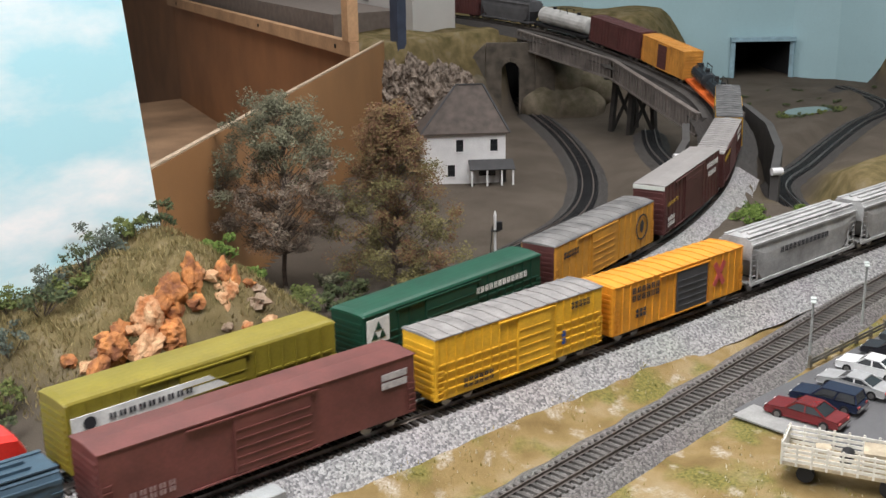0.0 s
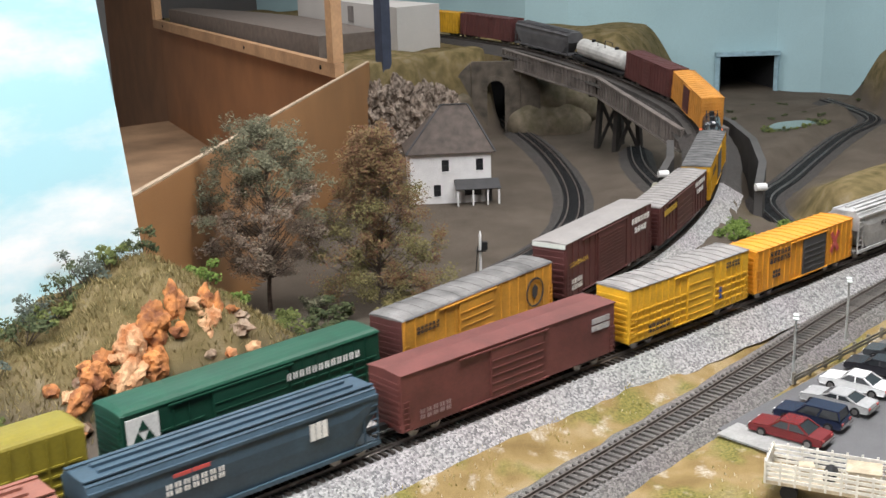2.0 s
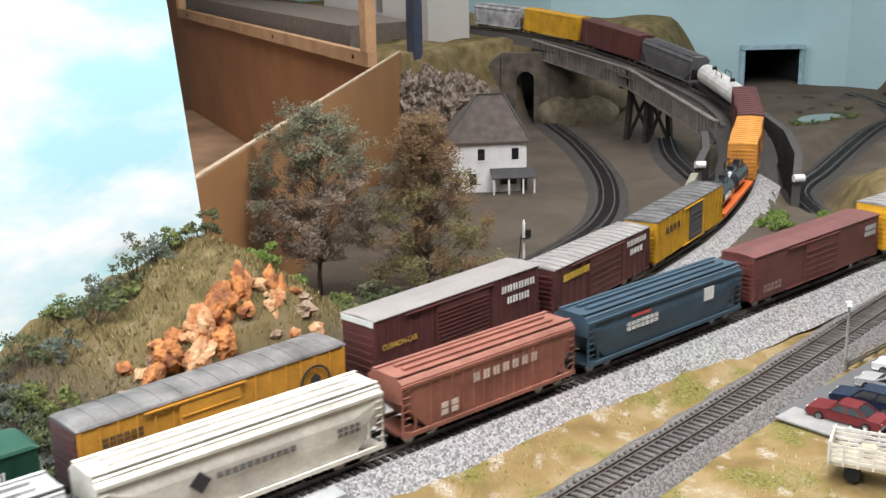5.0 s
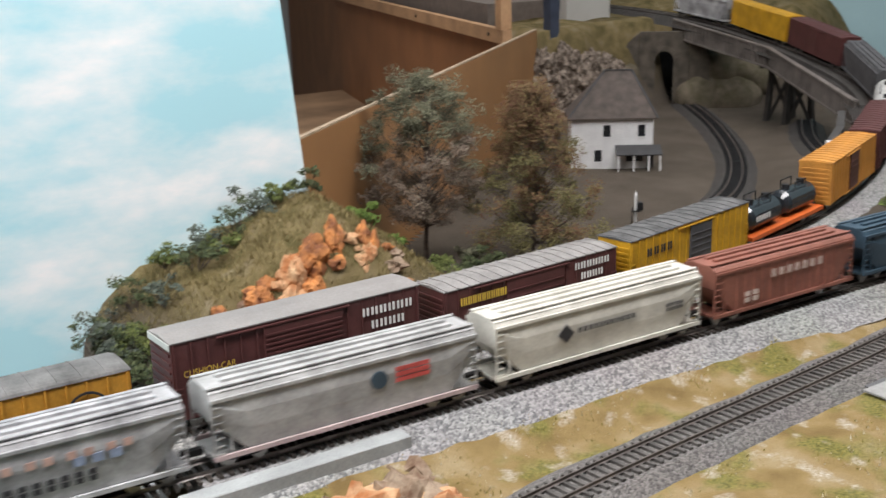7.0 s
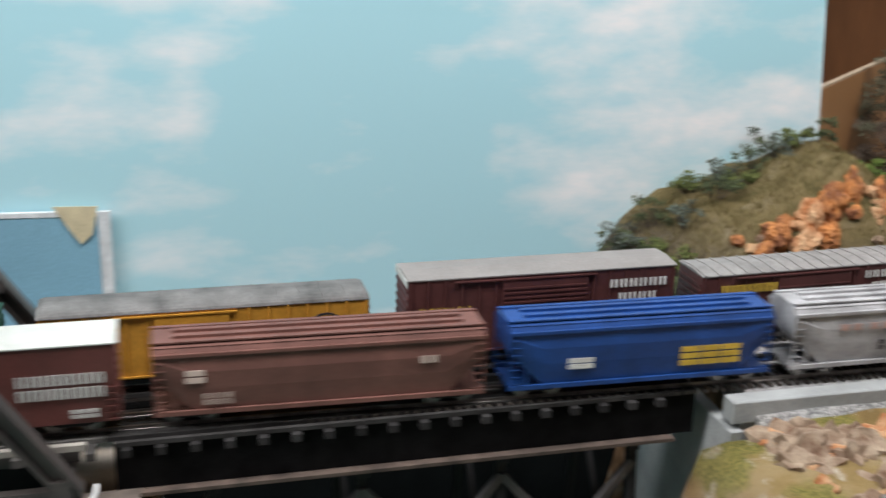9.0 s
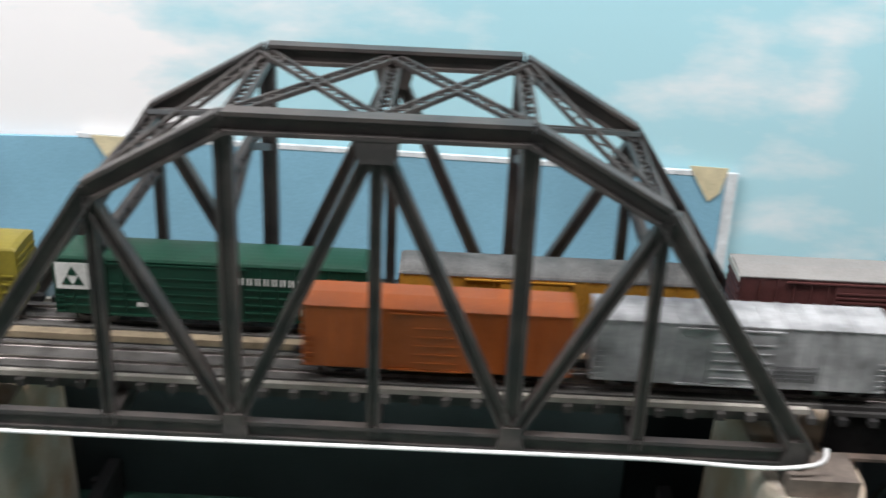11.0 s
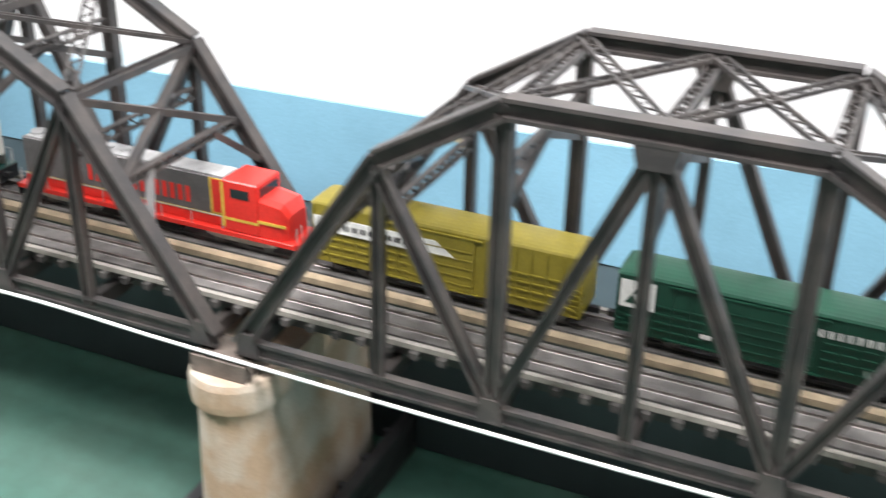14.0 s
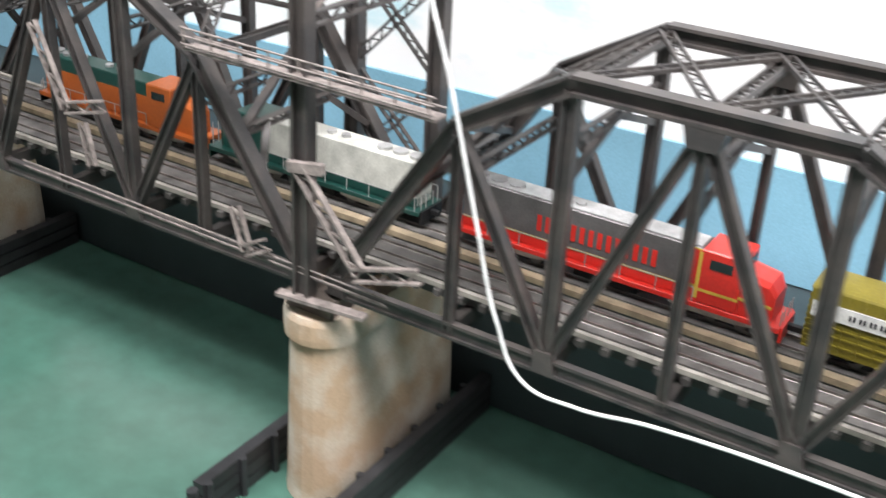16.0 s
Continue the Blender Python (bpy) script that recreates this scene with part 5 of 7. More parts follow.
def near_cars():
    L = lambda lo, hi: hi - lo - 0.0135
    c = placed(near_train, hopper("pale grey covered hopper with roof hatches", L(2.0, 2.2), 0.053, GREY), 2.0, 2.2)
    c = placed(near_train, hopper("pale grey covered hopper with dark lettering bars", L(1.803, 2.0), 0.053, GREY), 1.803, 2.0)
    c = placed(near_train, hopper("pale grey covered hopper with dark lettering bars", L(1.604, 1.803), 0.053, GREY), 1.604, 1.803)
    bars(c, BLACKL, -0.045, 0.030, 0.085, 0.007, 1, 12, y=HALF + 0.0011)
    c = placed(near_train, boxcar("orange-yellow box car with a dark grey door", L(1.414, 1.604), 0.0505, ORNG, None, True, 0.042, 0.014, 9, door_mat=mat("grey_door_paint", (0.055, 0.055, 0.058), 0.6)), 1.414, 1.604)
    bars(c, BLACKL, -0.065, 0.032, 0.036, 0.013, 2, 6)
    bars(c, BLACKL, -0.06, 0.018, 0.014, 0.008, 2, 3)
    bm = bmesh.new()
    for s in (-1, 1):
        beam(bm, (0.052 - s * 0.007, -HALF - 0.0013, 0.022), (0.052 + s * 0.007, -HALF - 0.0013, 0.042), 0.005, 0.0004, (0, 1, 0))
    part("cross_emblem", bm, REDL, c, "red crossed-bar emblem")
    c = placed(near_train, boxcar("bright yellow ribbed box car with a grey roof", L(1.229, 1.414), 0.056, YEL, SILV, True, 0.034, 0.01, 10, True), 1.229, 1.414)
    bars(c, BLACKL, 0.05, 0.044, 0.022, 0.006, 2, 5)
    bars(c, BLACKL, -0.06, 0.012, 0.03, 0.008, 2, 6)
    bars(c, BLUE, 0.04, 0.018, 0.006, 0.012, 2, 1)
    c = placed(near_train, boxcar("weathered maroon box car with louvred doors", L(0.983, 1.229) - 0.010, 0.0515, MAROON, None, True, 0.055, 0.0, 0, roofribs=0), 0.983, 1.229)
    bars(c, mat("grey_emblem", (0.42, 0.40, 0.40), 0.6, vary=0.15, scale=300), 0.083, 0.031, 0.022, 0.012, 2, 1, gap=0.05, label="pale grey block emblem")
    bars(c, mat("faded_lettering", (0.3, 0.2, 0.19), 0.6, bump=0), -0.095, 0.014, 0.03, 0.008, 2, 5)
    bars(c, mat("faded_lettering", (0.3, 0.2, 0.19), 0.6, bump=0), -0.02, 0.035, 0.018, 0.009, 2, 3)
    c = placed(near_train, hopper("slate blue covered hopper with white and red lettering bars", L(0.767, 0.983), 0.050, BLUEG), 0.767, 0.983)
    bars(c, WHITE, -0.055, 0.026, 0.04, 0.008, 2, 7, y=HALF + 0.0010)
    bars(c, REDL, -0.05, 0.036, 0.025, 0.003, 1, 2, gap=0.1, y=HALF + 0.0010)
    bars(c, WHITE, 0.045, 0.026, 0.014, 0.015, 1, 3, gap=0.15, y=HALF + 0.0010, label="white emblem panel")
    c = placed(near_train, hopper("faded oxide red covered hopper with pale lettering bars", L(0.585, 0.767), 0.051, OXIDE, None, False), 0.585, 0.767)
    bars(c, mat("pale_pink_lettering", (0.6, 0.48, 0.42), 0.6, bump=0), -0.02, 0.03, 0.066, 0.0085, 1, 7, gap=0.45, y=HALF + 0.0011)
    bars(c, mat("pale_pink_lettering", (0.6, 0.48, 0.42), 0.6), -0.05, 0.015, 0.018, 0.01, 2, 2, y=HALF + 0.0011)
    c = placed(near_train, hopper("cream white covered hopper with a black diamond emblem", L(0.377, 0.585), 0.053, CREAM), 0.377, 0.585)
    bars(c, BLACKL, -0.025, 0.028, 0.055, 0.005, 1, 11, y=HALF + 0.0011)
    bm = bmesh.new()
    loft(bm, [[(-0.043, y, 0.030), (-0.036, y, 0.037), (-0.029, y, 0.030), (-0.036, y, 0.023)] for y in (-HALF - 0.0013, -HALF - 0.0007)])
    part("diamond_emblem", bm, BLACKL, c, "black diamond emblem")
    bars(c, BLACKL, 0.06, 0.026, 0.018, 0.007, 2, 4, y=HALF + 0.0011)
    c = placed(near_train, hopper("pale grey covered hopper with a blue and red emblem", L(0.175, 0.377), 0.053, GREY, stripe=mat("pink_sill", (0.46, 0.36, 0.36), 0.6)), 0.175, 0.377)
    bars(c, REDL, 0.03, 0.028, 0.028, 0.011, 3, 1, gap=0.1, y=HALF + 0.0011, label="pink red stripes")
    bm = bmesh.new()
    cyl(bm, (0.018, -HALF - 0.0006, 0.033), (0.018, -HALF - 0.0014, 0.033), 0.006, 12)
    part("round_emblem", bm, BLUEG, c, "dark blue round emblem")
    c = placed(near_train, hopper("weathered silver grey hopper with painted scrawls", L(-0.028, 0.175), 0.053, WGREY), -0.028, 0.175)
    bars(c, mat("scrawl_pink", (0.5, 0.32, 0.27), 0.6), -0.06, 0.033, 0.13, 0.006, 1, 6, gap=0.3, y=HALF + 0.0011, label="faded pink scrawl")
    bars(c, BLACKL, -0.03, 0.018, 0.075, 0.008, 2, 5, gap=0.2, y=HALF + 0.0009, label="dark scrawl")
    bars(c, mat("scrawl_blue", (0.25, 0.3, 0.42), 0.6), 0.03, 0.028, 0.03, 0.007, 1, 3, y=HALF + 0.0011, label="blue scrawl")
    c = placed(near_train, hopper("bright blue covered hopper with orange lettering bars", L(-0.22, -0.028), 0.053, BLUE), -0.22, -0.028)
    bars(c, YELLOWL, 0.025, 0.017, 0.042, 0.014, 3, 3, gap=0.08, y=HALF + 0.0010)
    bars(c, WHITE, -0.05, 0.02, 0.018, 0.008, 2, 1, gap=0.1, y=HALF + 0.0010)
    c = placed(near_train, hopper("brown covered hopper with small pale marks", L(-0.432, -0.22), 0.053, BRNH), -0.432, -0.22)
    bars(c, mat("pale_pink_lettering", (0.6, 0.48, 0.42), 0.6), -0.08, 0.028, 0.012, 0.009, 2, 1, gap=0.1, y=HALF + 0.0011)
    bars(c, mat("pale_pink_lettering", (0.6, 0.48, 0.42), 0.6), -0.07, 0.014, 0.018, 0.008, 2, 4, y=HALF + 0.0011)
    bars(c, mat("pale_pink_lettering", (0.6, 0.48, 0.42), 0.6), 0.058, 0.031, 0.012, 0.006, 1, 2, y=HALF + 0.0011)
    c = placed(near_train, boxcar("reddish brown box car with a white roof", L(-0.645, -0.434) - 0.006, 0.0585, MAROON, WROOF, True, 0.045, -0.02, 0, roofribs=0), -0.645, -0.434)
    bars(c, WHITE, 0.042, 0.024, 0.048, 0.017, 2, 7, gap=0.2)
    bars(c, YELLOWL, -0.083, 0.033, 0.03, 0.0022, 1, 1, gap=0.02)
    bars(c, WHITE, -0.08, 0.012, 0.018, 0.012, 3, 3)
    bars(c, WHITE, 0.07, 0.012, 0.016, 0.006, 2, 3)
    c = placed(near_train, boxcar("weathered pale grey box car with dark streaks", L(-0.845, -0.645), 0.054, WGREY, None, True, 0.04, 0.0, 9), -0.845, -0.645)
    bars(c, BLACKL, 0.02, 0.014, 0.03, 0.012, 4, 5)
    c = placed(near_train, boxcar("orange box car at the tail of the train", L(-1.03, -0.845), 0.054, ORL, None, True, 0.03, 0.0, 8), -1.03, -0.845)


def far_cars():
    """Gap places count from the seam between the olive and the green car."""
    L = lambda lo, hi: hi - lo - 0.0135
    c = placed(far_train, locomotive("orange diesel locomotive with a dark green hood top", 0.21, 0.055, DGREEN, ORL, ORL, 1, ORL, band=0.040), -0.985, -0.765)
    c = placed(far_train, locomotive("dark green diesel locomotive with a white hood", 0.225, 0.055, mat("engine_white", (0.55, 0.55, 0.5), 0.45), DGREEN, DGREEN, 1, DGREEN), -0.763, -0.523, True)
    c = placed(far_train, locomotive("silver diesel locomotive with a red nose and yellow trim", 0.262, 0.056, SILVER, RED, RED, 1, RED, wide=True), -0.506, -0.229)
    bars(c, RED, -0.06, 0.027, 0.1, 0.017, 1, 7, y=0.0119, gap=0.2)
    bm = boxes((0.131 - 0.0626, 0.131 - 0.060, -0.0168, -0.0166, 0.018, 0.054), (0.055, 0.072, -0.0119, -0.0117, 0.024, 0.0535))
    part("yellow_trim", bm, YELLOWL, c, "yellow trim on the cab edge")
    part("yellow_line", boxes((-0.125, 0.069, -0.0121, -0.0119, 0.0222, 0.0236)), YELLOWL, c, "thin yellow line along the hood")
    part("yellow_line", boxes((0.071, 0.1, -0.01672, -0.01662, 0.024, 0.0262)), YELLOWL, c, "thin yellow line on the cab")
    part("yellow_band", boxes((0.0996, 0.1232, -0.0164, -0.0159, 0.0262, 0.0284)), YELLOWL, c, "yellow band on the nose")
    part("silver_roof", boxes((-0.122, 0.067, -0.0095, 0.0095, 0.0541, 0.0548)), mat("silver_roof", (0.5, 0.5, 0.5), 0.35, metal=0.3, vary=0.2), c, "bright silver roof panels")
    part("red_flash", boxes((0.0575, 0.0689, -0.0121, -0.012, 0.0255, 0.0525)), RED, c, "red flash behind the cab")
    c = placed(far_train, boxcar("olive yellow box car with a white wedge stripe", 0.2035, 0.057, OLIVE, None, True, 0.05, 0.0, 9, True, roofribs=0, roof_over=0.0, arch=0.0038), -0.2285, -0.0095)
    bm = bmesh.new()
    for s in (-1, 1):
        loft(bm, [[(-0.0995, y, 0.045), (-0.0995, y, 0.034), (0.012, y, 0.034), (-0.004, y, 0.045)] for y in (s * (HALF + 0.0008), s * (HALF + 0.0016))])
    part("white_wedge", bm, WHITE, c, "white wedge stripe")
    bars(c, BLACKL, -0.075, 0.037, 0.06, 0.005, 1, 9, y=HALF + 0.002)
    bm = bmesh.new()
    cyl(bm, (-0.088, -HALF - 0.0017, 0.0395), (-0.088, -HALF - 0.0023, 0.0395), 0.0042, 12)
    part("round_emblem", bm, BLACKL, c, "black round emblem")
    c = placed(far_train, boxcar("dark green box car with a white tree emblem", L(0, 0.226), 0.0545, GREEN, GREENR, True, 0.06, -0.01, 9, True, roofribs=0, arch=0.0042), 0.0, 0.226)
    part("emblem_panel", boxes((-0.104, -0.081, -HALF - 0.0016, -HALF - 0.0011, 0.028, 0.0475)), WHITE, c, "white emblem panel")
    bm = bmesh.new()
    for cx, cz in ((-0.0925, 0.0385), (-0.0965, 0.0315), (-0.0885, 0.0315)):
        loft(bm, [[(cx - 0.0036, y, cz), (cx + 0.0036, y, cz), (cx, y, cz + 0.0065)] for y in (-HALF - 0.0020, -HALF - 0.0017)])
    part("triangles", bm, GREEN, c, "three green triangles")
    bars(c, WHITE, 0.02, 0.036, 0.068, 0.0065, 1, 12)
    bars(c, WHITE, -0.05, 0.016, 0.008, 0.004, 1, 1, gap=0.1)
    bars(c, WHITE, -0.01, 0.015, 0.008, 0.004, 1, 1, gap=0.1)
    bars(c, mat("dim_lettering", (0.2, 0.3, 0.25), 0.6, bump=0), 0.05, 0.014, 0.035, 0.007, 1, 6)
    c = placed(far_train, boxcar("golden orange box car with a grey roof and round emblem", L(0.235, 0.45), 0.055, GOLD, GOLDROOF, True, 0.045, -0.01, 8, roofribs=0, arch=0.0036, end_mat=DKBRN), 0.235, 0.45)
    bm = bmesh.new()
    ring = [[bm.verts.new((0.073 + r * math.cos(k * math.tau / 20), y, 0.031 + r * math.sin(k * math.tau / 20))) for k in range(20)] for r, y in ((0.0117, -HALF - 0.0009), (0.0117, -HALF - 0.0014), (0.0133, -HALF - 0.0014), (0.0133, -HALF - 0.0009))]
    for i in range(4):
        for k in range(20):
            bm.faces.new((ring[i][k], ring[i][(k + 1) % 20], ring[(i + 1) % 4][(k + 1) % 20], ring[(i + 1) % 4][k]))
    part("ring_emblem", bm, BLACKL, c, "black ring emblem")
    bm = bmesh.new()
    blob(bm, (0.073, -HALF - 0.001, 0.031), 0.006, 5, 0.4, 1, (0.8, 0.05, 1.2))
    part("centre_emblem", bm, BLACKL, c, "black emblem inside the ring")
    bars(c, BLACKL, -0.085, 0.036, 0.028, 0.007, 2, 6)
    c = placed(far_train, boxcar("dark brown box car with a smooth silver roof", 0.188, 0.063, DKBRN, SMOOTHROOF, True, 0.06, 0.0, 8, roofribs=0, waves=True), 0.458, 0.668)
    part("roof_end", boxes((-0.0952, -0.0946, -HALF, HALF, 0.0568, 0.0610)), WROOF, c, "white painted roof end")
    bars(c, WHITE, 0.046, 0.047, 0.043, 0.0075, 1, 6, gap=0.25, label="white lettering bars")
    bars(c, WHITE, 0.053, 0.037, 0.029, 0.0075, 1, 4, gap=0.25, label="white lettering bars")
    words(c, "CUSHION-CAR", YELLOWL, -0.087, 0.0375, 0.036)
    bars(c, WHITE, -0.083, 0.014, 0.022, 0.012, 2, 4)
    c = placed(far_train, boxcar("dark brown box car with a ribbed silver roof", 0.180, 0.0525, DKBRN, SILV, True, 0.06, 0.0, 8, roofribs=16), 0.668, 0.868)
    bars(c, WHITE, 0.042, 0.040, 0.040, 0.007, 1, 6, gap=0.25, label="white lettering bars")
    bars(c, WHITE, 0.049, 0.031, 0.026, 0.007, 1, 4, gap=0.25, label="white lettering bars")
    bars(c, YELLOWL, -0.075, 0.036, 0.045, 0.008, 1, 10, gap=0.12)
    c = placed(far_train, boxcar("deep yellow box car with a dark roof and black door", 0.186, 0.0525, YBOX, DKROOF, True, 0.034, 0.012, 9, door_mat=DGREY), 0.868, 1.066)
    bars(c, BLACKL, -0.07, 0.032, 0.04, 0.009, 1, 4)
    c = placed(far_train, tank_car("glossy black tank car on an orange frame", L(1.066, 1.235), TANKB, ORANGE, 0.0135, True), 1.066, 1.235)
    bars(c, WHITE, -0.065, 0.024, 0.03, 0.007, 1, 6, y=0.0139)
    placed(far_train, boxcar("faded orange box car with dark doors", L(1.235, 1.405), 0.056, BOXO, None, True, 0.03, 0, 8, door_mat=DKBRN), 1.235, 1.405)
    placed(far_train, boxcar("dark brown box car with plain sides", L(1.405, 1.585), 0.056, DKBRN, None, True, 0.03, 0, 8), 1.405, 1.585)
    placed(far_train, tank_car("grey white tank car with black fittings", L(1.585, 1.77), TANKW, BLACK, 0.0165), 1.585, 1.77)
    placed(far_train, hopper("dark grey covered hopper", L(1.77, 1.96), 0.053, DGREY), 1.77, 1.96)
    placed(far_train, boxcar("very dark brown box car", L(1.96, 2.16), 0.055, DKBRN, None, True, 0.03, 0, 8), 1.96, 2.16)
    placed(far_train, boxcar("yellow box car at the back curve", L(2.16, 2.35), 0.054, YBOX, None, True, 0.03, 0, 8), 2.16, 2.35)
    placed(far_train, hopper("grey hopper at the back curve", L(2.35, 2.54), 0.053, WGREY), 2.35, 2.54)


near_cars()
far_cars()

# ---------------------------------------------------------------- the girder bridge at the back
GIRDER = mat("girder_paint", (0.17, 0.15, 0.135), 0.6, vary=0.18, scale=40)
gb = thing("girder_bridge", "grey-brown plate girder bridge on a timber trestle", "bridge")


def girder_line(y, side):
    i = min(range(len(FAR[0])), key=lambda k: abs(FAR[0][k].y - y) + (9 if FAR[0][k].x < 2 else 0))
    p, d, s = side_points(FAR, i)
    return p + s * side


def girder(p, q):
    h, drop = 0.034, 0.005
    a, b = p - Vector((0, 0, drop + h / 2)), q - Vector((0, 0, drop + h / 2))
    bm = bmesh.new()
    beam(bm, a, b, 0.003, h)
    ob = part("girder", bm, GIRDER, gb)
    for k in (-1, 1):
        bm = bmesh.new()
        beam(bm, a + Vector((0, 0, k * h / 2)), b + Vector((0, 0, k * h / 2)), 0.009, 0.003)
        part("flange", bm, GIRDER, ob)
    n = int((q - p).length / 0.0115)
    for k in range(n + 1):
        c = a.lerp(b, k / n)
        bm = bmesh.new()
        beam(bm, c - Vector((0, 0, h / 2 - 0.002)), c + Vector((0, 0, h / 2 - 0.002)), 0.0018, 0.0085, (1, 0, 0))
        part("stiffener", bm, GIRDER, ob)


for side in (0.034, -0.034):
    for a, b in ((0.47, 0.79), (0.79, 1.11)):
        girder(girder_line(a, side), girder_line(b, side))
bm = bmesh.new()
loft(bm, [[girder_line(y, k) + Vector((0, 0, z)) for k, z in ((-0.03, -0.012), (0.03, -0.012), (0.03, -0.0045), (-0.03, -0.0045))] for y in [0.46 + 0.033 * i for i in range(21)]])
part("deck", bm, mat("girder_deck", (0.06, 0.055, 0.05), 0.85), gb, "dark ballasted deck")
DKTIMBER = mat("trestle_timber", (0.03, 0.026, 0.023), 0.8, vary=0.2)
tr = thing("timber_trestle", "black timber trestle bent under the girders", "trestle")
c = Vector((2.436, 0.798))
ax = Vector((0.95, -0.3)).normalized()
bx = Vector((0.3, 0.95)).normalized()
for i in (-1, 1):
    for j in (-1, 1):
        bm = bmesh.new()
        p, q = c + ax * 0.021 * i + bx * 0.028 * j, c + ax * 0.029 * i + bx * 0.031 * j
        beam(bm, (*q, -0.045), (*p, 0.07), 0.009, 0.009)
        part("leg", bm, DKTIMBER, tr)
for j in (-1, 1):
    bm = bmesh.new()
    beam(bm, (*(c - ax * 0.028 + bx * 0.031 * j), -0.035), (*(c + ax * 0.021 + bx * 0.03 * j), 0.06), 0.005, 0.005)
    part("brace", bm, DKTIMBER, tr)
    bm = bmesh.new()
    beam(bm, (*(c + ax * 0.028 + bx * 0.031 * j), -0.035), (*(c - ax * 0.021 + bx * 0.03 * j), 0.06), 0.005, 0.005)
    part("brace", bm, DKTIMBER, tr)
    bm = bmesh.new()
    beam(bm, (*(c - ax * 0.045 + bx * 0.03 * j), 0.0735), (*(c + ax * 0.045 + bx * 0.03 * j), 0.0735), 0.009, 0.009)
    part("cap_timber", bm, DKTIMBER, tr)
bm = bmesh.new()
loft(bm, [[(*(c + ax * i * 0.055 + bx * j * 0.045), z) for i, j in ((-1, -1), (1, -1), (1, 1), (-1, 1))] for z in (-0.06, -0.043)])
part("footing", bm, mat("footing_grey", (0.11, 0.1, 0.09), 0.8), tr, "grey footing slab")

# low walls along the climbing track
WALLG = mat("track_wall_paint", (0.06, 0.057, 0.055), 0.7, vary=0.15, scale=30)
ENDW = mat("bright_end", (0.7, 0.7, 0.7), 0.4, bump=0)
for nm, pts_, e0 in (("wall_track", [(2.03, 0.252), (2.14, 0.315), (2.25, 0.40), (2.33, 0.49), (2.38, 0.57)], True), ("wall_track", [(2.02, 0.398), (2.09, 0.435), (2.165, 0.49)], True)):
    bm = bmesh.new()
    for (px, py), (qx, qy), z0, z1 in zip(pts_, pts_[1:], (0.04, 0.047, 0.056, 0.064), (0.047, 0.056, 0.064, 0.07)):
        loft(bm, [[(px, py, -0.04), (px + 0.006, py - 0.009, -0.04), (px + 0.006, py - 0.009, z0), (px, py, z0)], [(qx, qy, -0.04), (qx + 0.006, qy - 0.009, -0.04), (qx + 0.006, qy - 0.009, z1), (qx, qy, z1)]])
    w = tagged(part(nm, bm, WALLG), "dark grey retaining wall beside the climbing track", "wall", kind="structure")
    px, py = pts_[0]
    bm = bmesh.new()
    cyl(bm, (px - 0.004, py - 0.004, 0.038), (px + 0.008, py - 0.012, 0.038), 0.005, 10)
    part("end_cap", bm, ENDW, w, "bright metal end cap")
bm = bmesh.new()
loft(bm, [[(1.905, 0.332, z), (1.985, 0.378, z), (1.99, 0.37, z), (1.91, 0.324, z)] for z in (-0.03, 0.034)])
tagged(part("wall_wing", bm, mat("wing_wall_olive", (0.26, 0.25, 0.19), 0.8)), "pale olive wing wall beside the curve", "wall", kind="structure")

# tunnel portal in the bluff
STONE = mat("portal_stone", (0.105, 0.088, 0.068), 0.85, vary=0.25, scale=45, bump=0.5)
po = thing("tunnel_portal", "weathered grey stone tunnel portal in the bluff", "tunnel portal")
PC, PD = Vector((2.413, 1.098)), Vector((0.72, -0.69)).normalized()
PNV = Vector((0.69, 0.72)).normalized()


def portal_pt(u, z, k=0.0):
    p = PC + PD * u + PNV * k
    return (p.x, p.y, z)


arch = [(-0.018, -0.03)] + [(-0.018 * math.cos(math.pi * i / 10), 0.062 + 0.026 * math.sin(math.pi * i / 10)) for i in range(11)] + [(0.018, -0.03)]
outer = [(-0.05, -0.03)] + [(-0.05 + 0.1 * i / 10, 0.12) for i in range(11)] + [(0.05, -0.03)]
bm = bmesh.new()
for k0, k1 in ((0.0, 0.014),):
    ra = [[bm.verts.new(portal_pt(u, z, k)) for u, z in row] for k in (k0, k1) for row in (arch, outer)]
    for i in range(len(arch) - 1):
        bm.faces.new((ra[0][i], ra[0][i + 1], ra[1][i + 1], ra[1][i]))
        bm.faces.new((ra[0][i], ra[0][i + 1], ra[2][i + 1], ra[2][i]))
        bm.faces.new((ra[1][i], ra[1][i + 1], ra[3][i + 1], ra[3][i]))
part("face", bm, STONE, po)
for i in range(10):
    a0, a1 = math.pi * (i + 0.06) / 10, math.pi * (i + 0.94) / 10
    bm = bmesh.new()
    loft(bm, [[portal_pt(-r * math.cos(a), 0.062 + r * 1.08 * math.sin(a), k) for r, a in ((0.0185, a0), (0.0185, a1), (0.027, a1), (0.027, a0))] for k in (-0.003, 0.002)])
    part("arch_stone", bm, STONE, po)
# bore lining: the tunnel's shade is put into the near-black colour
bm = bmesh.new()
loft(bm, [[portal_pt(u, -0.03, k) for u, k in ((-0.024, 0.014), (-0.03, 0.014), (-0.03, 0.2), (-0.024, 0.2))], [portal_pt(u, 0.1, k) for u, k in ((-0.024, 0.014), (-0.03, 0.014), (-0.03, 0.2), (-0.024, 0.2))]])
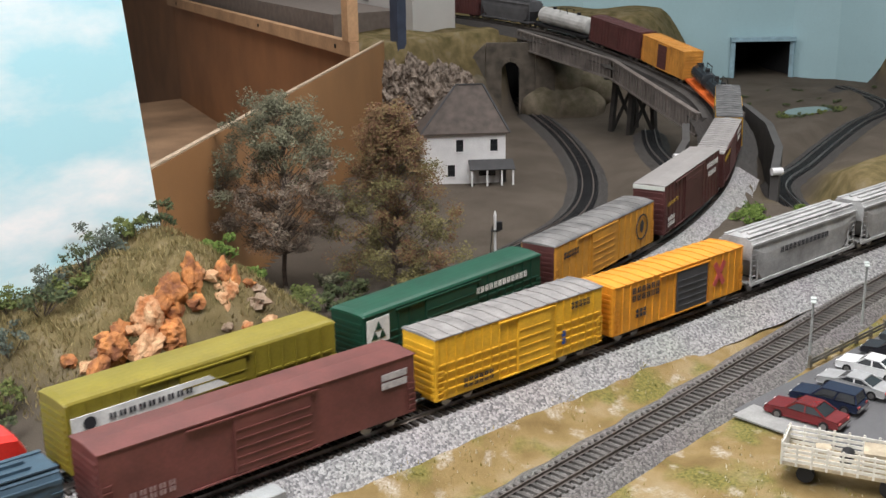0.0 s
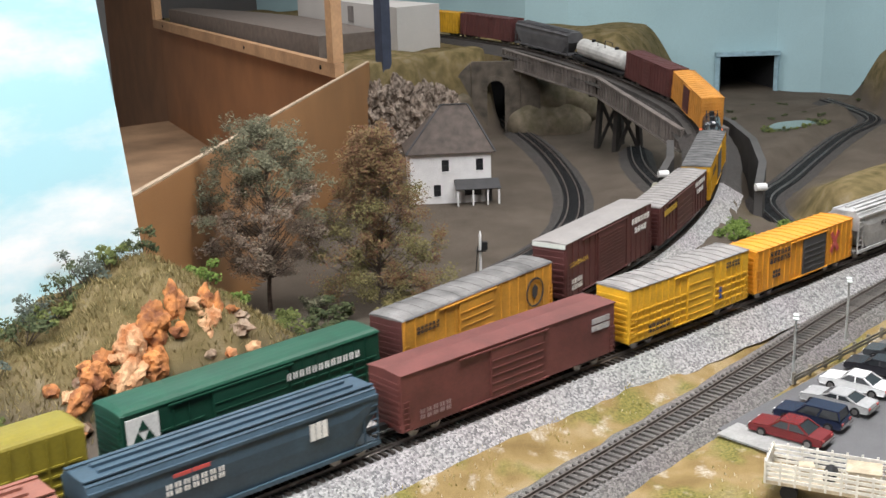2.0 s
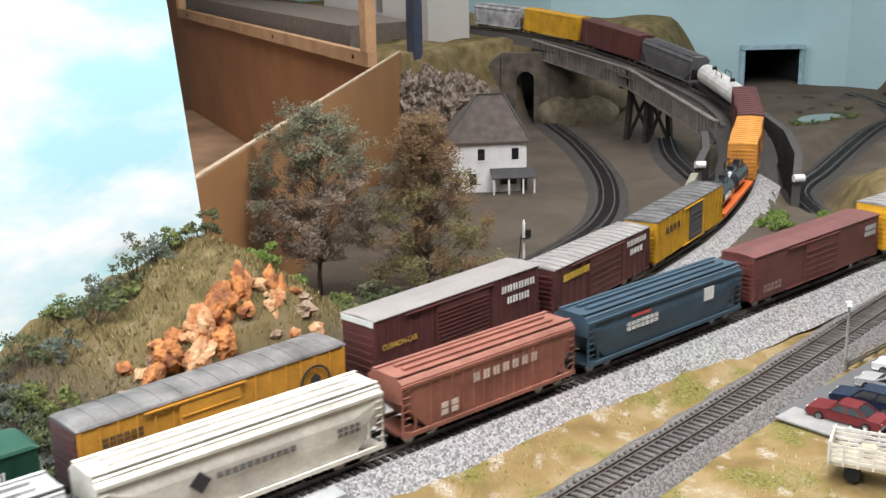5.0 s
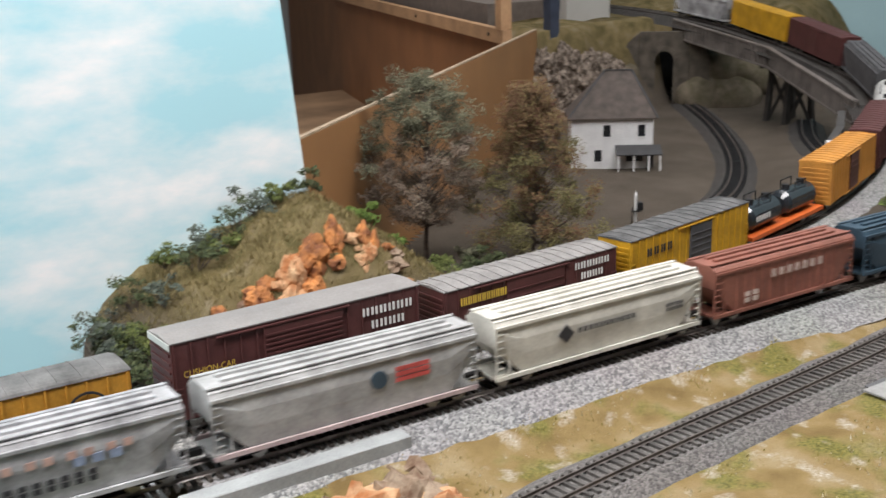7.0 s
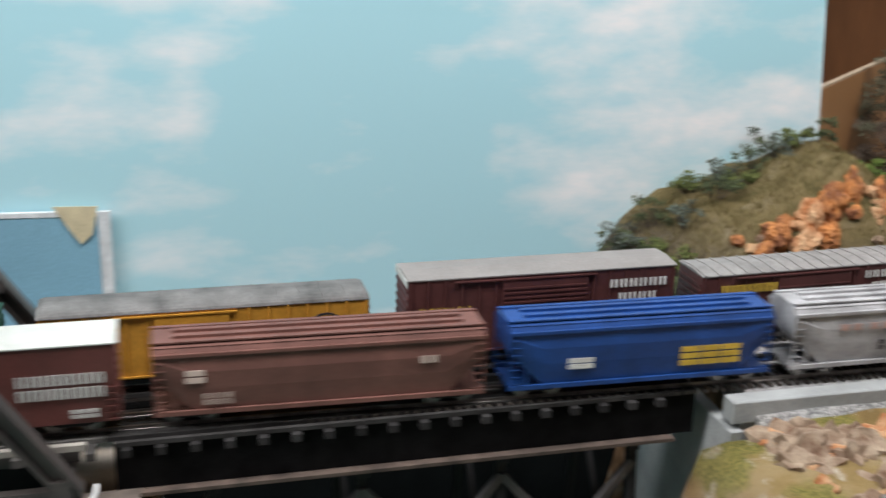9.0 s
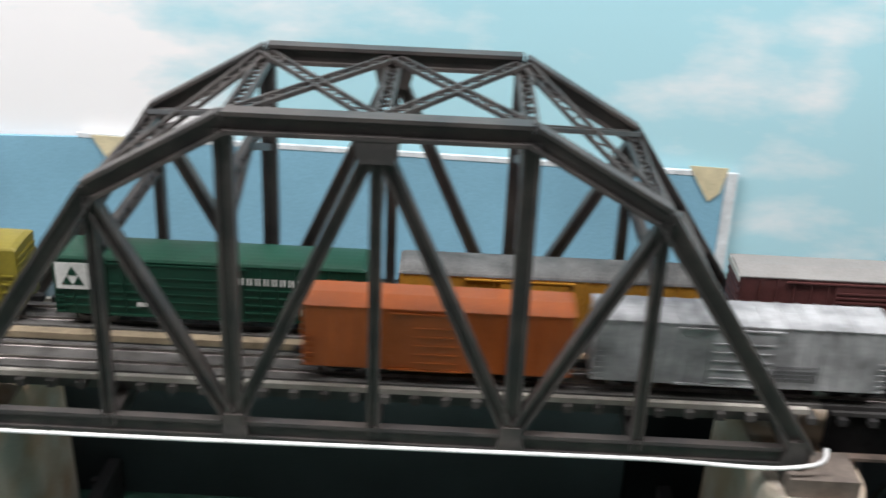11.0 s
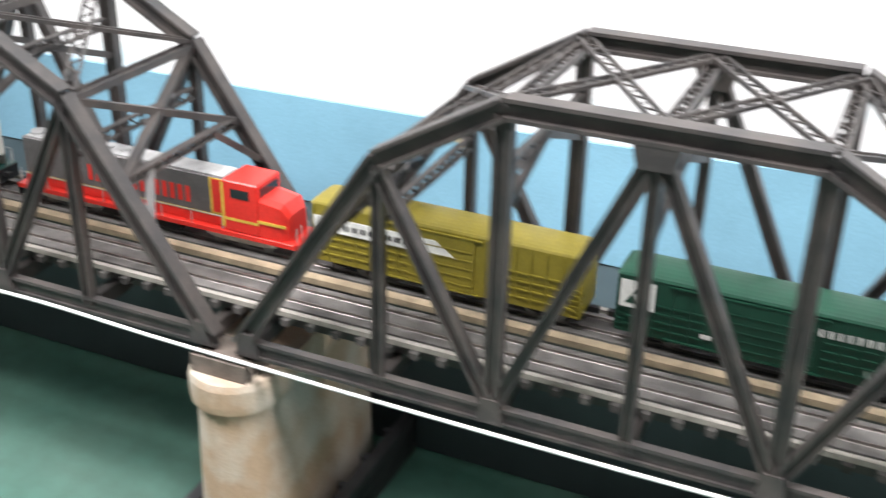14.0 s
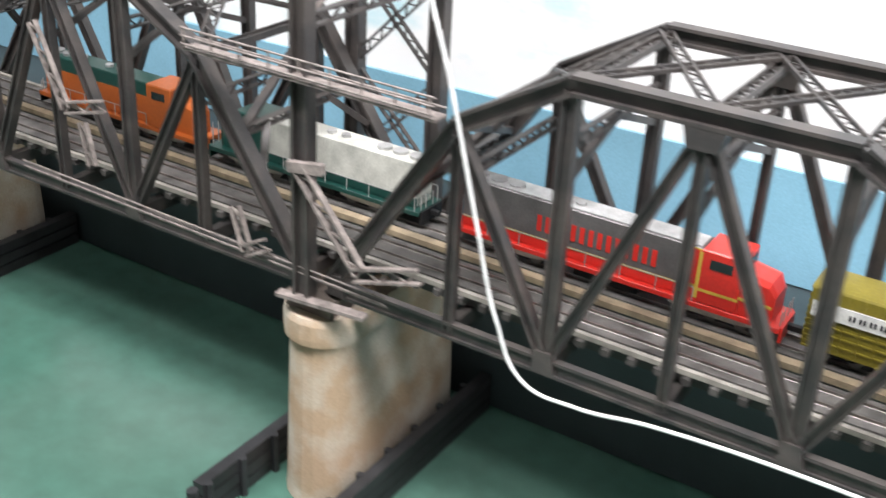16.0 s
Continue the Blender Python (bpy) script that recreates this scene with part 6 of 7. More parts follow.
loft(bm, [[portal_pt(u, -0.03, k) for u, k in ((0.024, 0.014), (0.03, 0.014), (0.03, 0.2), (0.024, 0.2))], [portal_pt(u, 0.1, k) for u, k in ((0.024, 0.014), (0.03, 0.014), (0.03, 0.2), (0.024, 0.2))]])
loft(bm, [[portal_pt(u, z, 0.2) for u, z in ((-0.03, -0.03), (0.03, -0.03), (0.03, 0.1), (-0.03, 0.1))], [portal_pt(u, z, 0.21) for u, z in ((-0.03, -0.03), (0.03, -0.03), (0.03, 0.1), (-0.03, 0.1))]])
part("bore", bm, SHADEBOX, po, "tunnel bore, near-black for the shade inside")
for s, u0 in ((-1, -0.05), (1, 0.05)):
    bm = bmesh.new()
    loft(bm, [[portal_pt(u0 + s * d, -0.04, k), portal_pt(u0 + s * d, top, k), portal_pt(u0 + s * d, top, k + 0.012), portal_pt(u0 + s * d, -0.04, k + 0.012)] for d, k, top in ((0.001, 0.0, 0.118), (0.022, -0.006, 0.10), (0.04, -0.012, 0.07))])
    part("wing_wall", bm, STONE, po)
# earth slope under the girder bridge
EARTHB = mat("earth_bank", (0.17, 0.138, 0.10), 0.95, vary=0.3, scale=50, fine=500, bump=0.9, color2=(0.085, 0.075, 0.042), spread=0.45)
for i, (u, k, z, r) in enumerate(((0.085, 0.03, -0.015, 0.06), (0.14, 0.035, -0.02, 0.06), (0.11, 0.06, 0.03, 0.062), (0.17, 0.075, 0.015, 0.06), (-0.085, 0.01, 0.03, 0.04), (-0.12, 0.02, 0.045, 0.045))):
    p = PC + PD * u + PNV * k
    bm = bmesh.new()
    blob(bm, (p.x, p.y, z), r, 300 + i, 0.1, 4, (1.2, 0.95, 0.9), 1.6)
    tagged(part("earth_bank", bm, EARTHB, smooth=True), "tan and olive earth slope beside the portal", "bank", kind="structure")
# rocks of the bluff
BLUFF = mat("bluff_rock", (0.36, 0.295, 0.24), 0.9, vary=0.35, scale=120, fine=700, bump=0.9, color2=(0.085, 0.062, 0.045), spread=0.35)
rr = random.Random(7)
for i in range(32):
    u, w = (i % 8) / 7, i // 8
    top = 0.092 - 0.04 * u
    x, y = 2.105 + 0.19 * u + rr.uniform(-0.008, 0.008), 1.128 - 0.02 * u + rr.uniform(-0.008, 0.008)
    z = -0.01 + top * w / 3.2 + rr.uniform(-0.006, 0.006)
    bm = bmesh.new()
    blob(bm, (x, y + 0.2 * z, z), rr.uniform(0.024, 0.031), i, 0.5, 4, (0.9, 0.7, 1.2), 2.8)
    tagged(part("bluff_rock", bm, BLUFF), "craggy grey-brown rock of the bluff face", "rock", "rocks of the bluff")

# ---------------------------------------------------------------- house
ho = thing("farm_house", "white two-storey farmhouse with a brown hip roof", "house")
HW = mat("house_white", (0.70, 0.70, 0.70), 0.6, vary=0.05, scale=60)
HR = mat("house_roof", (0.085, 0.066, 0.055), 0.75, vary=0.18, scale=80, fine=900, bump=0.3)
HD = mat("porch_roof", (0.05, 0.05, 0.052), 0.7)
HT = -0.03
ho.matrix_basis = pose(1.918, 0.692, HT, 0, 0, -37)
W2, WL, HH = 0.051, 0.072, 0.079
# local x along the front, front wall at y = 0, depth to +y
WINS = [(-0.024, 0.05, 0.011, 0.018), (0.028, 0.05, 0.011, 0.018), (-0.037, 0.012, 0.011, 0.018), (0.010, 0.012, 0.026, 0.016)]


def wall_with_openings(x0, x1, z0, z1, wins, y0, y1):
    """A wall slab with real openings, as a grid of blocks."""
    xs = sorted({x0, x1, *[w[0] for w in wins], *[w[0] + w[2] for w in wins]})
    zs = sorted({z0, z1, *[w[1] for w in wins], *[w[1] + w[3] for w in wins]})
    bm = bmesh.new()
    for xa, xb in zip(xs, xs[1:]):
        for za, zb in zip(zs, zs[1:]):
            cx, cz = (xa + xb) / 2, (za + zb) / 2
            if not any(w[0] < cx < w[0] + w[2] and w[1] < cz < w[1] + w[3] for w in wins):
                box(bm, xa, xb, y0, y1, za, zb)
    bmesh.ops.remove_doubles(bm, verts=bm.verts, dist=1e-6)
    seen = {}
    for f in list(bm.faces):
        key = tuple(round(v, 6) for v in f.calc_center_median())
        seen.setdefault(key, []).append(f)
    bmesh.ops.delete(bm, geom=[f for fs in seen.values() if len(fs) > 1 for f in fs], context="FACES_ONLY")
    return bm


part("wall", wall_with_openings(-WL, W2, 0, HH, WINS, 0, 0.003), HW, ho)
part("wall", boxes((-WL, -WL + 0.003, 0.0031, 0.084, 0, HH)), HW, ho)
part("wall", boxes((W2 - 0.003, W2, 0.0031, 0.084, 0, HH)), HW, ho)
part("wall", boxes((-WL + 0.0031, W2 - 0.0031, 0.081, 0.084, 0, HH)), HW, ho)
for x, z, w, h in WINS:
    win = part("window", boxes((x, x + w, 0.0018, 0.0024, z, z + h)), GLASS, ho, "dark window")
    part("sill", boxes((x - 0.001, x + w + 0.001, -0.0012, -0.0001, z - 0.0014, z)), HW, win)
    part("glazing_bar", boxes((x, x + w, 0.001, 0.0016, z + h / 2 - 0.0004, z + h / 2 + 0.0004)), BLACK, win)
bm = bmesh.new()
o = 0.006
base = [(-WL - o, -o), (W2 + o, -o), (W2 + o, 0.084 + o), (-WL - o, 0.084 + o)]
v = [bm.verts.new((x, y, HH)) for x, y in base] + [bm.verts.new((x, y, HH + 0.066)) for x, y in ((-0.02, 0.042), (0.022, 0.042))]
v2 = [bm.verts.new((x, y, HH - 0.002)) for x, y in base]
for f in ((v[0], v[1], v[5], v[4]), (v[1], v[2], v[5]), (v[2], v[3], v[4], v[5]), (v[3], v[0], v[4]), (v2[0], v2[1], v2[2], v2[3]), (v2[0], v2[1], v[1], v[0]), (v2[1], v2[2], v[2], v[1]), (v2[2], v2[3], v[3], v[2]), (v2[3], v2[0], v[0], v[3])):
    bm.faces.new(f)
part("roof", bm, HR, ho)
for p, q in (((W2 + o, -o, HH), (0.022, 0.042, HH + 0.066)), ((-WL - o, -o, HH), (-0.02, 0.042, HH + 0.066)), ((-0.02, 0.042, HH + 0.067), (0.022, 0.042, HH + 0.067)), ((W2 + o, 0.09, HH), (0.022, 0.042, HH + 0.066))):
    bm = bmesh.new()
    beam(bm, p, q, 0.003, 0.0015)
    part("ridge_cap", bm, HD, ho)
bm = bmesh.new()
loft(bm, [[(x, -0.028, 0.026), (x, -0.0005, 0.036), (x, -0.0005, 0.0375), (x, -0.0285, 0.0275)] for x in (-0.006, 0.062)])
part("porch_roof", bm, HD, ho, "dark porch roof")
for x in (-0.003, 0.02, 0.042, 0.059):
    part("porch_post", boxes((x - 0.0013, x + 0.0013, -0.0265, -0.0239, 0, 0.0262)), HW, ho)
part("door", boxes((0.042, 0.052, -0.0006, -0.0001, 0.001, 0.023)), HD, ho, "dark front door")

# ---------------------------------------------------------------- trees and bushes
def leaf_mat(name, *colors):
    m = bpy.data.materials.new(name)
    m.use_nodes = True
    n, l = m.node_tree.nodes, m.node_tree.links
    b = n["Principled BSDF"]
    b.inputs["Roughness"].default_value, b.inputs["Specular IOR Level"].default_value = 0.8, 0.2
    g, r = n.new("ShaderNodeNewGeometry"), n.new("ShaderNodeValToRGB")
    while len(r.color_ramp.elements) < len(colors):
        r.color_ramp.elements.new(0.5)
    for i, (e, c) in enumerate(zip(r.color_ramp.elements, colors)):
        e.position, e.color = i / (len(colors) - 1), (*c, 1)
    l.new(g.outputs["Random Per Island"], r.inputs["Fac"])
    l.new(r.outputs["Color"], b.inputs["Base Color"])
    return m


BARK = mat("bark", (0.10, 0.075, 0.06), 0.9, vary=0.25, scale=200, fine=900, bump=0.5)


def leaves(verts, faces, c, r, count, size, rnd, squash=0.7):
    """Small leaf blades scattered in a clump."""
    for _ in range(count):
        d = Vector((rnd.gauss(0, 1), rnd.gauss(0, 1), rnd.gauss(0, 1)))
        d.normalize()
        p = Vector(c) + Vector((d.x, d.y, d.z * squash)) * r * rnd.random() ** 0.45
        a = Vector((rnd.gauss(0, 1), rnd.gauss(0, 1), rnd.gauss(0, 1))).normalized()
        b = a.orthogonal().normalized()
        s = size * rnd.uniform(0.6, 1.4)
        k = len(verts)
        verts += [p - a * s, p + b * s * 0.5, p + a * s, p - b * s * 0.5]
        faces.append((k, k + 1, k + 2, k + 3))


def soft_mesh(name, verts, faces, material, parent):
    me = bpy.data.meshes.new(name)
    me.from_pydata(verts, [], faces)
    me.materials.append(material)
    ob = new(name, me)
    ob.parent = parent
    return ob


def tree(label, base, height, width, seed, mats, clumps, per, size, outline):
    """A tapered trunk that forks into rising limbs, and crown parts of many small leaves.
    outline: (height share, width share) down the crown."""
    rnd = random.Random(seed)
    t = thing("tree", label, "tree", at=base)
    bm = bmesh.new()
    spine = [Vector((rnd.uniform(-1, 1) * 0.006 * k, rnd.uniform(-1, 1) * 0.006 * k, k / 8 * 0.95)) * height for k in range(9)]
    r0 = height * 0.014
    for k in range(8):
        cyl(bm, spine[k], spine[k + 1], r0 * (1 - k / 8.8), 7, r0 * (1 - (k + 1) / 8.8))
    part("trunk", bm, BARK, t)
    hs, ws = zip(*outline)
    sets = [([], []) for _ in mats]
    for i in range(clumps):
        k = hs[0] + (hs[-1] - hs[0]) * ((i + rnd.random()) / clumps)
        reach = width / 2 * float(np.interp(k, hs, ws)) * rnd.random() ** 0.55
        a = i * 2.399 + rnd.uniform(-0.6, 0.6)
        root = max(hs[0] * 0.8 if hs[0] > 0.1 else 0.06, k - 0.06 - 0.75 * reach / height)
        f = root / 0.95 * 8
        j = min(7, int(f))
        p = spine[j].lerp(spine[j + 1], f - j)
        q = spine[8] * k + Vector((math.cos(a) * reach, math.sin(a) * reach, 0))
        q.z = k * height
        bm = bmesh.new()
        mid = p.lerp(q, 0.55) + Vector((rnd.uniform(-1, 1), rnd.uniform(-1, 1), rnd.uniform(-1, 0.3))) * reach * 0.12
        cyl(bm, p, mid, r0 * 0.24, 5, r0 * 0.15)
        cyl(bm, mid, q, r0 * 0.15, 5, r0 * 0.05)
        tips = [q]
        for _ in range(3):
            e = q + Vector((rnd.gauss(0, 1), rnd.gauss(0, 1), rnd.gauss(0.25, 0.8))) * width * 0.05
            cyl(bm, mid.lerp(q, 0.6), e, r0 * 0.09, 4, r0 * 0.04)
            tips.append(e)
        part("limb", bm, BARK, t)
        m = min(len(mats) - 1, max(0, int(((k - hs[0]) / (hs[-1] - hs[0]) + rnd.uniform(-0.2, 0.2)) * len(mats))))
        for e in tips:
            leaves(*sets[m], e, width * rnd.uniform(0.04, 0.095), per, size, rnd, 0.75)
    for (vv, ff), m in zip(sets, mats):
        if ff:
            soft_mesh("crown", vv, ff, m, t)
    return t


LGREY = leaf_mat("grey_green_leaves", (0.055, 0.055, 0.034), (0.12, 0.12, 0.075), (0.20, 0.195, 0.13))
LBROWN = leaf_mat("brown_grey_leaves", (0.085, 0.06, 0.042), (0.175, 0.13, 0.10), (0.24, 0.205, 0.155))
LOLIVE = leaf_mat("olive_leaves", (0.05, 0.045, 0.018), (0.12, 0.105, 0.04), (0.19, 0.165, 0.075))
LRED = leaf_mat("rusty_leaves", (0.09, 0.035, 0.025), (0.15, 0.09, 0.045), (0.17, 0.14, 0.06))
LDARK = leaf_mat("dark_green_leaves", (0.022, 0.032, 0.014), (0.055, 0.07, 0.03), (0.10, 0.115, 0.055))
LBUSH = leaf_mat("mid_green_leaves", (0.04, 0.055, 0.015), (0.09, 0.11, 0.03), (0.16, 0.18, 0.06))
LSAGE = leaf_mat("grey_sage_leaves", (0.035, 0.045, 0.035), (0.075, 0.09, 0.07), (0.13, 0.15, 0.12))
LVIVID = leaf_mat("vivid_green_turf", (0.04, 0.07, 0.012), (0.09, 0.14, 0.025), (0.14, 0.19, 0.05))
LSTRAW = leaf_mat("dry_grass", (0.11, 0.09, 0.035), (0.22, 0.175, 0.075), (0.34, 0.275, 0.14))

tree("tall tree with grey-green top and brown lower leaves", (1.381, 0.405, -0.010), 0.192, 0.132, 3, (LBROWN, LBROWN, LGREY, LGREY), 115, 85, 0.0013,
     ((0.24, 0.45), (0.32, 0.95), (0.55, 1.0), (0.72, 0.95), (0.88, 0.7), (1.0, 0.3)))
tree("tall conical tree with olive and rusty leaves", (1.483, 0.351, -0.008), 0.178, 0.155, 8, (LOLIVE, LRED, LOLIVE, LRED, LRED), 125, 92, 0.0013,
     ((0.03, 0.7), (0.18, 1.0), (0.42, 0.85), (0.62, 0.55), (0.82, 0.42), (1.0, 0.2)))


def bush(label, c, r, seed, m, n=9, per=60, size=0.002, tall=1.0, twigs=True):
    rnd = random.Random(seed)
    b = thing("bush", label, "bush", at=c)
    bm = bmesh.new()
    vv, ff = [], []
    for i in range(n):
        q = Vector((rnd.uniform(-1, 1), rnd.uniform(-1, 1), 0)) * r + Vector((0, 0, r * tall * rnd.uniform(0.25, 1.25)))
        cyl(bm, (q.x * 0.15, q.y * 0.15, -0.004), q, r * 0.035, 4, r * 0.012)
        leaves(vv, ff, q, r * rnd.uniform(0.3, 0.48), per, size, rnd)
    part("stalk", bm, BARK, b)
    soft_mesh("foliage", vv, ff, m, b)
    return b


rb = random.Random(21)
row = [(0.985, 0.262, 0.040), (1.0, 0.285, 0.045), (1.012, 0.245, 0.05), (1.03, 0.29, 0.06), (1.045, 0.262, 0.065), (1.06, 0.295, 0.075), (1.075, 0.27, 0.082), (1.09, 0.295, 0.088), (1.105, 0.282, 0.094), (1.125, 0.297, 0.1), (1.145, 0.3, 0.102), (1.165, 0.305, 0.104), (0.975, 0.235, 0.03), (0.998, 0.225, 0.036), (1.02, 0.22, 0.045), (1.19, 0.3, 0.105)]
for i, (x, y, z) in enumerate(row):
    bush("dark green bush with loose twigs before the painted sky", (x, y, ground_height(x, y)), rb.uniform(0.011, 0.017), 40 + i, (LDARK, LSAGE, LBUSH)[i % 3], 16, 34, 0.0016, rb.uniform(0.9, 1.6))
for i in range(9):
    x, y = rb.uniform(0.975, 1.01), 0.17 + 0.014 * i
    bush("dark sage bush at the river end of the hill", (x, y, ground_height(x, y) - 0.002), rb.uniform(0.012, 0.018), 260 + i, (LDARK, LSAGE)[i % 2], 18, 36, 0.0016, rb.uniform(1.0, 1.6))
for i, (x, y, r, m) in enumerate(((1.245, 0.30, 0.018, LVIVID), (1.265, 0.285, 0.014, LVIVID), (1.33, 0.30, 0.02, LBUSH), (1.36, 0.285, 0.018, LDARK), (1.44, 0.265, 0.02, LOLIVE), (1.47, 0.30, 0.024, LOLIVE), (1.40, 0.33, 0.018, LDARK), (1.53, 0.28, 0.018, LOLIVE), (1.42, 0.38, 0.014, LGREY))):
    bush("low olive-green bush on the slope", (x, y, ground_height(x, y)), r, 80 + i, m, 10, 70, 0.002, 0.8)
for i in range(9):
    x, y = 1.85 + 0.028 * i + rb.uniform(-0.01, 0.01), 0.165 + 0.016 * (i % 4) + rb.uniform(-0.008, 0.008)
    bush("bright green turf clump between the tracks", (x, y, ground_height(x, y) - 0.002), rb.uniform(0.014, 0.02), 110 + i, LVIVID, 10, 80, 0.0022, 0.35)
for i in range(16):
    a = i / 16 * math.tau
    x, y = 2.80 + 0.075 * math.cos(a) + rb.uniform(-0.006, 0.006), 0.643 + 0.05 * math.sin(a) + rb.uniform(-0.006, 0.006)
    bush("small green tuft round the pond", (x, y, ground_height(x, y) - 0.001), rb.uniform(0.006, 0.011), 140 + i, (LBUSH, LDARK)[i % 3 == 0], 6, 30, 0.002, 0.5)
for i in range(22):
    x, y = rb.uniform(2.72, 3.18), rb.uniform(0.66, 0.98)
    bush("small dark shrub on the sandy ground", (x, y, ground_height(x, y) - 0.001), rb.uniform(0.004, 0.009), 170 + i, LDARK, 5, 24, 0.002, 0.7)

# pond
bm = bmesh.new()
loft(bm, [[(2.80 + 0.062 * math.cos(a) * (1 + 0.1 * math.sin(3 * a)), 0.643 + 0.040 * math.sin(a), z) for a in [i * math.tau / 28 for i in range(28)]] for z in (-0.04, ground_height(2.8, 0.643) + 0.004)])
tagged(part("pond", bm, mat("pond_water", (0.16, 0.22, 0.20), 0.12, vary=0.1, scale=12, bump=0.03)), "small grey-green pond with tufts round it", "water", kind="structure")

# dry grass over the hill, the bank and the bluff
rg = random.Random(33)
vv, ff = [], []
for i in range(15000):
    x, y = rg.uniform(0.99, 1.37), rg.uniform(0.15, 0.32)
    z = ground_height(x, y)
    if z < 0.02 or (1.08 < x < 1.25 and y < 0.2 and rg.random() < 0.5):
        continue
    h, a = rg.uniform(0.002, 0.006), rg.uniform(0, math.tau)
    d = Vector((math.cos(a), math.sin(a), 0)) * 0.0006
    k = len(vv)
    tip = Vector((x, y, z)) + Vector((rg.uniform(-1, 1) * 0.003, rg.uniform(-1, 1) * 0.003, h))
    vv += [Vector((x, y, z - 0.001)) - d, Vector((x, y, z - 0.001)) + d, tip]
    ff.append((k, k + 1, k + 2))
me = bpy.data.meshes.new("hill_grass")
me.from_pydata(vv, [], ff)
me.materials.append(LSTRAW)
tagged(new("hill_grass", me), "dry straw-coloured grass on the rocky hill", "grass", kind="stuff")
vv, ff = [], []
for i in range(16000):
    x, y = rg.uniform(1.0, 2.3), rg.uniform(-0.30, 0.01)
    d1, _ = track_gap(LOW_XY[3], x, y)
    if d1 < 0.033 or (x > 1.385 and y < -0.085) or noise.noise(Vector((x * 22, y * 22, 0))) < 0.02:
        continue
    z = ground_height(x, y)
    if z < -0.02:
        continue
    k = len(vv)
    a, h = rg.uniform(0, math.tau), rg.uniform(0.001, 0.0032)
    d = Vector((math.cos(a), math.sin(a), 0)) * 0.0008
    tip = Vector((x, y, z)) + Vector((rg.uniform(-1, 1) * 0.0015, rg.uniform(-1, 1) * 0.0015, h))
    vv += [Vector((x, y, z - 0.001)) - d, Vector((x, y, z - 0.001)) + d, tip]
    ff.append((k, k + 1, k + 2))
me = bpy.data.meshes.new("verge_grass")
me.from_pydata(vv, [], ff)
me.materials.append(leaf_mat("verge_grass", (0.16, 0.15, 0.03), (0.34, 0.27, 0.09), (0.55, 0.5, 0.4)))
tagged(new("verge_grass", me), "short straw and green grass along the tracks", "grass", kind="stuff")

# rocks of the hill and of the river bank
def rock_mat(name, a, b, c):
    m = mat(name, a, 0.85, vary=0.2, scale=90, fine=700, bump=0.6, color2=b, spread=0.4)
    return m


ORROCK = rock_mat("orange_rock", (0.56, 0.225, 0.065), (0.16, 0.055, 0.02), None)
CRROCK = rock_mat("cream_rock", (0.56, 0.36, 0.20), (0.34, 0.125, 0.04), None)
TANROCK = rock_mat("tan_rock", (0.36, 0.28, 0.20), (0.15, 0.085, 0.05), None)
rk = random.Random(5)
# outcrops: leaning slabs with ragged faces, each long axis up the slope; (x, y, z, half width, half length, lean)
OUTCROP = [(1.170, 0.212, 0.091, 0.0085, 0.017, 12), (1.149, 0.207, 0.081, 0.0125, 0.017, 20), (1.127, 0.203, 0.070, 0.0125, 0.0165, 28), (1.094, 0.192, 0.058, 0.0115, 0.013, 40), (1.198, 0.214, 0.086, 0.0065, 0.013, 18), (1.193, 0.209, 0.070, 0.013, 0.018, 48), (1.206, 0.212, 0.080, 0.006, 0.012, 25), (1.141, 0.193, 0.056, 0.0115, 0.013, 15), (1.117, 0.188, 0.053, 0.010, 0.019, 55), (1.076, 0.182, 0.050, 0.007, 0.014, 60), (1.216, 0.198, 0.040, 0.006, 0.008, 30), (1.167, 0.203, 0.070, 0.005, 0.014, 40)]
for i, (x, y, z, rw, rl, lean) in enumerate(OUTCROP):
    bm = bmesh.new()
    blob(bm, (0, 0, 0), 1.0, i * 9 + 4, 0.22, 4, (rw, rw * 0.9, rl), 1.5)
    m = Matrix.Translation((x, y + 0.003, z)) @ Matrix.Rotation(math.radians(lean), 4, "Y") @ Matrix.Rotation(math.radians(-20), 4, "X")
    for v in bm.verts:
        d = v.co.normalized()
        chip = noise.noise(Vector((d.x * 3.2, d.y * 3.2, d.z * 5)) + Vector((i * 5.1, 0, 0)))
        fine = noise.noise(d * 11 + Vector((0, i * 3.3, 0)))
        v.co = m @ (v.co * (1 + 0.14 * chip + 0.07 * fine))
    tagged(part("rock", bm, (ORROCK, ORROCK, CRROCK, ORROCK, ORROCK, CRROCK)[i % 6]), "craggy orange and cream rock set in the grassy hill", "rock", "rocks of the hill")
for i in range(44):
    x, y = rk.uniform(1.06, 1.23), rk.uniform(0.168, 0.214)
    bm = bmesh.new()
    blob(bm, (x, y, ground_height(x, y)), rk.uniform(0.003, 0.0085), 60 + i, 0.5, 2, (1, 1, 0.8), 2)
    tagged(part("rock", bm, (ORROCK, TANROCK, CRROCK)[i % 3]), "small broken rock at the foot of the hill", "rock", "rocks of the hill")
for i in range(40):
    x, y = rk.uniform(0.962, 1.10), rk.uniform(-0.10, -0.004)
    z = min(ground_height(x, y), -0.005)
    bm = bmesh.new()
    blob(bm, (x, y, z - 0.004), rk.uniform(0.010, 0.024), 90 + i, 0.42, 3, (1, 1, 0.8), 2.2)
    tagged(part("rock", bm, (CRROCK, TANROCK, TANROCK, TANROCK, TANROCK)[i % 5]), "tan and orange rock on the river bank", "rock", "rocks of the river bank")

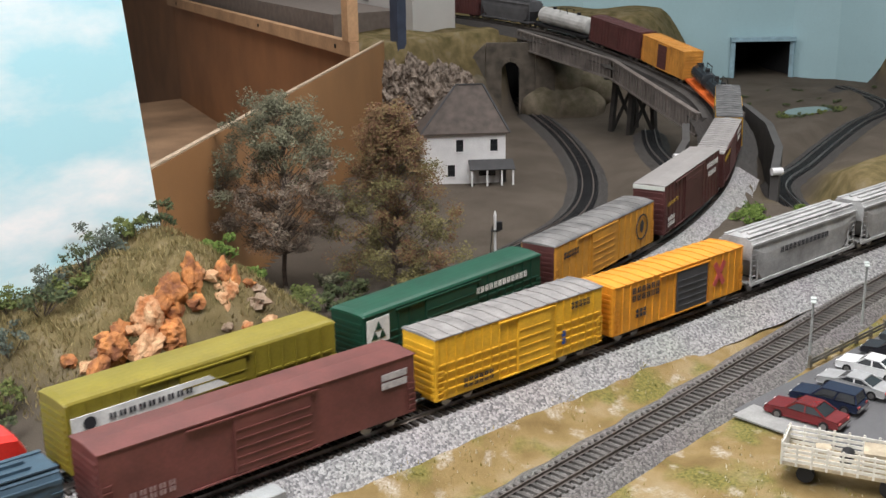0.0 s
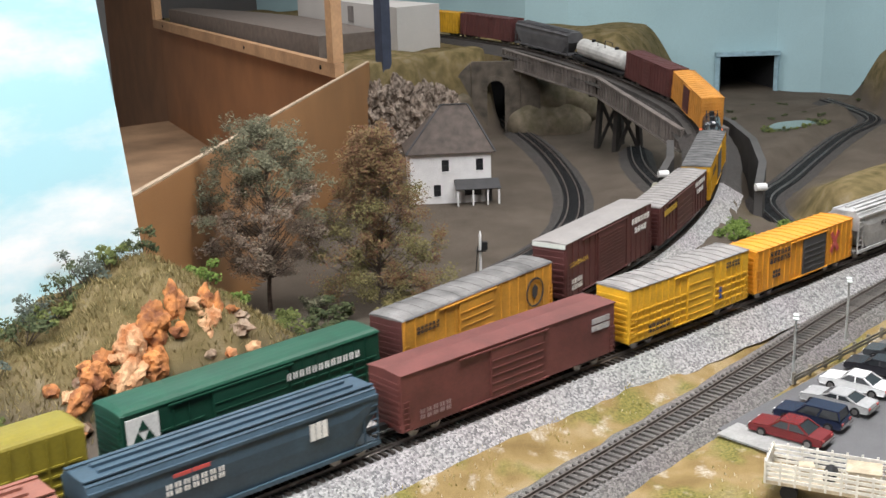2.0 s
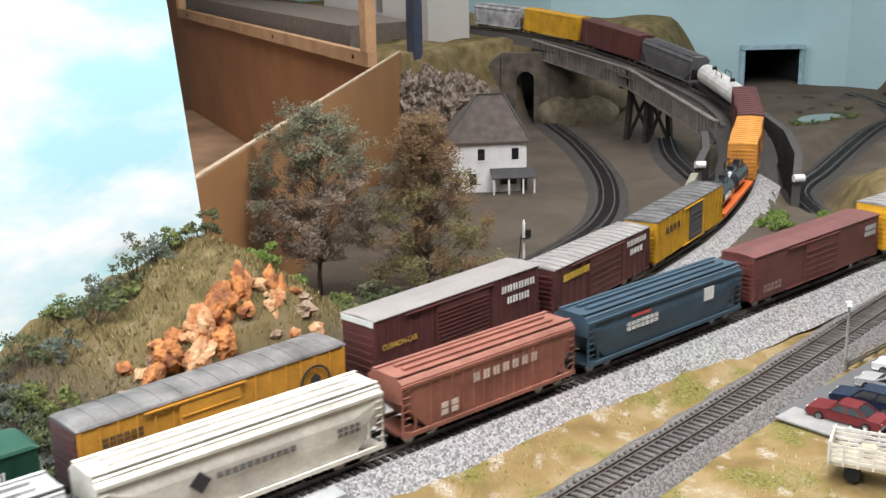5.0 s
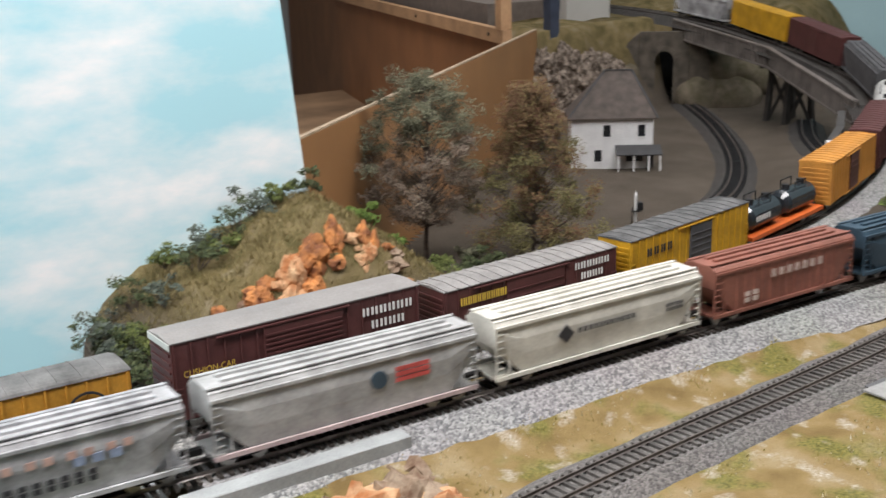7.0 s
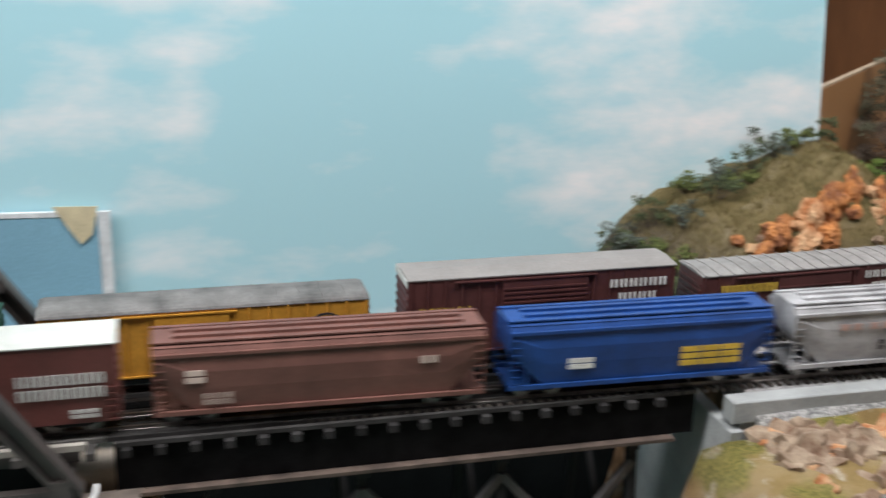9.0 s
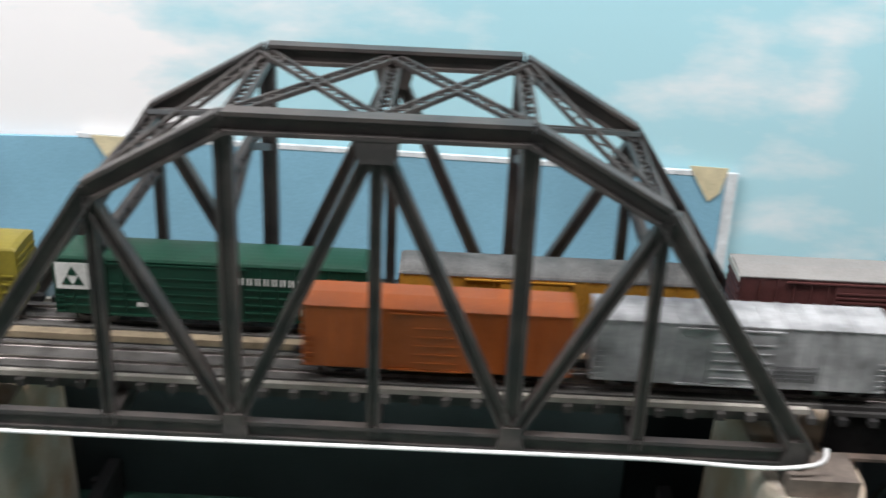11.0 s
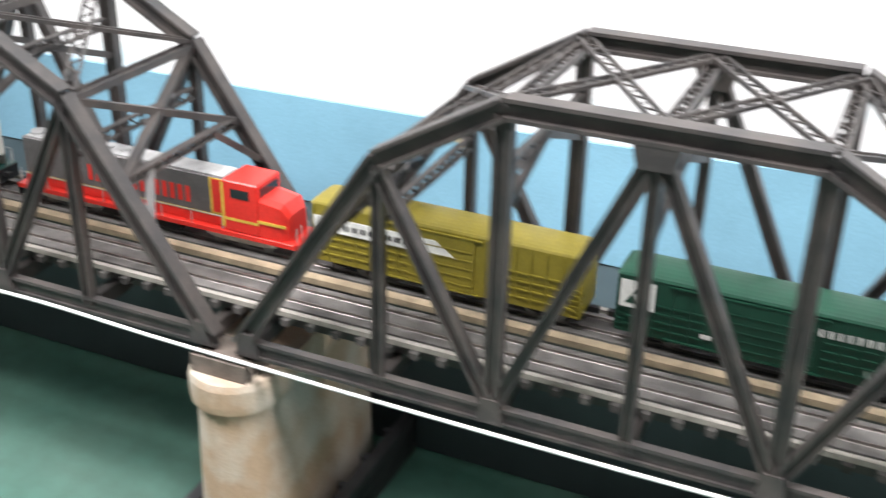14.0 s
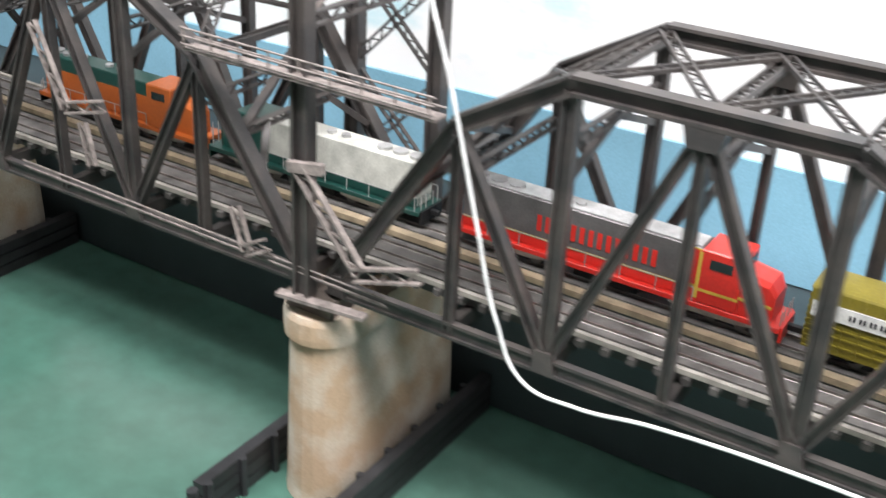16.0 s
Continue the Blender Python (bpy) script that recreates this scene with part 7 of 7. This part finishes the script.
# ---------------------------------------------------------------- parking lot
ASPH = mat("lot_asphalt", (0.10, 0.10, 0.104), 0.85, vary=0.12, scale=20, fine=1200, bump=0.3)
bm = bmesh.new()
loft(bm, [[(1.435, -0.094, z), (1.95, -0.088, z), (1.95, -0.40, z), (1.435, -0.40, z)] for z in (-0.02, -0.0005)])
tagged(part("pavement_lot", bm, ASPH), "grey asphalt parking lot", "pavement", kind="structure")
CURB = mat("kerb_concrete", (0.27, 0.27, 0.26), 0.8, vary=0.1, scale=80)
bm = bmesh.new()
box(bm, 1.425, 1.452, -0.165, -0.1, -0.0004, 0.001)
tagged(part("pavement_slab", bm, CURB), "pale worn concrete strip at the lot's edge", "pavement", kind="structure")


def motor_car(label, x, y, turn, paintm, length=0.056, height=0.0155, wagon=False):
    """A parked saloon: lower body, glasshouse, roof, windows, bumpers, lamps and wheels."""
    car = thing("parked_car", label, "car", "cars in the parking lot")
    l, w = length / 2, 0.0105
    bm = bmesh.new()
    prof = [(-l, 0.006), (-l + 0.001, 0.0085), (-l * 0.45, 0.0098), (l * 0.55, 0.0098), (l - 0.001, 0.0088), (l, 0.006), (l - 0.001, 0.0032), (-l + 0.001, 0.0032)]
    loft(bm, [[(px, s * w * k, pz) for px, pz in prof] for s, k in ((-1, 0.94), (-1, 1.0), (1, 1.0), (1, 0.94))])
    part("body", bm, paintm, car, bevel=0.0004)
    bm = bmesh.new()
    r0, r1 = (-l * 0.42, l * 0.62) if not wagon else (-l * 0.35, l * 0.93)
    t0, t1 = (r0 + 0.007, r1 - 0.008) if not wagon else (r0 + 0.007, r1 - 0.002)
    loft(bm, [[(r0, -w * 0.93, 0.0099), (r1, -w * 0.93, 0.0099), (r1, w * 0.93, 0.0099), (r0, w * 0.93, 0.0099)], [(t0, -w * 0.76, height - 0.0008), (t1, -w * 0.76, height - 0.0008), (t1, w * 0.76, height - 0.0008), (t0, w * 0.76, height - 0.0008)]])
    part("glasshouse", bm, GLASS, car, "dark car glass")
    bm = boxes((t0 - 0.0004, t1 + 0.0004, -w * 0.79, w * 0.79, height - 0.0009, height))
    part("roof", bm, paintm, car)
    for px, tx in ((r0, t0), (r1, t1), ((r0 + r1) / 2, (t0 + t1) / 2)):
        for s in (-1, 1):
            bm = bmesh.new()
            beam(bm, (px, s * w * 0.94, 0.0098), (tx, s * w * 0.77, height - 0.0008), 0.0011, 0.0011)
            part("pillar", bm, paintm, car)
    for sx in (-1, 1):
        part("bumper", boxes((sx * l - 0.0008, sx * l + 0.0008, -w * 0.95, w * 0.95, 0.0042, 0.0056)), WHEEL, car)
        for sy in (-1, 1):
            part("headlight" if sx < 0 else "tail_light", boxes((sx * (l - 0.0006) - 0.0006, sx * (l - 0.0006) + 0.0006, sy * w * 0.7 - 0.0016, sy * w * 0.7 + 0.0016, 0.0062, 0.0078)), WHITE if sx < 0 else REDL, car)
            bm = bmesh.new()
            cyl(bm, (sx * l * 0.62, sy * (w - 0.0022), 0.0034), (sx * l * 0.62, sy * (w + 0.0002), 0.0034), 0.0036, 14)
            wh = part("wheel", bm, BLACK, car)
            bm = bmesh.new()
            cyl(bm, (sx * l * 0.62, sy * (w + 0.0002), 0.0034), (sx * l * 0.62, sy * (w + 0.0005), 0.0034), 0.0022, 12)
            part("hubcap", bm, WHEEL, wh, "bright hubcap")
    car.matrix_basis = pose(x, y, -0.0003, 0, 0, turn)
    return car


def gloss(name, c):
    return mat(name, c, 0.22, vary=0.06, scale=80, bump=0.0)


T = 98
motor_car("dark red parked saloon car with bright hubcaps", 1.457, -0.140, T + 180 - 2, gloss("car_red", (0.14, 0.012, 0.014)))
motor_car("dark navy parked estate car", 1.492, -0.137, T + 180, gloss("car_navy", (0.014, 0.02, 0.045)), 0.052, 0.0165, True)
motor_car("silver parked coupe with dark glass", 1.532, -0.137, T + 180 - 3, gloss("car_silver", (0.34, 0.34, 0.34)), 0.054, 0.0135)
motor_car("white parked saloon car", 1.572, -0.130, T + 180 - 2, gloss("car_white", (0.72, 0.72, 0.72)), 0.053, 0.015)
motor_car("black parked saloon car", 1.617, -0.127, T + 180, gloss("car_black", (0.02, 0.02, 0.025)), 0.053, 0.0145)
motor_car("dark grey parked saloon car", 1.655, -0.124, T + 180, gloss("car_grey", (0.05, 0.055, 0.06)), 0.053, 0.0145)

# stake-bed truck
lt = thing("stake_truck", "white stake-bed lorry loaded with crates", "truck")
STAKE = mat("stake_white", (0.66, 0.64, 0.58), 0.7, vary=0.1, scale=90)
BEDW = mat("bed_planks", (0.45, 0.38, 0.27), 0.8, vary=0.15, scale=90)
l, w, z0 = 0.037, 0.0145, 0.0125
part("bed", boxes((-l, l, -w, w, z0 - 0.002, z0)), BEDW, lt)
for s in (-1, 1):
    for k in range(4):
        z = z0 + 0.0008 + k * 0.0034
        part("stake_rail", boxes((-l, l, s * w - 0.0004, s * w + 0.0004, z, z + 0.0019)), STAKE, lt)
    for k in range(9):
        x = -l + 2 * l * k / 8
        part("stake", boxes((x - 0.0007, x + 0.0007, s * (w + 0.0008) - 0.0004, s * (w + 0.0008) + 0.0004, z0 - 0.0015, z0 + 0.0142)), STAKE, lt)
for k in range(4):
    z = z0 + 0.0008 + k * 0.0034
    part("stake_rail", boxes((-l - 0.0004, -l + 0.0004, -w + 0.0005, w - 0.0005, z, z + 0.0019)), STAKE, lt)
for k in range(4):
    y = -w + 0.003 + k * (2 * w - 0.006) / 3
    part("stake", boxes((-l - 0.0012, -l - 0.0005, y - 0.0007, y + 0.0007, z0 - 0.0015, z0 + 0.0142)), STAKE, lt)
for sx, sy in ((-0.6, -1), (-0.6, 1), (0.75, -1), (0.75, 1)):
    bm = bmesh.new()
    cyl(bm, (sx * l, sy * (w - 0.006), 0.0052), (sx * l, sy * (w - 0.0015), 0.0052), 0.0055, 14)
    part("wheel", bm, BLACK, lt)
part("chassis", boxes((-l, l + 0.03, -0.005, 0.005, 0.006, 0.0103)), BLACK, lt)
part("cab", boxes((l + 0.003, l + 0.026, -0.0125, 0.0125, 0.0105, 0.029)), mat("cab_paint", (0.3, 0.05, 0.04), 0.4), lt, bevel=0.001)
lt.matrix_basis = pose(1.392, -0.205, -0.0003, 0, 0, -68)
ltm = lt.matrix_basis.copy()


def crate(label, x, y, z, a, b, h, turn):
    c = thing("crate", label, "crate", "crates on the lorry")
    part("box", boxes((-a, a, -b, b, 0, h)), BEDW, c)
    for sx in (-1, 1):
        for sy in (-1, 1):
            part("corner_batten", boxes((sx * a - 0.0006, sx * a + 0.0006, sy * b - 0.0006, sy * b + 0.0006, 0, h + 0.0004)), STAKE, c)
    part("lid", boxes((-a - 0.0005, a + 0.0005, -b - 0.0005, b + 0.0005, h + 0.0005, h + 0.0013)), BEDW, c)
    c.matrix_basis = ltm @ pose(x, y, z, 0, 0, turn)


crate("small tan wooden crate on the lorry bed", -0.014, 0.003, z0 + 0.0002, 0.0042, 0.0036, 0.006, 12)
crate("large tan wooden crate on the lorry bed", 0.021, 0.0, z0 + 0.0002, 0.010, 0.0085, 0.0115, 4)
dr = thing("scrap_drum", "black drum lying on the lorry bed", "drum")
bm = bmesh.new()
cyl(bm, (0.001, -0.003, 0.0046), (0.001, 0.009, 0.0046), 0.0042, 12)
part("shell", bm, BLACK, dr)
dr.matrix_basis = ltm @ pose(0, -0.003, z0)


def lamp_post(x, y, h):
    lp = thing("street_lamp", "grey street lamp with two flat heads", "street lamp", "lamps of the parking lot")
    pm = mat("lamp_grey", (0.30, 0.31, 0.30), 0.5)
    bm = bmesh.new()
    cyl(bm, (0, 0, 0), (0, 0, h), 0.0013, 8, 0.0009)
    part("pole", bm, pm, lp)
    bm = bmesh.new()
    cyl(bm, (0, 0, 0), (0, 0, 0.003), 0.003, 10)
    part("base", bm, CURB, lp)
    part("arm", boxes((-0.006, 0.006, -0.0006, 0.0006, h, h + 0.0012)), pm, lp)
    for s in (-1, 1):
        part("lamp_head", boxes((s * 0.0058 - 0.003, s * 0.0058 + 0.003, -0.0022, 0.0022, h + 0.0013, h + 0.0028)), mat("lamp_head", (0.55, 0.6, 0.58), 0.4), lp, bevel=0.0004)
    lp.matrix_basis = pose(x, y, ground_height(x, y), 0, 3, 30)


lamp_post(1.556, -0.084, 0.054)
lamp_post(1.672, -0.068, 0.056)
fe = thing("guard_fence", "weathered low timber fence along the lot", "fence")
FW = mat("fence_wood", (0.20, 0.18, 0.14), 0.85, vary=0.2)
for k in range(10):
    x = 1.552 + k * 0.025
    part("post", boxes((x - 0.0013, x + 0.0013, -0.0885 + 0.0002 * k, -0.0862 + 0.0002 * k, -0.001, 0.0085)), FW, fe)
for z in (0.003, 0.0062):
    bm = bmesh.new()
    beam(bm, (1.548, -0.0893, z), (1.782, -0.0873, z), 0.0008, 0.002)
    part("rail", bm, FW, fe)

# signal beside the house yard
sg = thing("track_signal", "white signal mast with a black lamp head", "signal")
bm = bmesh.new()
cyl(bm, (0, 0, 0), (0, 0, 0.05), 0.0016, 8)
part("mast", bm, HW, sg)
part("lamp_head", boxes((0.0018, 0.008, -0.003, 0.003, 0.034, 0.043)), BLACK, sg)
bm = bmesh.new()
cyl(bm, (0, 0, 0.05), (0, 0, 0.056), 0.002, 8, 0.0004)
part("finial", bm, HW, sg)
bm = bmesh.new()
for s in (-1, 1):
    beam(bm, (-0.006, s * 0.0016, 0), (-0.003, s * 0.0016, 0.038), 0.0005, 0.0005)
for k in range(9):
    beam(bm, (-0.006 + 0.0003 * k, -0.0016, 0.004 + k * 0.004), (-0.006 + 0.0003 * k, 0.0016, 0.004 + k * 0.004), 0.0005, 0.0005)
part("ladder", bm, BLACK, sg)
part("platform", boxes((-0.005, 0.006, -0.004, 0.004, 0.0325, 0.0335)), BLACK, sg)
sg.matrix_basis = pose(1.64, 0.362, ground_height(1.64, 0.362) - 0.001, 0, 0, -35)

# ceiling lights over aisle and layout, out of view; last marks the added bay fill
for x, y, wdt in ((0.9, -0.24, 2.4), (-1.1, -0.5, 1.6), (2.4, 0.35, 1.2), (1.7, 1.7, 1.2)):
    cl = thing("ceiling_light", "white fluorescent ceiling light", "ceiling light", "ceiling lights")
    part("housing", boxes((x - wdt / 2, x + wdt / 2, y - 0.14, y + 0.14, 1.295, 1.349)), WROOF, cl)


# ---------------------------------------------------------------- what moves
NEAR_SHIFT = [(0, 0.0), (3, 0.339), (6, 0.682), (8.5, 0.965), (9.3, 1.053), (10, 1.133), (12.5, 1.44), (16, 1.86)]
FAR_SEAM = [(0, 1.232), (1.5, 1.100), (3, 0.955), (5.5, 0.679), (7, 0.516), (8.5, 0.349), (10, 0.178), (12.3, -0.112), (13, -0.2), (14.5, -0.383), (16, -0.566)]


def spline_at(rows, t):
    ts, vs = zip(*rows)
    m = [(vs[min(i + 1, len(vs) - 1)] - vs[max(i - 1, 0)]) / (ts[min(i + 1, len(ts) - 1)] - ts[max(i - 1, 0)]) for i in range(len(ts))]
    i = max(0, min(len(ts) - 2, int(np.searchsorted(ts, t, side="right")) - 1))
    h = ts[i + 1] - ts[i]
    k = (t - ts[i]) / h
    return (2 * k**3 - 3 * k**2 + 1) * vs[i] + (k**3 - 2 * k**2 + k) * h * m[i] + (-2 * k**3 + 3 * k**2) * vs[i + 1] + (k**3 - k**2) * h * m[i + 1]


def car_pose(line, lo, hi, flip):
    c, half = (lo + hi) / 2, (hi - lo) / 2 - 0.03
    a, b = curve_point(line, c - half), curve_point(line, c + half)
    m, d = (a + b) / 2, (b - a).normalized()
    yaw, climb = math.atan2(d.y, d.x), -math.asin(d.z)
    return Matrix.Translation(m) @ Matrix.Rotation(yaw + (math.pi if flip else 0), 4, "Z") @ Matrix.Rotation(climb if not flip else -climb, 4, "Y")


def motions():
    times = [0.5 * k for k in range(33)]
    for train, line, where in ((near_train, NEAR, NEAR_SHIFT), (far_train, FAR, FAR_SEAM)):
        for car, lo, hi, flip in train:
            walk(car, [(t, car_pose(line, lo + spline_at(where, t), hi + spline_at(where, t), flip)) for t in times])


motions()
